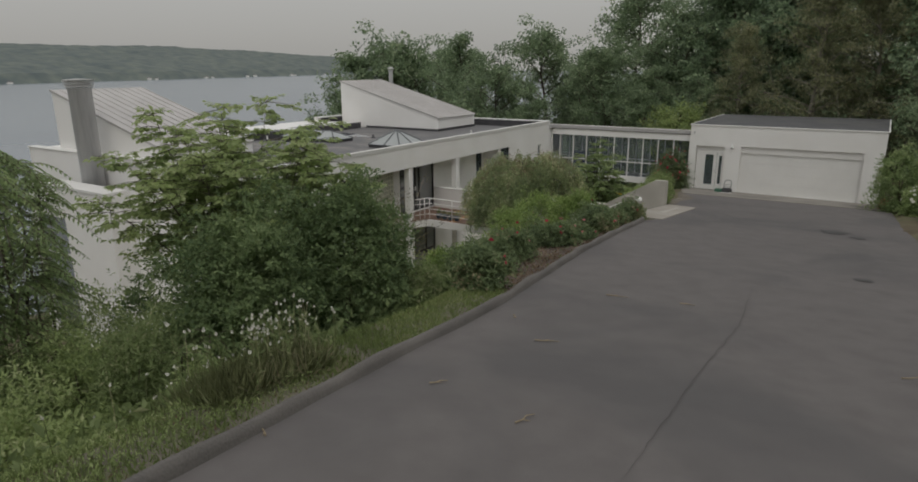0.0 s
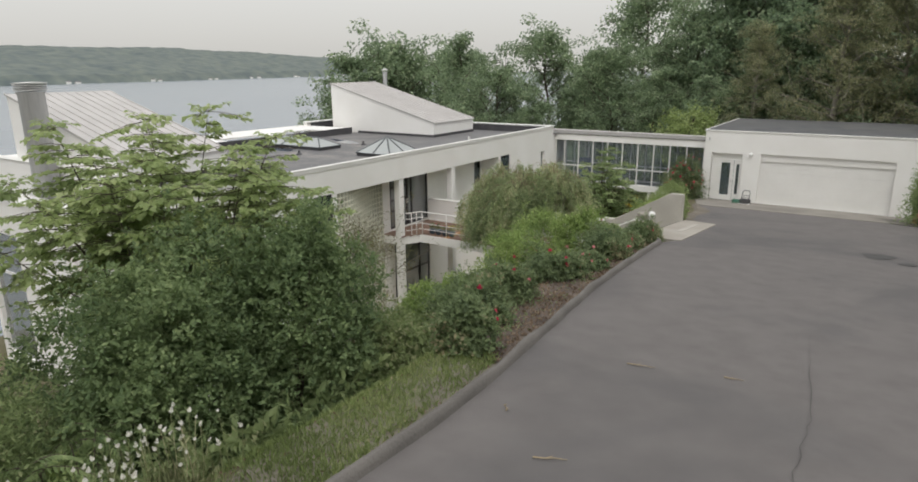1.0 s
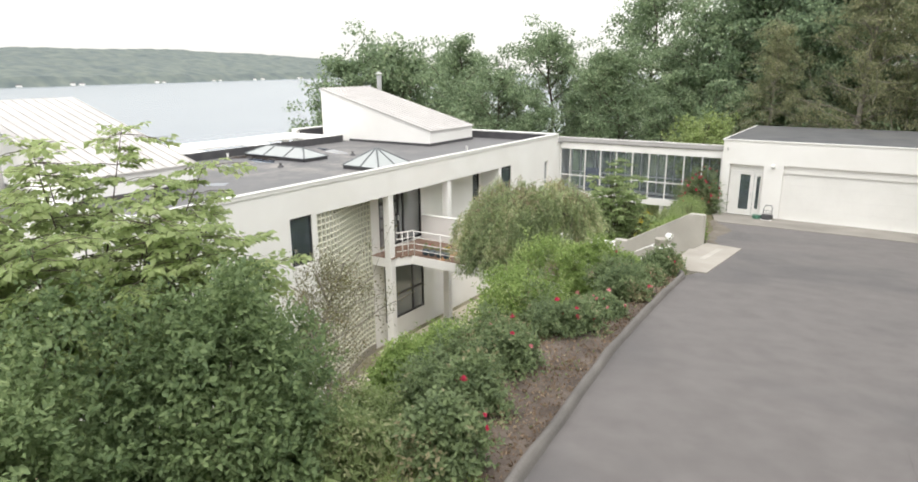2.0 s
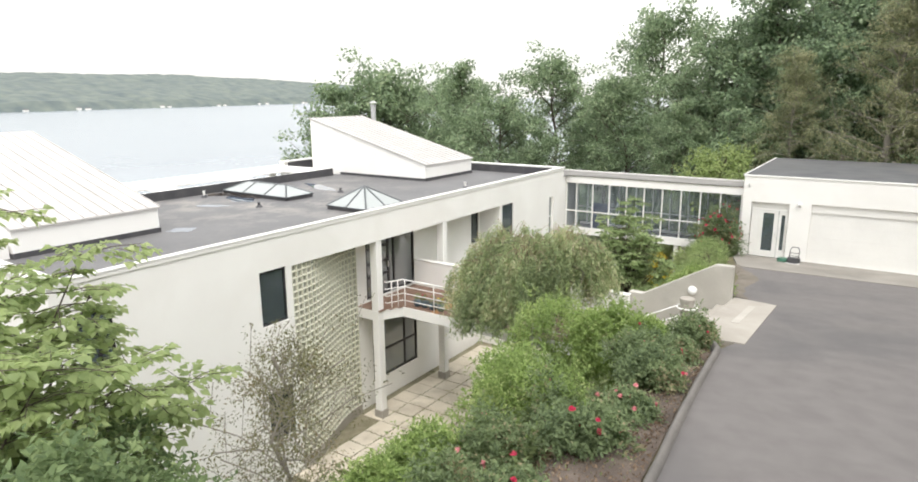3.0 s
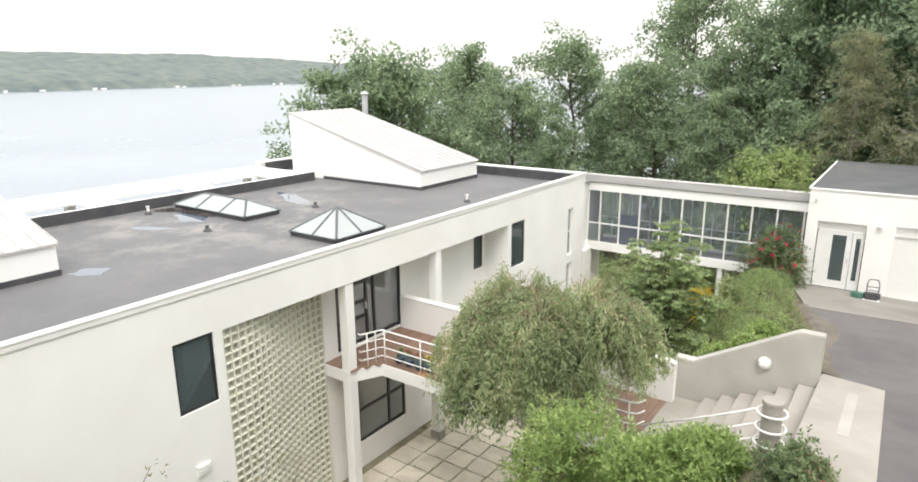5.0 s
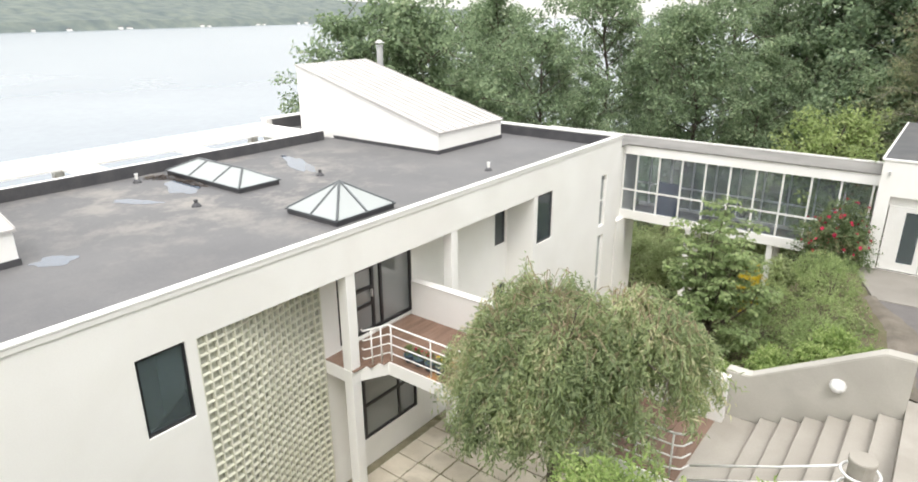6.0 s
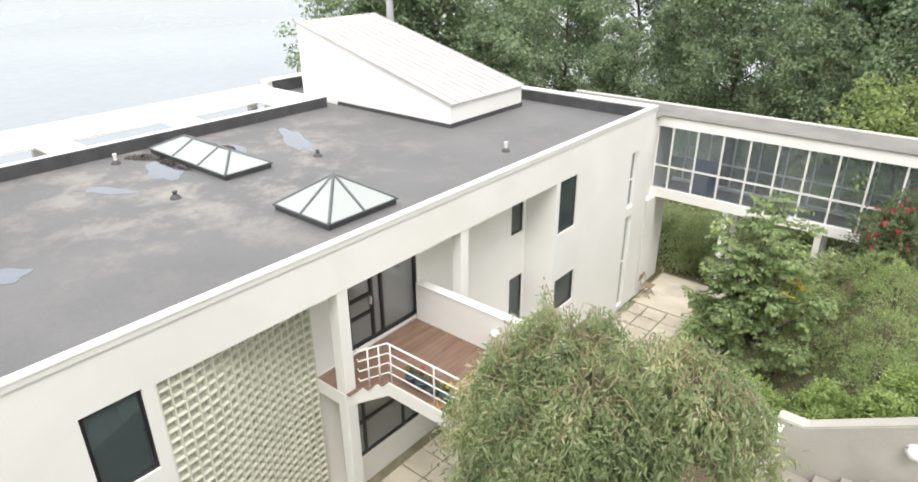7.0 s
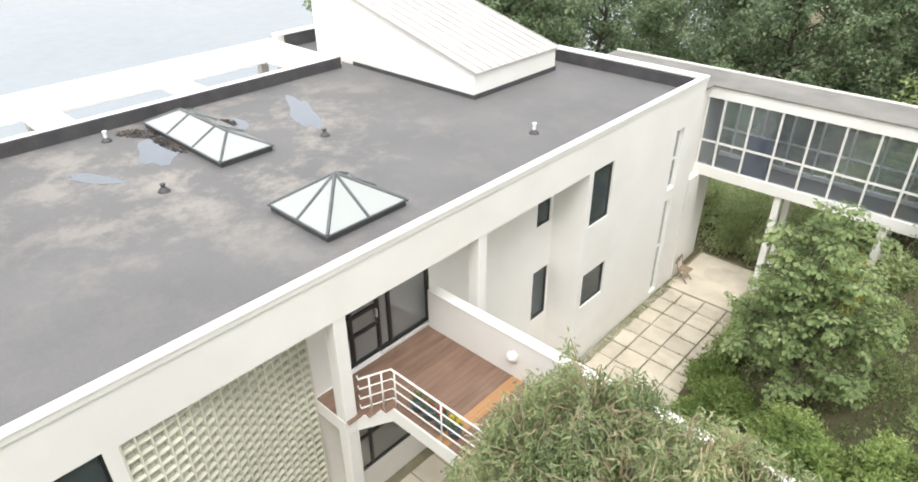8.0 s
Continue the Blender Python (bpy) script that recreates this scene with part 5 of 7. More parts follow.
RED_BLOOM, PINK_BLOOM, WHITE_BLOOM = bloom("flower", RED_PETAL, 0.043), bloom("flower", PINK_PETAL, 0.043), bloom("flower", WHITE_PETAL, 0.06)
LEAF_DARK = leaf_material("dark_privet_leaves", (0.120, 0.178, 0.085), (0.240, 0.315, 0.145), (0.310, 0.385, 0.185), 0.5)
LEAF_MAPLE = leaf_material("light_maple_leaves", (0.310, 0.390, 0.175), (0.460, 0.540, 0.255), (0.540, 0.600, 0.320), 0.6)
LEAF_FERN = leaf_material("pale_ferny_leaves", (0.240, 0.310, 0.125), (0.420, 0.500, 0.220), (0.520, 0.570, 0.310), 0.5)
LEAF_SUMAC = leaf_material("sumac_leaves", (0.200, 0.275, 0.125), (0.340, 0.430, 0.195), (0.420, 0.500, 0.245), 0.55)
LEAF_BRIGHT = leaf_material("bright_shrub_leaves", (0.165, 0.240, 0.078), (0.350, 0.455, 0.155), (0.480, 0.555, 0.240), 0.5)
LEAF_ROSE = leaf_material("rose_leaves", (0.125, 0.170, 0.090), (0.265, 0.335, 0.165), (0.370, 0.330, 0.200), 0.5)
LEAF_WEEP = leaf_material("weeping_tree_leaves", (0.205, 0.265, 0.135), (0.475, 0.545, 0.290), (0.700, 0.665, 0.430), 0.6, 0.38)
LEAF_WEEP.node_tree.nodes["Principled BSDF"].inputs["Specular IOR Level"].default_value = 0.5
LEAF_DOGWOOD = leaf_material("dogwood_leaves", (0.190, 0.260, 0.115), (0.360, 0.450, 0.205), (0.450, 0.520, 0.265), 0.5)
LEAF_OAK = leaf_material("oak_leaves", (0.155, 0.215, 0.130), (0.325, 0.415, 0.240), (0.420, 0.490, 0.310), 0.5)
LEAF_WOOD = leaf_material("dark_wood_leaves", (0.140, 0.200, 0.130), (0.330, 0.430, 0.255), (0.440, 0.530, 0.335), 0.5)
LEAF_CEDAR = leaf_material("brownish_cedar_foliage", (0.200, 0.220, 0.125), (0.400, 0.415, 0.240), (0.500, 0.480, 0.300), 0.55)
LEAF_LIME = leaf_material("lime_leaves", (0.210, 0.280, 0.100), (0.385, 0.465, 0.190), (0.450, 0.510, 0.240), 0.5)
LEAF_WILD = leaf_material("pale_wild_leaves", (0.290, 0.350, 0.170), (0.500, 0.570, 0.300), (0.580, 0.610, 0.380), 0.5)
LEAF_DRY = leaf_material("sparse_olive_leaves", (0.135, 0.130, 0.065), (0.235, 0.230, 0.120), (0.300, 0.245, 0.150), 0.4)
LEAF_BOX = leaf_material("clipped_shrub_leaves", (0.210, 0.285, 0.115), (0.385, 0.475, 0.200), (0.490, 0.560, 0.265), 0.5)
GRASS = leaf_material("long_grass", (0.160, 0.180, 0.080), (0.310, 0.335, 0.170), (0.450, 0.420, 0.270))
GRASS_GREEN = leaf_material("short_green_grass", (0.13, 0.17, 0.06), (0.27, 0.34, 0.13), (0.36, 0.40, 0.18))
WEED = leaf_material("weed_leaves", (0.160, 0.210, 0.090), (0.290, 0.355, 0.160), (0.380, 0.400, 0.220), 0.5)


def foot(x, y):
    return (x, y, land_z(x, y) - 0.03)


def leaf_heap(x, y, z, rx, ry, turn, count, seed, label):
    """A low bank of dead leaves on a lumpy bed."""
    rg = np.random.default_rng(seed)
    h = thing("leaf_heap", (x, y, z), label, "leaf litter", "leaf litter on the roof")
    bm = bmesh.new()
    ct, st = math.cos(radians(turn)), math.sin(radians(turn))
    rings = []
    for f, up in ((1.0, 0.004), (0.75, 0.035), (0.4, 0.06), (0.05, 0.07)):
        ring = []
        for k in range(18):
            a = k * math.tau / 18
            s = f * (1 + 0.45 * noise.noise(Vector((math.cos(a) * 2 + seed, math.sin(a) * 2, 1))))
            u, v = rx * s * math.cos(a), ry * s * math.sin(a)
            ring.append(bm.verts.new((x + u * ct - v * st, y + u * st + v * ct, z + up * (0.8 + 0.4 * rg.random()))))
        rings.append(ring)
    for ra, rb in zip(rings, rings[1:]):
        for k in range(18):
            bm.faces.new((ra[k], ra[(k + 1) % 18], rb[(k + 1) % 18], rb[k]))
    bm.faces.new(rings[-1])
    part("bed", bm, FLASHING, h, "", True)
    P = []
    for k in range(count):
        a, f = rg.uniform(0, math.tau), rg.random() ** 0.5 * 1.1
        u, v = rx * f * math.cos(a), ry * f * math.sin(a)
        P.append((x + u * ct - v * st, y + u * st + v * ct, z + 0.015 + 0.07 * max(0.0, 1 - f)))
    leaf_object("leaves", P, rg.normal(size=(count, 3)) * np.array([1, 1, 0.25]), np.tile([0, 0, 1.0], (count, 1)) + rg.normal(size=(count, 3)) * 0.4, 0.075, 0.045, DEAD_LEAF, h)
    return h


DEAD_LEAF = leaf_material("dark_dead_leaves", (0.045, 0.035, 0.028), (0.12, 0.095, 0.075), (0.20, 0.165, 0.13), 0.1, 0.8)
leaf_heap(-26.15, 23.0, ROOF, 0.55, 0.22, 35, 420, 311, "heap of dark dead leaves by the long skylight")
leaf_heap(-24.9, 23.16, ROOF, 0.75, 0.09, 4, 300, 312, "strip of dead leaves along the skylight upstand")
leaf_heap(-25.2, 24.95, ROOF, 0.3, 0.10, 10, 120, 313, "few dead leaves behind the long skylight")


# ---- trees ----
def tree(name, seed, height, spread, crown0, n, L, W, mat, label, category="tree", bark=BARK, group="", limbs=16, droop=0.0, layer=0.75, clump=0.75, taper=0.6, r0=0.2, lean=0.0):
    """A trunk with rising limbs, side limbs and twigs; leaves gather in small tufts round the twig ends. Built at the origin."""
    rg = np.random.default_rng(seed)
    t = thing(name, (0, 0, 0), label, category, group)
    bm = bmesh.new()
    bend = spread * 0.10
    knots = [Vector((lean * f * height + bend * rg.normal() * f, bend * rg.normal() * f, height * 0.90 * f - 0.4 * (f == 0))) for f in (0, 0.2, 0.4, 0.6, 0.8, 1.0)]
    tube(bm, knots, r0, 8, 0.03)
    tips, sizes = [knots[-1] + Vector((0, 0, 0.2))], [clump * 0.8]

    def on_trunk(f):
        i = min(int(f * 5), 4)
        return knots[i].lerp(knots[i + 1], f * 5 - i)

    for k in range(limbs):
        f = crown0 + (0.97 - crown0) * (k + rg.random() * 0.6) / limbs
        rel = (f - crown0) / (1 - crown0)
        a = k * 2.4 + rg.normal() * 0.5
        reach = spread * math.sin(math.pi * min(0.18 + 0.78 * rel ** taper, 1.0)) * rg.uniform(0.6, 1.2)
        p0 = on_trunk(f)
        end = p0 + Vector((math.cos(a) * reach, math.sin(a) * reach, reach * (0.22 + 0.75 * rel - droop * 1.4) * rg.uniform(0.6, 1.3)))
        mid = p0.lerp(end, 0.5) + Vector((rg.normal(), rg.normal(), 0.4)) * reach * 0.07
        tube(bm, [p0, mid, end], r0 * 0.32 * (1.1 - rel * 0.6), 6, 0.012)
        tips.append(end)
        sizes.append(clump * rg.uniform(0.6, 1.0))
        for j in range(6):
            g = 0.22 + 0.74 * (j + rg.random()) / 6
            q0 = p0.lerp(mid, g * 2) if g < 0.5 else mid.lerp(end, g * 2 - 1)
            side = Vector(rg.normal(size=3)) * Vector((1, 1, 0.8)).length * 0.15 * (reach + 0.25 * spread)
            side += Vector((math.cos(a), math.sin(a), 0.5 - 2.0 * droop)) * reach * 0.12
            tube(bm, [q0, q0 + side], r0 * 0.10, 4, 0.008)
            for w in (1.0, rg.uniform(0.3, 0.7)):
                tips.append(q0 + side * w + Vector(rg.normal(size=3)) * clump * 0.25)
                sizes.append(clump * rg.uniform(0.38, 0.95))
    part("trunk", bm, bark, t)
    sizes = np.array(sizes)
    cnt = np.maximum((n * sizes ** 1.8 / (sizes ** 1.8).sum()).astype(int), 3)
    P, O = [], []
    for c, s, k in zip(tips, sizes, cnt):
        u = ball(rg, k) * (rg.random((k, 1)) ** 0.42) * s * rg.uniform(0.75, 1.25, 3)
        u[:, 2] *= layer
        P.append(np.array(c) + u)
        O.append(u / s)
    P, O = np.concatenate(P), np.concatenate(O)
    m = len(P)
    A = O * 0.8 + rg.normal(size=(m, 3)) * 0.6 + np.array([0, 0, -0.2 - droop])
    N = O * 0.8 + np.array([0, 0, 0.8]) + rg.normal(size=(m, 3)) * 0.32
    leaf_object("crown", P, A, N, L * rg.uniform(0.65, 1.25, m), W * rg.uniform(0.7, 1.2, m), mat, t)
    return t


def put(ob, x, y, z, turn, size=1.0, tall=1.0):
    return copy_thing(ob, Matrix.LocRotScale((x, y, z), Euler((0, 0, radians(turn))), (size, size, size * tall)))


def move(ob, x, y, z, turn=0.0, size=1.0, tall=1.0):
    ob.matrix_basis = Matrix.LocRotScale((x, y, z), Euler((0, 0, radians(turn))), (size, size, size * tall))
    return ob


oak_a = tree("oak_tree", 11, 16, 3.9, 0.24, 13500, 0.24, 0.16, LEAF_OAK, "tall leafy oak on the wooded bank", group="trees on the bank", limbs=26, clump=0.80, layer=0.72)
oak_b = tree("oak_tree", 12, 15, 4.5, 0.22, 14500, 0.24, 0.16, LEAF_OAK, "broad leafy oak with open branches", group="trees on the bank", limbs=28, clump=0.85, layer=0.68, taper=0.75)
maple_w = tree("woodland_tree", 13, 19, 6.2, 0.12, 21000, 0.32, 0.22, LEAF_WOOD, "tall dark woodland tree behind the garage", group="trees of the wood", limbs=36, clump=1.20, layer=0.7)
cedar = tree("cedar_tree", 14, 14, 3.6, 0.08, 19000, 0.24, 0.055, LEAF_CEDAR, "brownish cedar with bare lower branches", bark=PALE_BARK, group="trees of the wood", limbs=44, clump=0.62, layer=0.6, droop=0.12, taper=0.35, r0=0.22)
under = tree("young_tree", 15, 6.5, 3.0, 0.10, 7600, 0.21, 0.15, LEAF_OAK, "young leafy tree in the undergrowth", group="undergrowth", limbs=22, clump=0.75, layer=0.75, r0=0.09)

# along the bank, then round the back of the garage; x, y, top of the crown, kind, turn
# the last three stand unseen east of the drive, added for the windows to reflect
BANK = [(-36.0, 40.3, 8.3, "a", 0), (-34.2, 43.9, 8.6, "b", 40), (-37.4, 56.5, 9.7, "a", 100), (-30.2, 62.0, 8.6, "b", 170), (-30.4, 52.4, 5.6, "b", 220), (-27.2, 65.8, 8.0, "a", 75), (-24.0, 58.0, 6.6, "a", 300), (-20.8, 63.5, 12.2, "b", 15), (-17.0, 58.5, 9.0, "a", 190), (-14.6, 56.0, 9.8, "b", 250), (-19.8, 52.0, 7.0, "b", 90), (-15.4, 49.0, 6.4, "a", 130), (-25.5, 49.5, 4.6, "a", 33), (-31.5, 47.0, 4.6, "a", 280), (-42.0, 62.0, 7.0, "b", 150), (-35.2, 43.6, 7.2, "b", 200), (16.0, 24.0, 16.5, "b", 75), (18.0, 13.0, 17.0, "a", 140), (19.0, 2.0, 17.5, "b", 15)]
for i, (x, y, top, kind, turn) in enumerate(BANK):
    src, h = (oak_a, 16.0) if kind == "a" else (oak_b, 15.0)
    z = land_z(x, y) - 0.2
    s = max(0.6, min(1.15, (top - z) / h))
    f = move if src.location.length == 0 and i in (0, 1) else put
    f(src, x, y, top - s * h if s in (0.6, 1.15) else z, turn, s)
WOOD = [(-10.6, 54.0, 15.6, 0), (-4.6, 53.5, 18.5, 60), (-7.6, 58.5, 18.5, 160), (1.0, 50.5, 18.0, 130), (6.5, 46.0, 17.0, 200), (10.5, 40.0, 16.0, 260), (13.5, 33.0, 16.0, 20), (-13.0, 63.0, 15.5, 310), (-6.0, 64.0, 18.5, 95), (3.0, 62.0, 18.5, 180), (11.0, 56.0, 18.5, 240)]
for i, (x, y, top, turn) in enumerate(WOOD):
    z = land_z(x, y) - 0.2
    (move if i == 0 else put)(maple_w, x, y, z, turn, (top - z) / 19.0)
move(cedar, -3.9, 46.4, -0.1, 0, 0.98)
put(cedar, -8.5, 47.6, -0.1, 140, 0.74)
put(cedar, -0.9, 47.4, -0.1, 250, 0.98)
UNDER = [(-9.9, 48.0, 0.85), (-12.8, 51.3, 0.9), (-16.5, 50.6, 0.95), (-20.5, 47.0, 0.9), (-5.6, 49.2, 0.8), (-2.6, 49.6, 0.85), (1.4, 48.6, 0.9), (4.6, 45.5, 0.9), (3.2, 38.8, 1.0), (-23.5, 44.5, 0.85), (-27.5, 43.5, 0.95), (-31.0, 41.0, 0.9), (-22.5, 53.0, 1.1), (-28.5, 57.0, 1.1), (-18.0, 55.0, 1.1), (-35.0, 50.5, 1.1), (-11.0, 50.0, 1.0), (-12.8, 58.0, 1.2)]
for i, (x, y, s) in enumerate(UNDER):
    (move if i == 0 else put)(under, x, y, land_z(x, y) - 0.1, 47 * i, s)
lime = tree("lime_green_tree", 16, 6.6, 2.3, 0.35, 8000, 0.15, 0.10, LEAF_LIME, "bright lime-green young tree behind the walkway", limbs=20, clump=0.55, layer=0.7, r0=0.08)
move(lime, -10.4, 40.4, 4.4 - 6.6 * 1.08, 0, 1.08)

# ---- the weeping tree over the bridge ----
def weeping_tree(x, y, z, domes, seed):
    """domes: (x, y, top, radius, share) of the mounds that make up its crown."""
    rg = np.random.default_rng(seed)
    t = thing("weeping_tree", (x, y, z), "weeping tree with long drooping leafy twigs beside the bridge", "tree")
    bm, twig = bmesh.new(), bmesh.new()
    fork = Vector((x + 0.1, y + 0.05, 0.7))
    tube(bm, [(x, y, z - 0.2), (x + 0.12, y - 0.05, z + (0.7 - z) * 0.5), fork], 0.14, 9, 0.10)
    P, A, N = [], [], []
    for cx, cy, top, radius, strands, low in domes:
        crown = Vector((cx, cy, top - 0.6))
        tube(bm, [fork, fork.lerp(crown, 0.5) + Vector((0, 0, 0.15)), crown], 0.085, 7, 0.05)
        for k in range(strands):
            a = rg.uniform(0, math.tau)
            f = rg.random() ** 0.38 if k % 4 else rg.random() * 0.7
            reach = radius * (0.10 + 0.95 * f) * (0.88 + 0.42 * noise.noise(Vector((math.cos(a) * 2.6, math.sin(a) * 2.6, cx))) + 0.14 * rg.normal() * f)
            high = top - 0.02 - 0.62 * (reach / radius) ** 2.6 + 0.35 * noise.noise(Vector((math.cos(a) * reach * 1.3, math.sin(a) * reach * 1.3, cx))) + rg.uniform(-0.60, 0.16) + (0.25 if k % 23 == 0 else 0.0)
            if noise.noise(Vector((math.cos(a) * reach * 1.9 + cx, math.sin(a) * reach * 1.9 + cy, 4.0))) < -0.22:
                continue
            fall = rg.uniform(0.3, 0.75) + 0.85 * f ** 2 * rg.uniform(0.3, 1.3)
            fall = min(fall, max(0.25, high - low - rg.uniform(-0.15, 0.35)))
            w = Vector((math.cos(a), math.sin(a), 0))
            side = Vector((-w.y, w.x, 0)) * rg.normal() * 0.25
            p1 = crown + w * reach * 0.45 + side * 0.8 + Vector((rg.normal() * 0.12, rg.normal() * 0.12, high - crown.z + 0.06 + rg.normal() * 0.06))
            p2 = crown + w * reach * 0.85 + side + Vector((0, 0, high - crown.z))
            p3 = crown + w * reach * 1.0 + side * 1.5 + Vector((0, 0, high - crown.z - fall * 0.5))
            p4 = crown + w * reach * 1.04 + side * 1.7 + Vector((rg.normal() * 0.06, rg.normal() * 0.06, high - crown.z - fall))
            pts = [crown, p1, p2, p3, p4]
            if k < 8:
                tube(bm, [crown, p1 - Vector((0, 0, 0.15)), p2, p3], 0.018, 6, 0.005)
            elif k % 2 == 0:
                lift = Vector((0, 0, 0.11))
                tube(twig, [crown.lerp(p1, 0.55) + lift, p1.lerp(p2, 0.3) + lift * 1.3, p1.lerp(p2, 0.75) + lift * 1.2, p2 + lift * 0.7, p2.lerp(p3, 0.6), p3, p4], 0.0085, 4, 0.0035)
            for i in range(int(rg.uniform(30, 150))):
                g = 1.1 + 2.9 * rg.random() ** 0.75
                j = min(int(g), 3)
                q = pts[j].lerp(pts[j + 1], g - j)
                d = (pts[j + 1] - pts[j]).normalized()
                P.append(np.array(q) + rg.normal(size=3) * 0.06)
                A.append(np.array(d) * 0.5 + rg.normal(size=3) * 0.62 + np.array([0, 0, -0.3]))
                N.append(np.array(w) * 0.5 + rg.normal(size=3) * 0.4 + np.array([0, 0, 0.7]))
    part("trunk", bm, BARK, t)
    part("twig", twig, TWIG, t)
    m = len(P)
    leaf_object("crown", P, A, N, 0.13 * rg.uniform(0.6, 1.35, m), 0.031 * rg.uniform(0.7, 1.3, m), LEAF_WEEP, t)
    return t


weeping_tree(-12.1, 22.45, land_z(-12.1, 22.4), [(-12.6, 23.0, 2.92, 1.25, 200, 0.95), (-13.0, 22.2, 2.45, 1.05, 180, 0.6), (-12.3, 21.75, 2.25, 0.95, 150, 0.4), (-11.7, 22.2, 2.7, 1.15, 190, 0.65), (-11.2, 23.0, 2.98, 1.25, 180, 1.1), (-10.4, 22.8, 2.88, 1.1, 190, 1.4)], 21)

def spray_tree(name, label, x, y, z, fork_h, tips, per_limb, reach, leaf, mat, seed, r0=0.10, droop=0.3):
    """Limbs spread from a fork to the given tips; long twigs carry opposite pairs of broad leaves in loose flat sprays."""
    rg = np.random.default_rng(seed)
    t = thing(name, (x, y, z), label, "tree")
    bm = bmesh.new()
    fork = Vector((x + 0.1, y + 0.1, z + fork_h))
    tube(bm, [(x, y, z - 0.3), (x + 0.03, y, z + fork_h * 0.5), fork], r0, 8, r0 * 0.75)
    P, A, N = [], [], []

    def leaves(p, q, count):
        d = q - p
        ahead = d.normalized()
        side = Vector((-d.y, d.x, 0)).normalized()
        for i in range(count):
            c = p.lerp(q, (i + 0.6) / count)
            for w in (-1, 1, 0) if i == count - 1 else (-1, 1):
                way = side * w * rg.uniform(0.5, 1.0) + ahead * rg.uniform(0.2, 0.9) + Vector((0, 0, -droop * rg.uniform(0.2, 1.5)))
                P.append(c + way * 0.04)
                A.append(way)
                N.append(Vector((rg.normal() * 0.3, rg.normal() * 0.3, 1)))

    for k, tip in enumerate(tips):
        tip = Vector(tip)
        mid = fork.lerp(tip, 0.55) + Vector((rg.normal() * 0.12, rg.normal() * 0.12, 0.10))
        tube(bm, [fork, fork.lerp(mid, 0.5) - Vector((0, 0, 0.08)), mid, tip], r0 * 0.42, 6, 0.004)
        leaves(mid.lerp(tip, 0.75), tip + Vector((0, 0, 0.03)), 6)
        for b in range(5):
            a = b * 1.26 + k
            e = tip + Vector((math.cos(a), math.sin(a), rg.uniform(-0.1, 0.45))) * reach * rg.uniform(0.25, 0.5)
            tube(bm, [tip - Vector((0, 0, 0.05)), e], 0.005, 3, 0.002)
            leaves(tip, e, 4)
        for j in range(per_limb):
            g = 0.32 + 0.68 * ((j + rg.random() * 0.7) / per_limb) ** 0.8
            q = fork.lerp(mid, g / 0.55) if g < 0.55 else mid.lerp(tip, (g - 0.55) / 0.45)
            for b in range(2):
                a = (j * 2 + b) * 2.4 + k + rg.normal() * 0.3
                ln = reach * rg.uniform(0.45, 1.1) * (1.15 - 0.35 * g)
                e = q + Vector((math.cos(a) * ln, math.sin(a) * ln, ln * rg.uniform(-0.30, 0.22)))
                tube(bm, [q, q.lerp(e, 0.5) + Vector((0, 0, 0.03)), e], 0.007, 4, 0.003)
                leaves(q.lerp(e, 0.25), e, 7)
                for h in (0.35, 0.6, 0.85):
                    r1 = q.lerp(e, h)
                    turn = a + rg.choice((-1, 1)) * rg.uniform(0.5, 1.1)
                    r2 = r1 + Vector((math.cos(turn), math.sin(turn), rg.uniform(-0.35, 0.1))) * ln * rg.uniform(0.3, 0.55)
                    tube(bm, [r1, r2], 0.005, 3, 0.002)
                    leaves(r1, r2, 4)
    part("trunk", bm, BARK, t)
    m = len(P)
    sz = leaf * rg.uniform(0.7, 1.3, m)
    leaf_object("crown", [tuple(p) for p in P], [tuple(p) for p in A], [tuple(p) for p in N], sz, sz * rg.uniform(0.6, 0.85, m), mat, t)
    return t


# dogwood north of the bridge: tiers of sprays that widen downwards
r = random.Random(8)
DOG_TIPS = []
for k in range(24):
    f = k / 23
    w = (0.10 + 0.90 * f ** 0.42) * r.uniform(0.75, 1.12)
    DOG_TIPS.append((-11.7 + 1.85 * w * math.cos(2.4 * k), 30.6 + 1.6 * w * math.sin(2.4 * k), 2.75 - 3.7 * f ** 1.1 + r.uniform(-0.25, 0.25)))
spray_tree("dogwood_tree", "small dogwood tree with tiers of drooping leaves below the walkway", -11.75, 30.6, land_z(-11.75, 30.6), 1.3, DOG_TIPS, 7, 0.62, 0.112, LEAF_DOGWOOD, 22, 0.09, 0.55)

# ---- shrubs on the slope; x, y, radius, top ----
for k, (x, y, rr, top) in enumerate([(-9.65, 19.5, 1.35, 2.5), (-8.1, 19.4, 0.95, 2.5), (-8.35, 15.9, 1.2, 2.6), (-9.4, 17.5, 1.0, 1.7), (-8.0, 21.1, 0.65, 1.65), (-9.0, 14.0, 0.85, 1.8), (-8.6, 12.6, 0.8, 2.1)]):
    z = land_z(x, y) - 0.03
    bush("bright_shrub", (x, y, z), rr, rr, top - z, 25000, 0.10, 0.040, LEAF_BRIGHT, 40 + k, "bright green leafy shrub on the slope below the drive", "shrub", "bright shrubs on the slope", lumps=18, low=0.15, up=0.9, ragged=0.26)
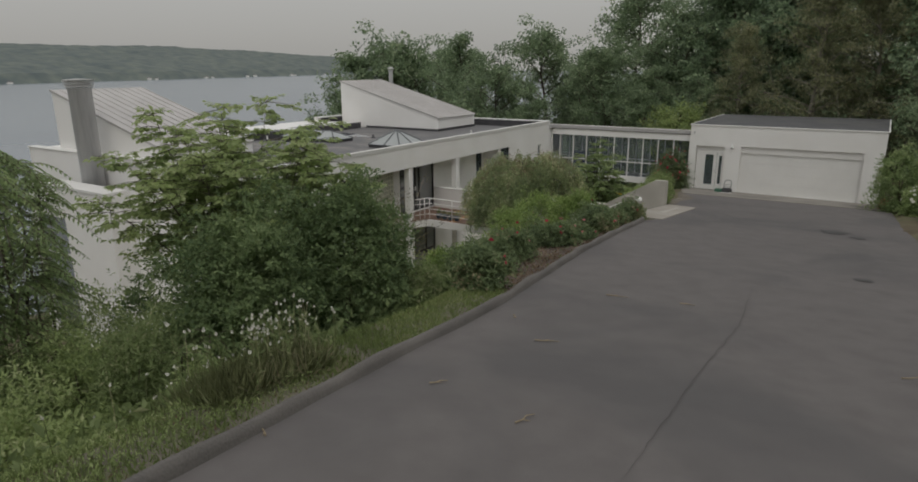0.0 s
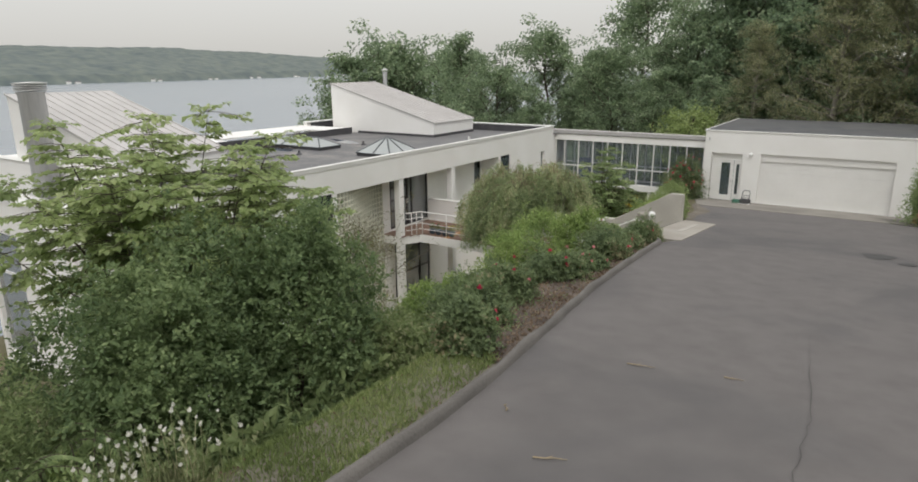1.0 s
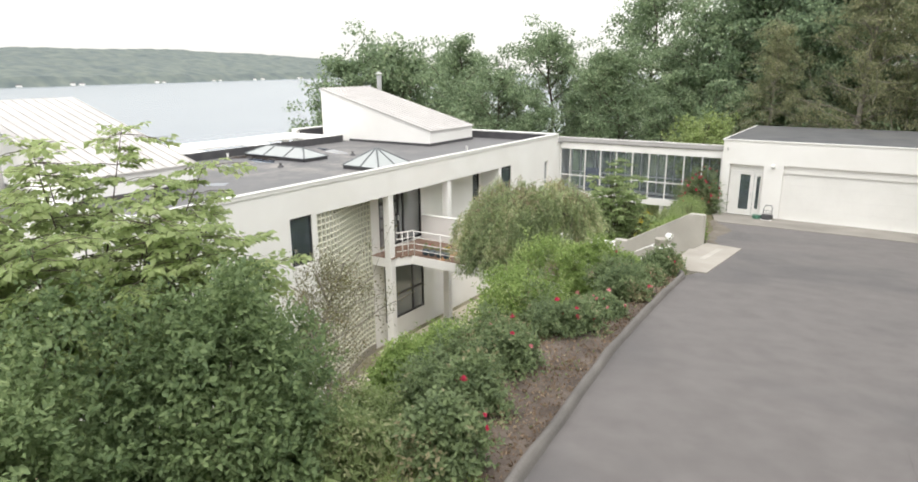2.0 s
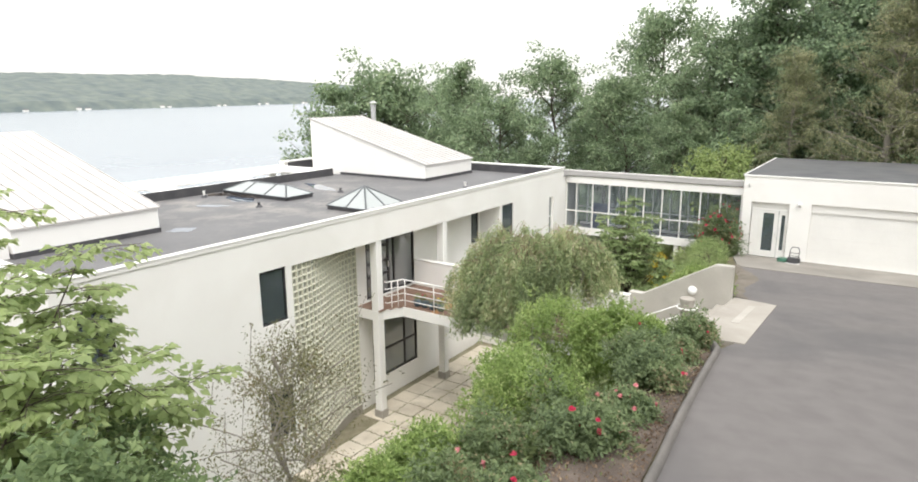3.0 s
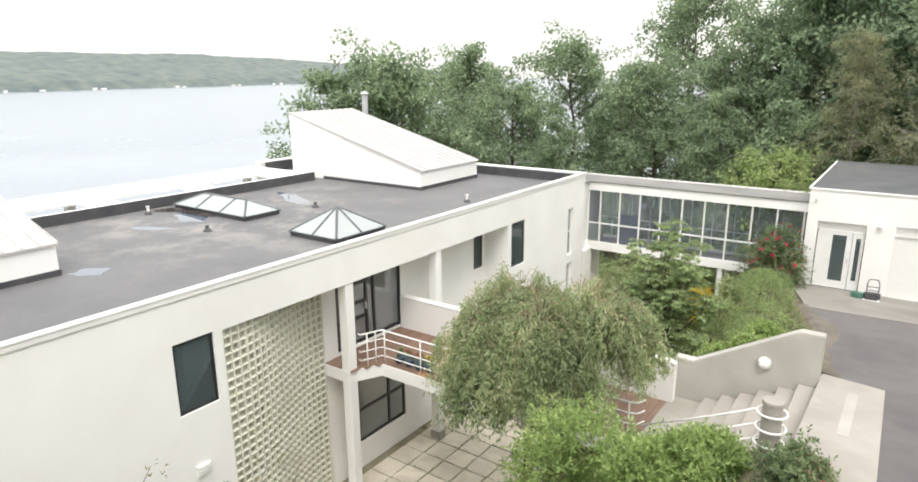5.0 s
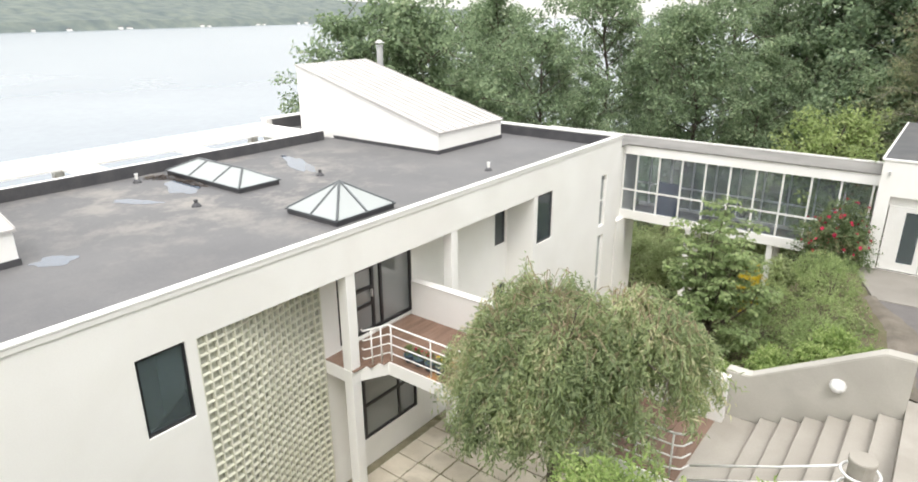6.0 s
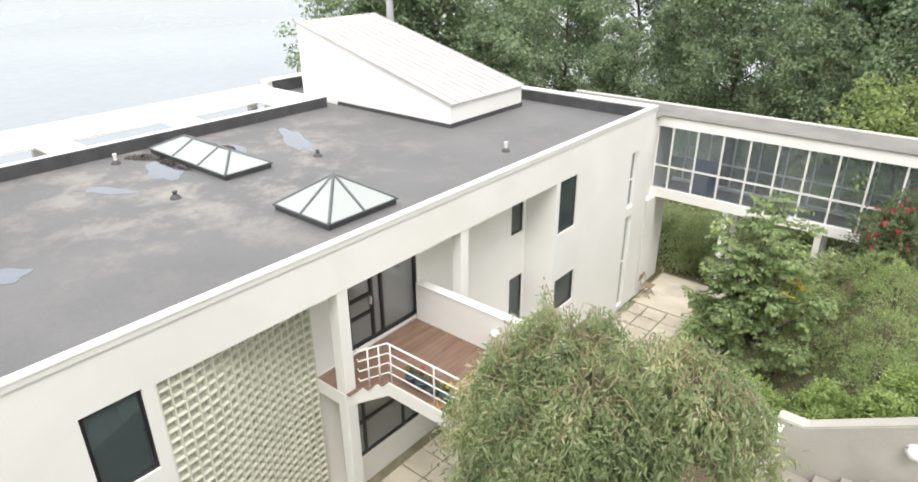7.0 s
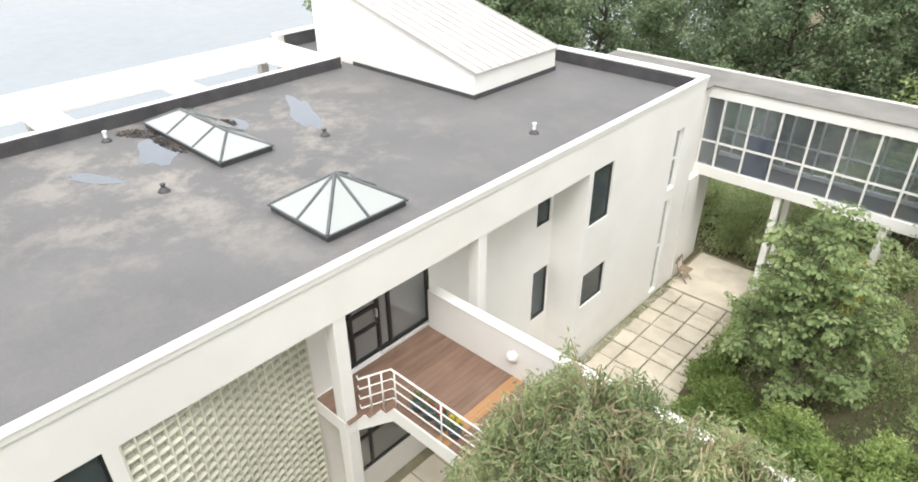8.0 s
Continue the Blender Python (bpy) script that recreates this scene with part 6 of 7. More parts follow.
for k, (x, y, rr, top, mix) in enumerate([(-6.65, 17.3, 0.75, 2.55, 0), (-6.55, 14.4, 0.72, 2.75, 0), (-7.9, 14.2, 0.8, 2.4, 1), (-7.7, 15.5, 0.7, 2.55, 1), (-6.70, 20.5, 0.6, 2.2, 0), (-7.20, 18.3, 0.7, 2.45, 0), (-6.45, 12.15, 0.62, 3.0, 0), (-7.6, 12.3, 0.65, 2.7, 1), (-6.50, 15.8, 0.5, 2.35, 0), (-6.65, 19.2, 0.5, 2.1, 0), (-6.10, 10.5, 0.55, 3.2, 0), (-7.0, 11.0, 0.55, 2.85, 1), (-5.70, 9.3, 0.45, 3.5, 0)]):
    z = land_z(x, y) - 0.03
    bush("rose_bush", (x, y, z), rr, rr, top - z, 8400, 0.072, 0.042, LEAF_ROSE, 60 + k, "rose bush with red and pink blooms in the kerbside bed" if not mix else "rose bush with pink blooms on the slope", "rose bush", "roses along the kerb", lumps=13, low=0.12, hollow=0.3, up=0.8, loose=0.6, ragged=0.6, flowers=([RED_BLOOM, RED_BLOOM, PINK_BLOOM] if not mix else [PINK_BLOOM, PINK_BLOOM, RED_BLOOM], 3 + (k * 3) % 5))
bush("climbing_rose", foot(-9.55, 35.55), 1.25, 0.75, 2.1 - land_z(-9.55, 35.6), 18000, 0.09, 0.055, LEAF_ROSE, 75, "tall climbing rose with red blooms beside the garage", "rose bush", lumps=18, low=0.15, hollow=0.5, ragged=0.45, flowers=([bloom("flower", RED_PETAL, 0.06)], 80))
for k, (x, y, rr, h) in enumerate([(-8.95, 31.8, 0.80, 1.2), (-8.85, 30.0, 0.80, 1.1), (-9.5, 33.4, 0.68, 1.05), (-8.7, 28.4, 0.70, 0.9), (-10.5, 32.6, 0.75, 1.2), (-10.3, 30.6, 0.75, 1.1)]):
    bush("mounded_shrub", foot(x, y), rr, rr, h, 12000, 0.050, 0.022, LEAF_BOX, 80 + k, "low mounded evergreen shrub behind the stucco wall", "shrub", "mounded shrubs", lumps=26, low=0.35, hollow=0.88, ragged=0.03, k=4, up=0.15, loose=0.25)
for k, (x, y, rr, h) in enumerate([(-12.2, 26.8, 1.0, 1.9), (-11.0, 26.7, 1.0, 1.6), (-13.0, 28.3, 0.8, 1.2), (-12.4, 27.9, 0.8, 1.4), (-10.9, 28.3, 0.85, 1.3), (-13.2, 29.6, 0.6, 0.9), (-13.4, 27.0, 0.7, 1.3), (-13.5, 31.2, 0.65, 0.9), (-13.4, 32.6, 0.7, 1.0), (-12.6, 30.0, 0.7, 1.0), (-10.2, 27.4, 0.65, 1.1), (-9.3, 27.3, 0.6, 0.9), (-8.3, 27.2, 0.5, 0.7)]):
    bush("leafy_shrub", foot(x, y), rr, rr, h, 8500, 0.09, 0.040, LEAF_BRIGHT, 95 + k, "lush green shrub crowding the slope beside the bridge", "shrub", "shrubs beside the bridge", lumps=11, low=0.2, up=0.9, ragged=0.3)
for k, (x, y, rr, h) in enumerate([(-7.6, 26.45, 0.5, 0.6), (-8.4, 26.4, 0.55, 0.75), (-9.2, 26.4, 0.6, 0.9), (-10.0, 26.4, 0.6, 1.1)]):
    bush("leafy_shrub", foot(x, y), rr, rr * 0.8, h, 6000, 0.085, 0.042, LEAF_BRIGHT, 250 + k, "bright green low shrub lining the stucco wall", "shrub", "shrubs lining the wall", lumps=9, low=0.15, up=0.8, ragged=0.15)
for k, (x, y, rr, h) in enumerate([(-13.2, 33.6, 0.9, 1.1), (-12.8, 35.0, 0.9, 1.2), (-13.6, 34.9, 0.8, 0.9), (-11.9, 36.0, 0.8, 1.2), (-12.5, 32.4, 0.8, 1.0), (-10.6, 35.0, 0.6, 0.9)]):
    bush("wild_shrub", foot(x, y), rr, rr, h, 7000, 0.09, 0.045, LEAF_WILD, 260 + k, "loose grey-green shrub below the walkway", "shrub", "wild shrubs below the walkway", lumps=10, low=0.15, hollow=0.5, up=0.9, loose=0.7)
for k, (x, y, rr, h) in enumerate([(-16.2, 39.4, 0.95, 1.8), (-15.0, 39.3, 0.9, 1.5), (-13.8, 39.4, 0.9, 1.7), (-12.7, 39.6, 0.9, 1.8)]):
    bush("wild_shrub", foot(x, y), rr, rr, h, 7000, 0.10, 0.05, LEAF_WILD, 270 + k, "pale wild shrub beyond the walkway posts", "shrub", "wild shrubs behind the walkway", lumps=10, low=0.15, hollow=0.5, up=0.9, loose=0.7)
bush("yellow_shrub", foot(-11.6, 34.6), 0.55, 0.5, 1.7, 4000, 0.07, 0.03, YELLOW_PETAL, 104, "yellow-leaved shrub at the foot of the walkway", "shrub")
for k, (x, y, rr, h) in enumerate([(-16.0, 40.5, 1.6, 2.0), (-14.0, 41.0, 1.5, 2.1), (-18.5, 41.5, 1.6, 2.0), (-12.3, 38.9, 1.1, 1.7), (-17.0, 43.0, 1.8, 2.4), (-20.5, 42.0, 1.5, 1.9), (-14.8, 39.6, 1.1, 1.5)]):
    bush("wild_shrub", foot(x, y), rr, rr, h, 9000, 0.11, 0.06, LEAF_WILD, 110 + k, "wild green shrub on the ground behind the walkway", "shrub", "wild shrubs behind the walkway", lumps=11, low=0.2, up=0.9, loose=0.7)

# ---- the near left corner: privet, maple, sumac ----
for x, y, rx, ry, top, n, k in ((-8.75, 6.6, 1.75, 1.6, 4.5, 76000, 130), (-7.95, 8.25, 1.4, 1.3, 4.85, 70000, 131), (-9.4, 9.2, 1.35, 1.3, 4.2, 38000, 134), (-10.1, 6.0, 1.1, 1.1, 3.7, 24000, 135), (-7.95, 6.2, 1.1, 1.1, 4.25, 30000, 136)):
    z = land_z(x, y) - 0.03
    bush("privet_bush", (x, y, z), rx, ry, top - z, int(n * 1.1), 0.082, 0.046, LEAF_DARK, k, "large dark green privet bush on the slope" if k == 130 else "dark green privet bush crowding a larger one", "bush", lumps=22, low=0.05, hollow=0.62, ragged=0.40, loose=0.6)


MAPLE_TIPS = [(-11.2, 6.9, 5.8), (-11.0, 8.2, 5.82), (-10.9, 9.3, 5.92), (-9.7, 9.0, 5.35), (-8.8, 8.95, 4.9), (-11.4, 5.8, 4.3), (-9.9, 6.9, 5.1), (-10.4, 6.2, 4.85), (-12.0, 7.7, 4.9), (-12.0, 9.2, 5.0), (-10.3, 7.6, 5.3), (-9.2, 10.3, 4.1), (-10.3, 10.0, 4.9), (-11.6, 6.4, 5.0), (-11.2, 7.4, 4.6), (-10.4, 8.8, 4.7), (-9.2, 8.6, 5.2), (-9.9, 9.8, 5.45), (-8.9, 9.6, 4.6), (-10.6, 7.0, 5.5), (-11.7, 8.6, 5.6), (-9.5, 7.4, 4.95)]
spray_tree("young_maple", "young maple with loose flat sprays of broad light green leaves", -10.6, 7.9, land_z(-10.6, 7.9), 1.7, MAPLE_TIPS, 16, 0.70, 0.105, LEAF_MAPLE, 133)
olive = tree("olive_bush", 133, 4.4, 1.55, 0.20, 8500, 0.068, 0.029, LEAF_DRY, "thin olive-brown bush with bare twigs", "bush", bark=PALE_BARK, limbs=34, clump=0.32, layer=0.9, r0=0.045, taper=0.8)
move(olive, -11.9, 13.6, land_z(-11.9, 13.6) - 0.1, 0, (3.1 - land_z(-11.9, 13.6)) / 4.4)


def sumac(x, y, h, fronds, seed, spread=0.9):
    """A sumac: bare stems with long feathered leaves at their ends."""
    rg = np.random.default_rng(seed)
    z = land_z(x, y) - 0.05
    t = thing("sumac", (x, y, z), "tall sumac with feathered green leaves on thin stems", "sumac", "sumacs on the slope")
    bm = bmesh.new()
    P, A, N, S = [], [], [], []
    for s in range(4):
        a = rg.uniform(0, math.tau)
        top = Vector((x + math.cos(a) * spread * 0.5, y + math.sin(a) * spread * 0.5, z + h * rg.uniform(0.75, 1.0)))
        tube(bm, [(x + rg.normal() * 0.1, y + rg.normal() * 0.1, z), Vector((x, y, z)).lerp(top, 0.55) + Vector(rg.normal(size=3)) * 0.08, top], 0.035, 6, 0.014)
        for k in range(fronds // 4):
            b = rg.uniform(0, math.tau)
            root = top + Vector((0, 0, 0.05 - h * 0.48 * rg.random() ** 1.9)) + Vector(rg.normal(size=3)) * 0.06
            w = Vector((math.cos(b), math.sin(b), 0))
            ln = rg.uniform(0.30, 0.62) * spread
            up_ = rg.uniform(0.05, 0.4)
            side = Vector((-w.y, w.x, 0))
            spine = []
            for i in range(11):
                g = i / 10
                spine.append(root + w * ln * g + Vector((0, 0, ln * (up_ * g - 0.75 * g * g))))
            tube(bm, spine[::2], 0.006, 4, 0.003)
            for i in range(1, 11):
                d = (spine[i] - spine[i - 1]).normalized()
                for q in (-1, 1):
                    P.append(spine[i])
                    A.append(side * q * 0.85 + d * 0.45 + Vector((0, 0, -0.25)))
                    N.append((0, 0, 1))
                    S.append(0.115 * (1.1 - 0.5 * abs(i / 10 - 0.45)))
    part("stem", bm, BARK, t)
    leaf_object("crown", [tuple(p) for p in P], [tuple(p) for p in A], N, np.array(S), np.array(S) * 0.30, LEAF_SUMAC, t)
    return t


sumac(-9.6, 3.45, 5.3, 330, 140, 1.05)
sumac(-10.5, 3.95, 5.9, 330, 141, 1.05)
sumac(-9.4, 2.7, 5.0, 300, 142, 1.05)
sumac(-8.3, 5.6, 1.6, 70, 143, 0.9)
sumac(-9.2, 6.3, 1.9, 70, 144, 0.9)
sumac(-8.2, 4.4, 1.7, 60, 145, 0.8)
sumac(-7.7, 4.9, 1.4, 70, 146, 0.85)
sumac(-8.6, 5.1, 1.9, 70, 147, 0.9)

for k, (x, y, rr, h, mat) in enumerate([(-7.4, 4.6, 0.7, 0.9, LEAF_FERN), (-8.3, 5.0, 0.8, 1.4, LEAF_SUMAC), (-9.2, 4.6, 0.8, 1.5, LEAF_SUMAC), (-10.2, 3.4, 0.9, 1.6, LEAF_SUMAC), (-8.4, 3.4, 0.9, 1.3, LEAF_FERN), (-7.3, 3.2, 0.7, 0.7, LEAF_FERN), (-9.9, 5.2, 0.8, 1.3, LEAF_SUMAC), (-6.5, 4.2, 0.55, 0.55, LEAF_FERN), (-9.4, 2.2, 1.0, 1.6, LEAF_SUMAC), (-10.9, 5.4, 0.8, 1.4, LEAF_SUMAC), (-6.3, 2.6, 0.6, 0.5, LEAF_FERN), (-6.9, 9.2, 0.7, 1.0, WEED), (-7.6, 10.0, 0.8, 1.2, WEED)]):
    bush("wild_bush", foot(x, y), rr, rr, h, 5500, 0.09, 0.034, mat, 180 + k, "soft wild green growth on the slope below the verge", "undergrowth", "wild growth on the slope", lumps=9, low=0.1, hollow=0.3, up=0.9, loose=0.7, ragged=0.6)

for k, (x, y, rr, top) in enumerate([(-8.4, 4.6, 0.8, 3.6), (-9.1, 4.0, 0.8, 3.55), (-9.2, 3.1, 0.8, 3.5), (-8.2, 3.6, 0.8, 3.5), (-7.5, 3.8, 0.7, 3.5), (-10.0, 4.8, 0.8, 3.45), (-8.3, 2.6, 0.8, 3.5), (-7.3, 2.4, 0.7, 3.5)]):
    z = land_z(x, y) - 0.03
    bush("wild_bush", (x, y, z), rr, rr, top - z, 8000, 0.085, 0.026, LEAF_FERN if k % 2 else WEED, 195 + k, "soft wild green growth on the slope below the verge", "undergrowth", "wild growth on the slope", lumps=12, low=0.1, hollow=0.4, up=0.9, loose=0.7, ragged=0.35)

# ---- planting bed along the kerb ----
def verge_strip(name, y0, y1, n, step, mat, label, category):
    """A strip of ground beside the kerb, n steps wide."""
    vs, fs = [], []
    rows = lines((y0, y1, 0.3))
    for y in rows:
        for i in range(n + 1):
            x = along(KERB, y) - 0.13 - i * step * (1 + 0.2 * noise.noise(Vector((0, y * 0.7, 2))))
            vs.append((x, y, land_z(x, y) + 0.03 + 0.03 * noise.noise(Vector((x * 4, y * 4, 1))) - (0.08 if i == n else 0.0)))
    for j in range(len(rows) - 1):
        for i in range(n):
            q = j * (n + 1) + i
            fs.append((q, q + n + 1, q + n + 2, q + 1))
    me = bpy.data.meshes.new(name)
    me.from_pydata(vs, [], fs)
    me.materials.append(mat)
    return tagged(new(name, me), label, category, "", "structure")


GRAVEL = material("verge_gravel", (0.11, 0.10, 0.072), (0.215, 0.195, 0.155), 1.1, 55, 0.95, 0.8, stain=(0.13, 0.145, 0.06), stain_scale=1.0, stain_amount=0.8)
verge_strip("planting_bed", 9.0, 20.4, 6, 0.26, MULCH, "brown mulched planting bed along the kerb", "flower bed")
verge_strip("verge", -4.0, 8.9, 6, 0.22, GRAVEL, "gravelly verge with thin grass beside the kerb", "verge")

# ---- grass, weeds and small growth ----
def growth(name, n, area, L, W, mat, seed, label, lift=0.0, upright=0.8, inside=None):
    """Blades or small leaves strewn over the ground between x0, x1, y0, y1."""
    rg = np.random.default_rng(seed)
    x0, x1, y0, y1 = area
    P = []
    tries = 0
    while len(P) < n and tries < n * 6:
        tries += 1
        x, y = rg.uniform(x0, x1), rg.uniform(y0, y1)
        if inside and not inside(x, y):
            continue
        dens = 0.5 + 0.5 * noise.noise(Vector((x * 0.9, y * 0.9, seed)))
        if rg.random() > dens * 1.3:
            continue
        P.append((x, y, land_z(x, y) + lift * rg.random()))
    m = len(P)
    A = rg.normal(size=(m, 3)) * (1 - upright) + np.array([0, 0, upright])
    N = rg.normal(size=(m, 3))
    ob = leaf_object(name, P, A, N, L * rg.uniform(0.5, 1.3, m), W * rg.uniform(0.7, 1.3, m), mat, None)
    return tagged(ob, label, "plants", "", "stuff")


def off_kerb(lo, hi):
    return lambda x, y: lo < along(KERB, y) - x < hi


growth("grass", 22000, (-9, -3.9, 5.4, 12), 0.10, 0.012, GRASS_GREEN, 150, "short green grass beside the kerb", 0.0, 0.7, lambda x, y: 0.25 + 1.2 * max(0, y - 9.1) < along(KERB, y) - x < 2.6)
growth("grass", 15000, (-7, -3.9, -1, 6.2), 0.12, 0.010, GRASS_GREEN, 161, "soft grass over the gravelly verge", 0.0, 0.7, off_kerb(0.16, 2.4))
growth("weeds", 11000, (-7.5, -4.0, -1, 4.4), 0.055, 0.014, LEAF_FERN, 164, "pale leafy weeds on the verge", 0.12, 0.6, off_kerb(0.45, 2.8))
growth("weeds", 21000, (-16, -5, 0, 19), 0.16, 0.07, WEED, 151, "mixed weeds covering the slope", 0.45, 0.45, off_kerb(1.7, 10.5))
growth("weeds", 8000, (-13.4, -7.5, 26, 36.4), 0.12, 0.06, WEED, 152, "mixed weeds under the shrubs", 0.15, 0.45, off_kerb(0.4, 9.0))
growth("weeds", 16000, (-22, -8.8, 38.5, 47), 0.16, 0.07, LEAF_WILD, 153, "undergrowth behind the walkway", 0.8, 0.45)
growth("weeds", 9000, (-13.6, -8, 18, 22.8), 0.15, 0.06, WEED, 154, "weeds and leaves under the shrubs", 0.5, 0.45)
LITTER = leaf_material("dead_leaf_litter", (0.11, 0.075, 0.05), (0.26, 0.19, 0.13), (0.36, 0.29, 0.20), 0.1, 0.8)
growth("bed_weeds", 900, (-7.5, -4.8, 9, 20.5), 0.07, 0.03, WEED, 158, "a few small weeds in the planting bed", 0.03, 0.5, off_kerb(0.3, 1.7))
growth("leaf_litter", 11000, (-7.5, -4.6, 9, 20.5), 0.055, 0.03, LITTER, 159, "dead leaves and petals on the mulch of the bed", 0.05, 0.15, off_kerb(0.15, 1.8))
growth("leaf_litter", 2600, (-6.5, -3.9, 1, 9.5), 0.05, 0.022, LITTER, 160, "dead leaves on the gravelly verge beside the kerb", 0.03, 0.15, off_kerb(0.12, 1.6))
growth("joint_weeds", 15000, (-16.97, -13.4, 19, 35.5), 0.11, 0.014, GRASS, 155, "grass tufts in the patio joints", 0.0, 0.8, lambda x, y: min((x + 17.36 + PT / 2) % PT, (y - 18.4 + PT / 2) % PT) < 0.05)
growth("seed_grass", 4200, (-6.1, -4.9, 3.3, 4.9), 0.34, 0.005, GRASS, 156, "tall pale seeding grass among the daisies", 0.0, 0.72, off_kerb(0.6, 3.0))

growth("wall_weeds", 2600, (-16.95, -16.72, 29.9, 36.0), 0.13, 0.016, WEED, 163, "grass and weeds along the foot of the house wall", 0.0, 0.75)

# ---- daisies by the kerb ----
def daisy_clump(x, y, count, seed):
    rg = np.random.default_rng(seed)
    z = land_z(x, y)
    d = thing("daisy_clump", (x, y, z), "clump of tall white daisies in the grass beside the kerb", "daisies", "daisies by the kerb")
    st = bmesh.new()
    P, A, N = [], [], []
    for i in range(count):
        q = Vector((x + rg.normal() * 0.32, y + rg.normal() * 0.32, 0))
        base = Vector((q.x, q.y, land_z(q.x, q.y)))
        top = base + Vector((rg.normal() * 0.08, rg.normal() * 0.08, rg.uniform(0.4, 0.85)))
        tube(st, [base, base.lerp(top, 0.5) + Vector((0.02, 0, 0)), top], 0.004, 4, 0.003)
        ob = new("flower", DAISY)
        ob.parent = d
        ob.matrix_parent_inverse = Matrix.Translation(-d.location)
        ob.matrix_basis = Matrix.Translation(top) @ Euler((rg.normal() * 0.4, rg.normal() * 0.4, 0)).to_matrix().to_4x4() @ Matrix.Scale(rg.uniform(0.7, 1.2), 4)
        for k in range(9):
            g = rg.uniform(0.05, 0.85)
            P.append(tuple(base.lerp(top, g)))
            A.append(rg.normal(size=3) + np.array([0, 0, 0.6]))
            N.append(rg.normal(size=3))
    part("stem", st, GRASS, d)["kind"] = "stuff"
    m = len(P)
    leaf_object("foliage", P, A, N, 0.09 * rg.uniform(0.6, 1.3, m), 0.022, WEED, d)
    return d


DAISY = bloom("flower", WHITE_PETAL, 0.019)
for k, (x, y, c) in enumerate([(-5.8, 4.8, 40), (-5.5, 4.45, 34), (-5.35, 3.95, 12), (-6.0, 3.9, 12), (-5.7, 3.3, 8), (-6.1, 2.9, 8)]):
    daisy_clump(x, y, c, 200 + k)

# ---- by the garage ----
bush("green_shrub", foot(0.95, 33.3), 1.15, 1.1, 2.8, 16000, 0.10, 0.06, LEAF_DOGWOOD, 170, "tall green shrub at the corner of the garage", "shrub", lumps=14, low=0.25)
bush("hydrangea", foot(1.75, 31.3), 0.75, 0.75, 1.25, 6000, 0.11, 0.07, LEAF_BOX, 171, "low shrub with white flower heads beside the drive", "shrub", lumps=9, flowers=([WHITE_BLOOM], 30))
bush("green_shrub", foot(2.3, 29.2), 0.9, 0.9, 1.3, 8000, 0.10, 0.06, LEAF_WOOD, 172, "dark green shrub beside the drive", "shrub", lumps=9)
urn = thing("terracotta_pot", (0.47, 34.3, land_z(0.47, 34.3)), "upturned reddish terracotta pot at the garage corner", "flower pot")
part("body", lathe(bmesh.new(), (0.47, 34.3, drive_z(34.3)), [(0.24, 0.0), (0.25, 0.05), (0.22, 0.22), (0.13, 0.42), (0.06, 0.50), (0.0001, 0.51)], 18), TERRACOTTA, urn, "", True)
part("rim", lathe(bmesh.new(), (0.47, 34.3, drive_z(34.3)), [(0.26, 0.0), (0.275, 0.02), (0.275, 0.06), (0.25, 0.07)], 18), TERRACOTTA, urn)

truck = thing("hand_truck", (-6.45, 35.35, drive_z(35.35)), "small dark hand truck leaning beside the garage door", "hand truck")
tz = drive_z(35.35) + 0.01
for dx in (-0.17, 0.17):
    part("upright", tube(bmesh.new(), [(-6.45 + dx, 35.25, tz + 0.10), (-6.45 + dx, 35.50, tz + 0.50), (-6.45 + dx * 0.7, 35.56, tz + 0.62)], 0.016, 7), DARK_METAL, truck, "", True)
    wheel = part("wheel", lathe(bmesh.new(), (0, 0, 0), [(0.03, -0.025), (0.10, -0.025), (0.12, -0.012), (0.12, 0.012), (0.10, 0.025), (0.03, 0.025)], 16), DARK_METAL, truck, "black rubber wheel")
    wheel.matrix_parent_inverse = Matrix.Translation(-truck.location)
    wheel.matrix_basis = Matrix.Translation((-6.45 + dx * 1.25, 35.34, tz + 0.12)) @ Euler((0, radians(90), 0)).to_matrix().to_4x4()
for f in (0.25, 0.5, 0.75):
    part("crossbar", tube(bmesh.new(), [(-6.62, 35.25 + 0.25 * f, tz + 0.10 + 0.40 * f), (-6.28, 35.25 + 0.25 * f, tz + 0.10 + 0.40 * f)], 0.013, 6), DARK_METAL, truck)
part("handle", tube(bmesh.new(), [(-6.57, 35.56, tz + 0.62), (-6.33, 35.56, tz + 0.62)], 0.016, 7), DARK_METAL, truck)
part("toe_plate", box(-6.68, -6.22, 35.02, 35.26, tz + 0.03, tz + 0.05, 0.004), RAIL_WHITE, truck, "pale toe plate")
part("box", box(-6.63, -6.27, 35.08, 35.3, tz + 0.055, tz + 0.27, 0.012), DARK_METAL, truck, "dark box resting on the plate")
hose = bmesh.new()
tube(hose, [(-6.85 + (0.17 + 0.012 * (i % 3)) * math.cos(i * 0.5), 35.3 + (0.15 + 0.01 * (i % 4)) * math.sin(i * 0.5), tz + 0.02 + 0.0028 * i) for i in range(64)], 0.014, 6)
tagged(part("garden_hose", hose, HOSE_GREEN, None, "", True), "coiled green garden hose on the concrete apron", "hose")

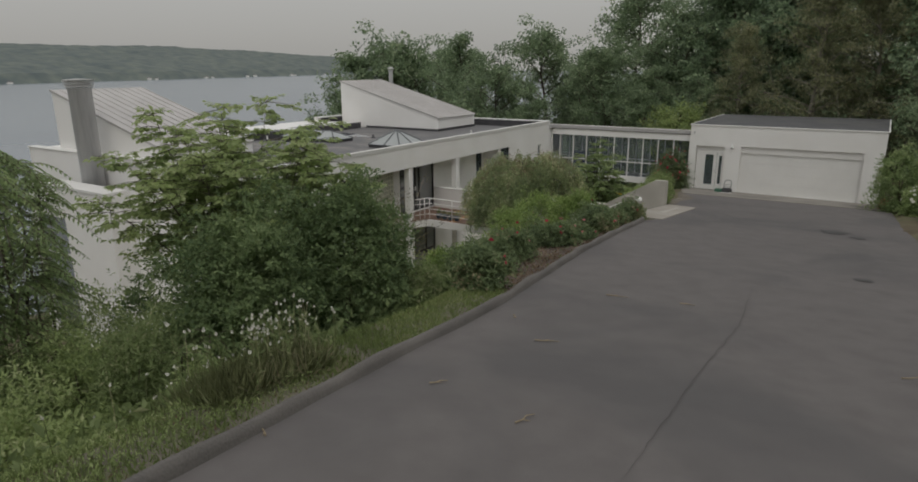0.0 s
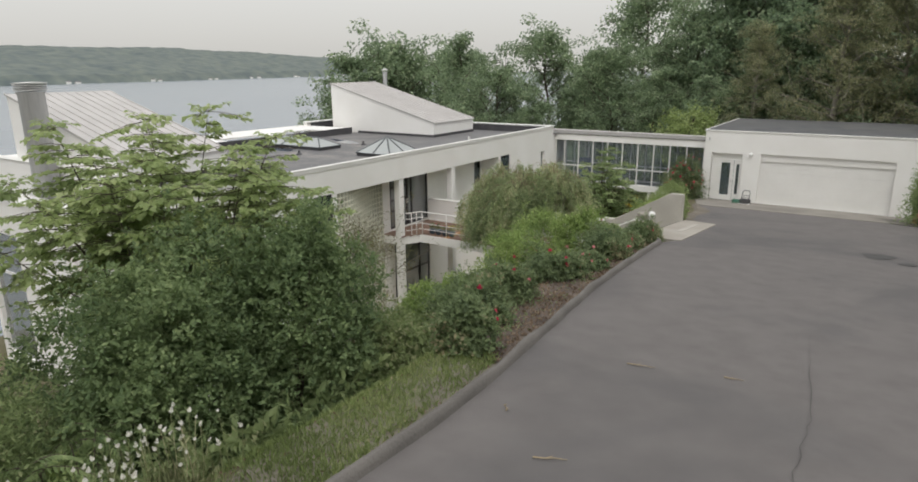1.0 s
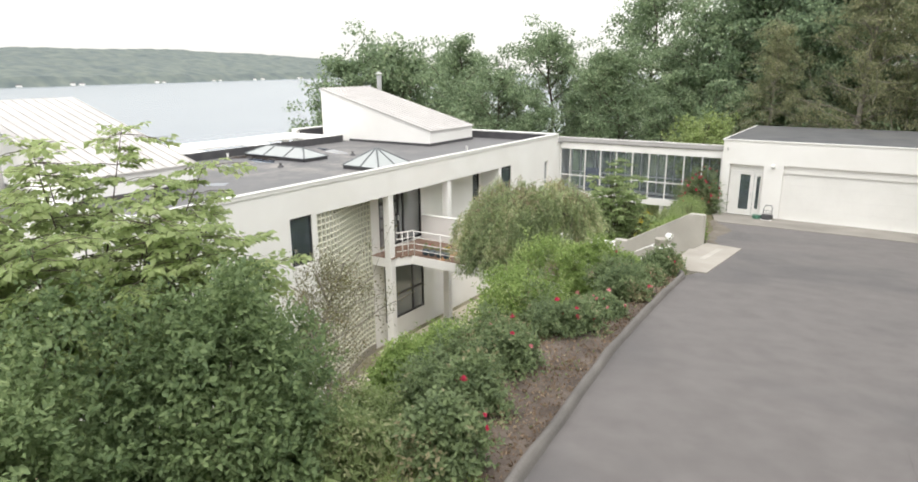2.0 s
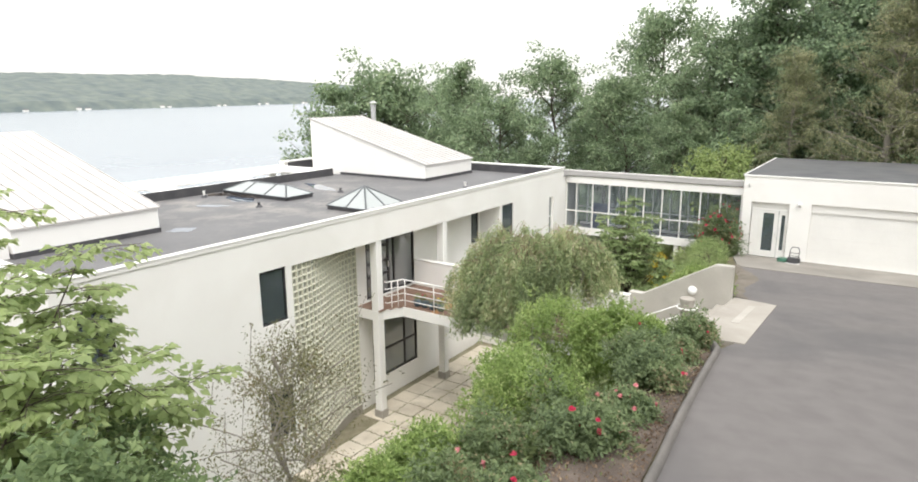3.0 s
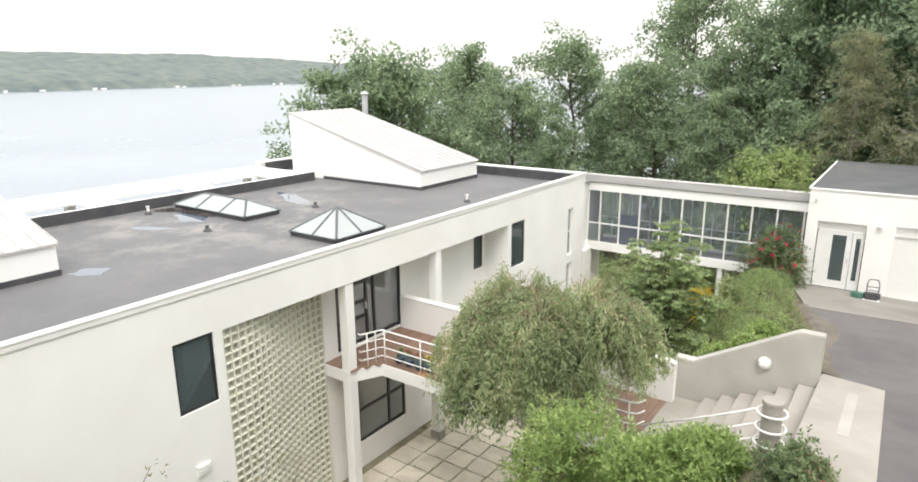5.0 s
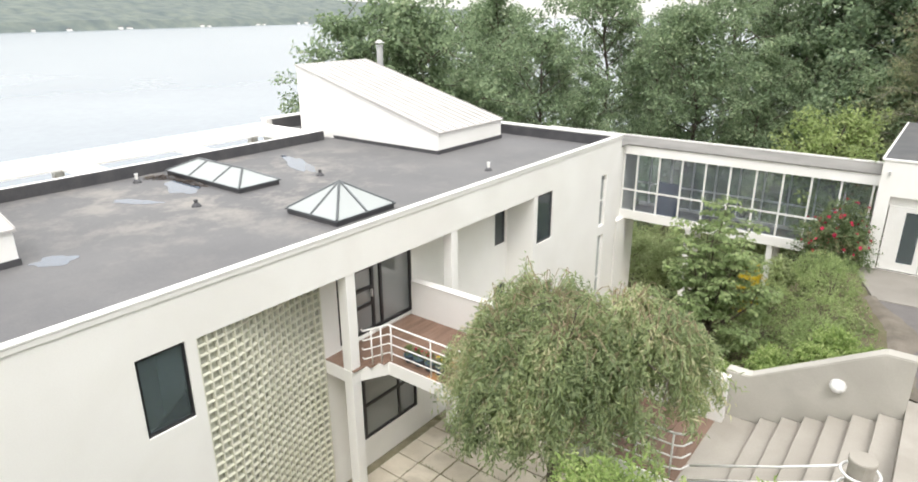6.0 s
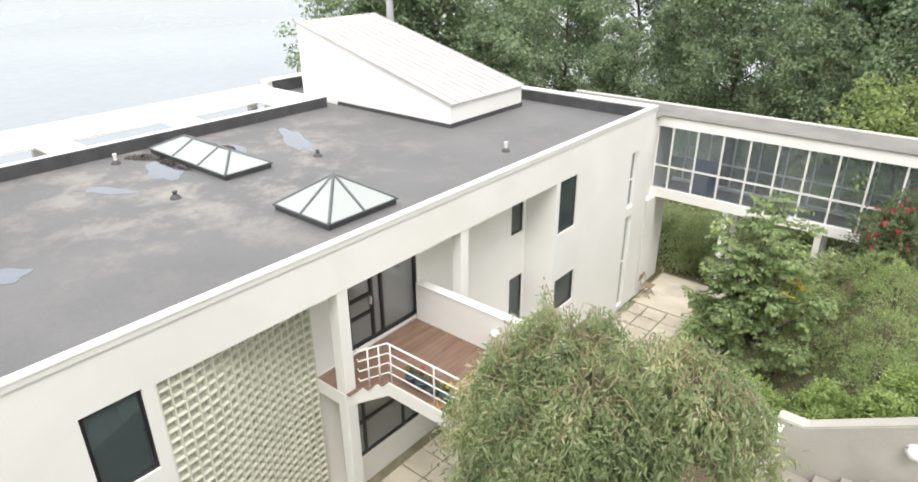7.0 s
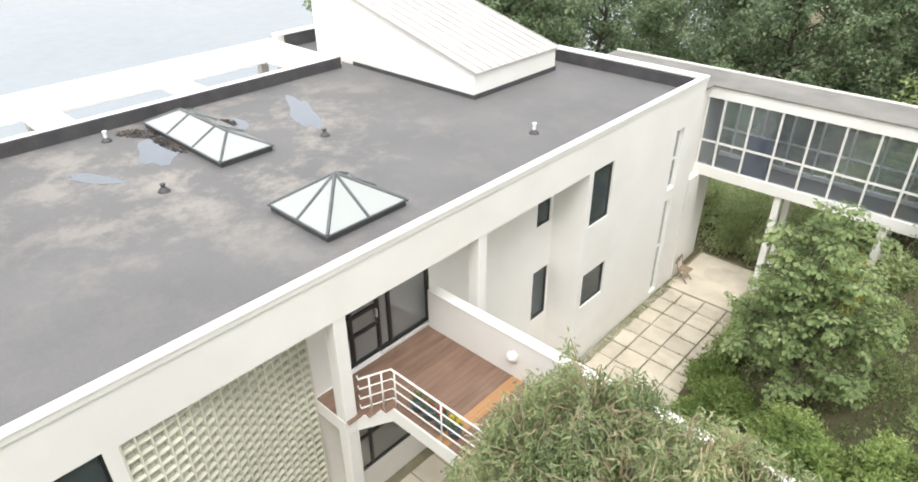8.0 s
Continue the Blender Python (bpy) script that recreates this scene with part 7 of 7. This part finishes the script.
# ---- on the bridge: a row of blue pots ----
YELLOW_BLOOM = bloom("flower", YELLOW_PETAL, 0.07)
for k, (x, petals) in enumerate([(-16.25, None), (-15.95, RED_PETAL), (-15.62, RED_PETAL), (-15.3, YELLOW_PETAL)]):
    y = 23.12
    pot = thing("flower_pot", (x, y, DECK), "blue glazed pot with " + ("green leaves" if petals is None else "yellow flowers" if petals is YELLOW_PETAL else "red flowers") + " on the timber deck", "flower pot", "pots on the bridge")
    part("bowl", lathe(bmesh.new(), (x, y, DECK), [(0.09, 0.0), (0.12, 0.06), (0.135, 0.17), (0.145, 0.18), (0.145, 0.20), (0.12, 0.20)], 18), BLUE_POT, pot, "", True)
    part("soil", lathe(bmesh.new(), (x, y, DECK + 0.17), [(0.12, 0.0), (0.12, 0.012), (0.0001, 0.018)], 14), MULCH, pot)
    rg = np.random.default_rng(300 + k)
    u = ball(rg, 160) * 0.13 * rg.random((160, 1)) ** 0.4
    leaf_object("foliage", np.array([x, y, DECK + 0.29]) + u, u + np.array([0, 0, 0.08]), np.tile([0, 0, 1.0], (160, 1)) + u * 4, 0.06, 0.03, WEED, pot)
    for q in range(5 if petals else 0):
        f = new("flower", {id(RED_PETAL): RED_BLOOM}.get(id(petals), YELLOW_BLOOM))
        f.parent = pot
        f.matrix_parent_inverse = Matrix.Translation(-pot.location)
        f.matrix_basis = Matrix.Translation((x + rg.normal() * 0.06, y + rg.normal() * 0.06, DECK + 0.39 + rg.normal() * 0.02)) @ Matrix.Scale(0.8, 4)

# ---- on the patio: a wooden folding chair ----
chair = thing("garden_chair", (-16.62, 36.25, PATIO), "weathered wooden folding chair on the patio slab", "chair")
cx, cy, cz = -16.62, 36.25, PATIO + 0.012
part("seat", box(cx - 0.21, cx + 0.21, cy - 0.2, cy + 0.2, cz + 0.43, cz + 0.455, 0.008), CHAIR_WOOD, chair)
for dy in (-0.19, 0.19):
    part("leg", tube(bmesh.new(), [(cx + 0.22, cy + dy, cz), (cx - 0.20, cy + dy, cz + 0.48), (cx - 0.27, cy + dy, cz + 0.86)], 0.016, 6), CHAIR_WOOD, chair)
    part("leg", tube(bmesh.new(), [(cx - 0.22, cy + dy * 0.85, cz), (cx + 0.2, cy + dy * 0.85, cz + 0.44)], 0.016, 6), CHAIR_WOOD, chair)
for f in (0.62, 0.72, 0.82):
    part("back_slat", box(cx - 0.27 - (f - 0.86) * -0.18, cx - 0.25 - (f - 0.86) * -0.18, cy - 0.19, cy + 0.19, cz + f - 0.03, cz + f + 0.03, 0.005), CHAIR_WOOD, chair)
part("crossbar", tube(bmesh.new(), [(cx + 0.1, cy - 0.18, cz + 0.14), (cx + 0.1, cy + 0.18, cz + 0.14)], 0.012, 6), CHAIR_WOOD, chair)

# ---- twigs and scraps on the drive ----
for k, (x, y, a, ln) in enumerate([(-2.46, 4.66, 80, 0.28), (-3.38, 6.9, 30, 0.30), (-3.52, 9.85, 15, 0.34), (-3.6, 4.9, 60, 0.2), (-2.4, 10.2, 10, 0.22), (-4.05, 7.6, 120, 0.16), (0.58, 8.6, 40, 0.3), (-4.0, 3.1, 150, 0.22)]):
    tw = bmesh.new()
    c, s = math.cos(radians(a)), math.sin(radians(a))
    pts = [(x + c * ln * f + 0.02 * math.sin(f * 7), y + s * ln * f, drive_z(y + s * ln * f) + 0.022) for f in (0, 0.35, 0.7, 1.0)]
    tube(tw, pts, 0.009, 5, 0.004)
    q = pts[1]
    tube(tw, [q, (q[0] + ln * 0.25 * s, q[1] + ln * 0.25 * c, drive_z(q[1]) + 0.022)], 0.006, 5, 0.003)
    tagged(part("twig", tw, TWIG), "dry twig lying on the asphalt driveway", "twig", "twigs on the driveway")

# ---- small houses along the far shore ----
r = random.Random(77)
HOUSE_PALE = material("far_house_paint", (0.70, 0.69, 0.66), (0.80, 0.79, 0.76), 0.05, 1, 0.8, 0.0)
HOUSE_ROOF = material("far_house_roof", (0.16, 0.15, 0.15), (0.24, 0.22, 0.21), 0.05, 1, 0.8, 0.0)
for k in range(19):
    y = 500 + k * 140 + r.uniform(-90, 90)
    shore = -1960 - 0.28 * (y - 1000) + 40 * noise.noise(Vector((y * 0.004, 0, 3)))
    x, w, d, h = shore + 3, r.uniform(7, 15), 8, r.uniform(4, 7)
    cottage = thing("lakeside_cottage", (x, y, -30), "small pale cottage on the far lake shore", "house", "cottages on the far shore")
    part("wall", box(x - d, x, y - w / 2, y + w / 2, -31, -30 + h), HOUSE_PALE, cottage)
    rb = bmesh.new()
    v = [rb.verts.new(p) for p in ((x - d, y - w / 2, -30 + h), (x, y - w / 2, -30 + h), (x - d / 2, y - w / 2, -27.5 + h), (x - d, y + w / 2, -30 + h), (x, y + w / 2, -30 + h), (x - d / 2, y + w / 2, -27.5 + h))]
    for q in ((0, 1, 2), (5, 4, 3), (0, 2, 5, 3), (1, 4, 5, 2), (0, 3, 4, 1)):
        rb.faces.new([v[i] for i in q])
    part("roof", rb, HOUSE_ROOF, cottage)
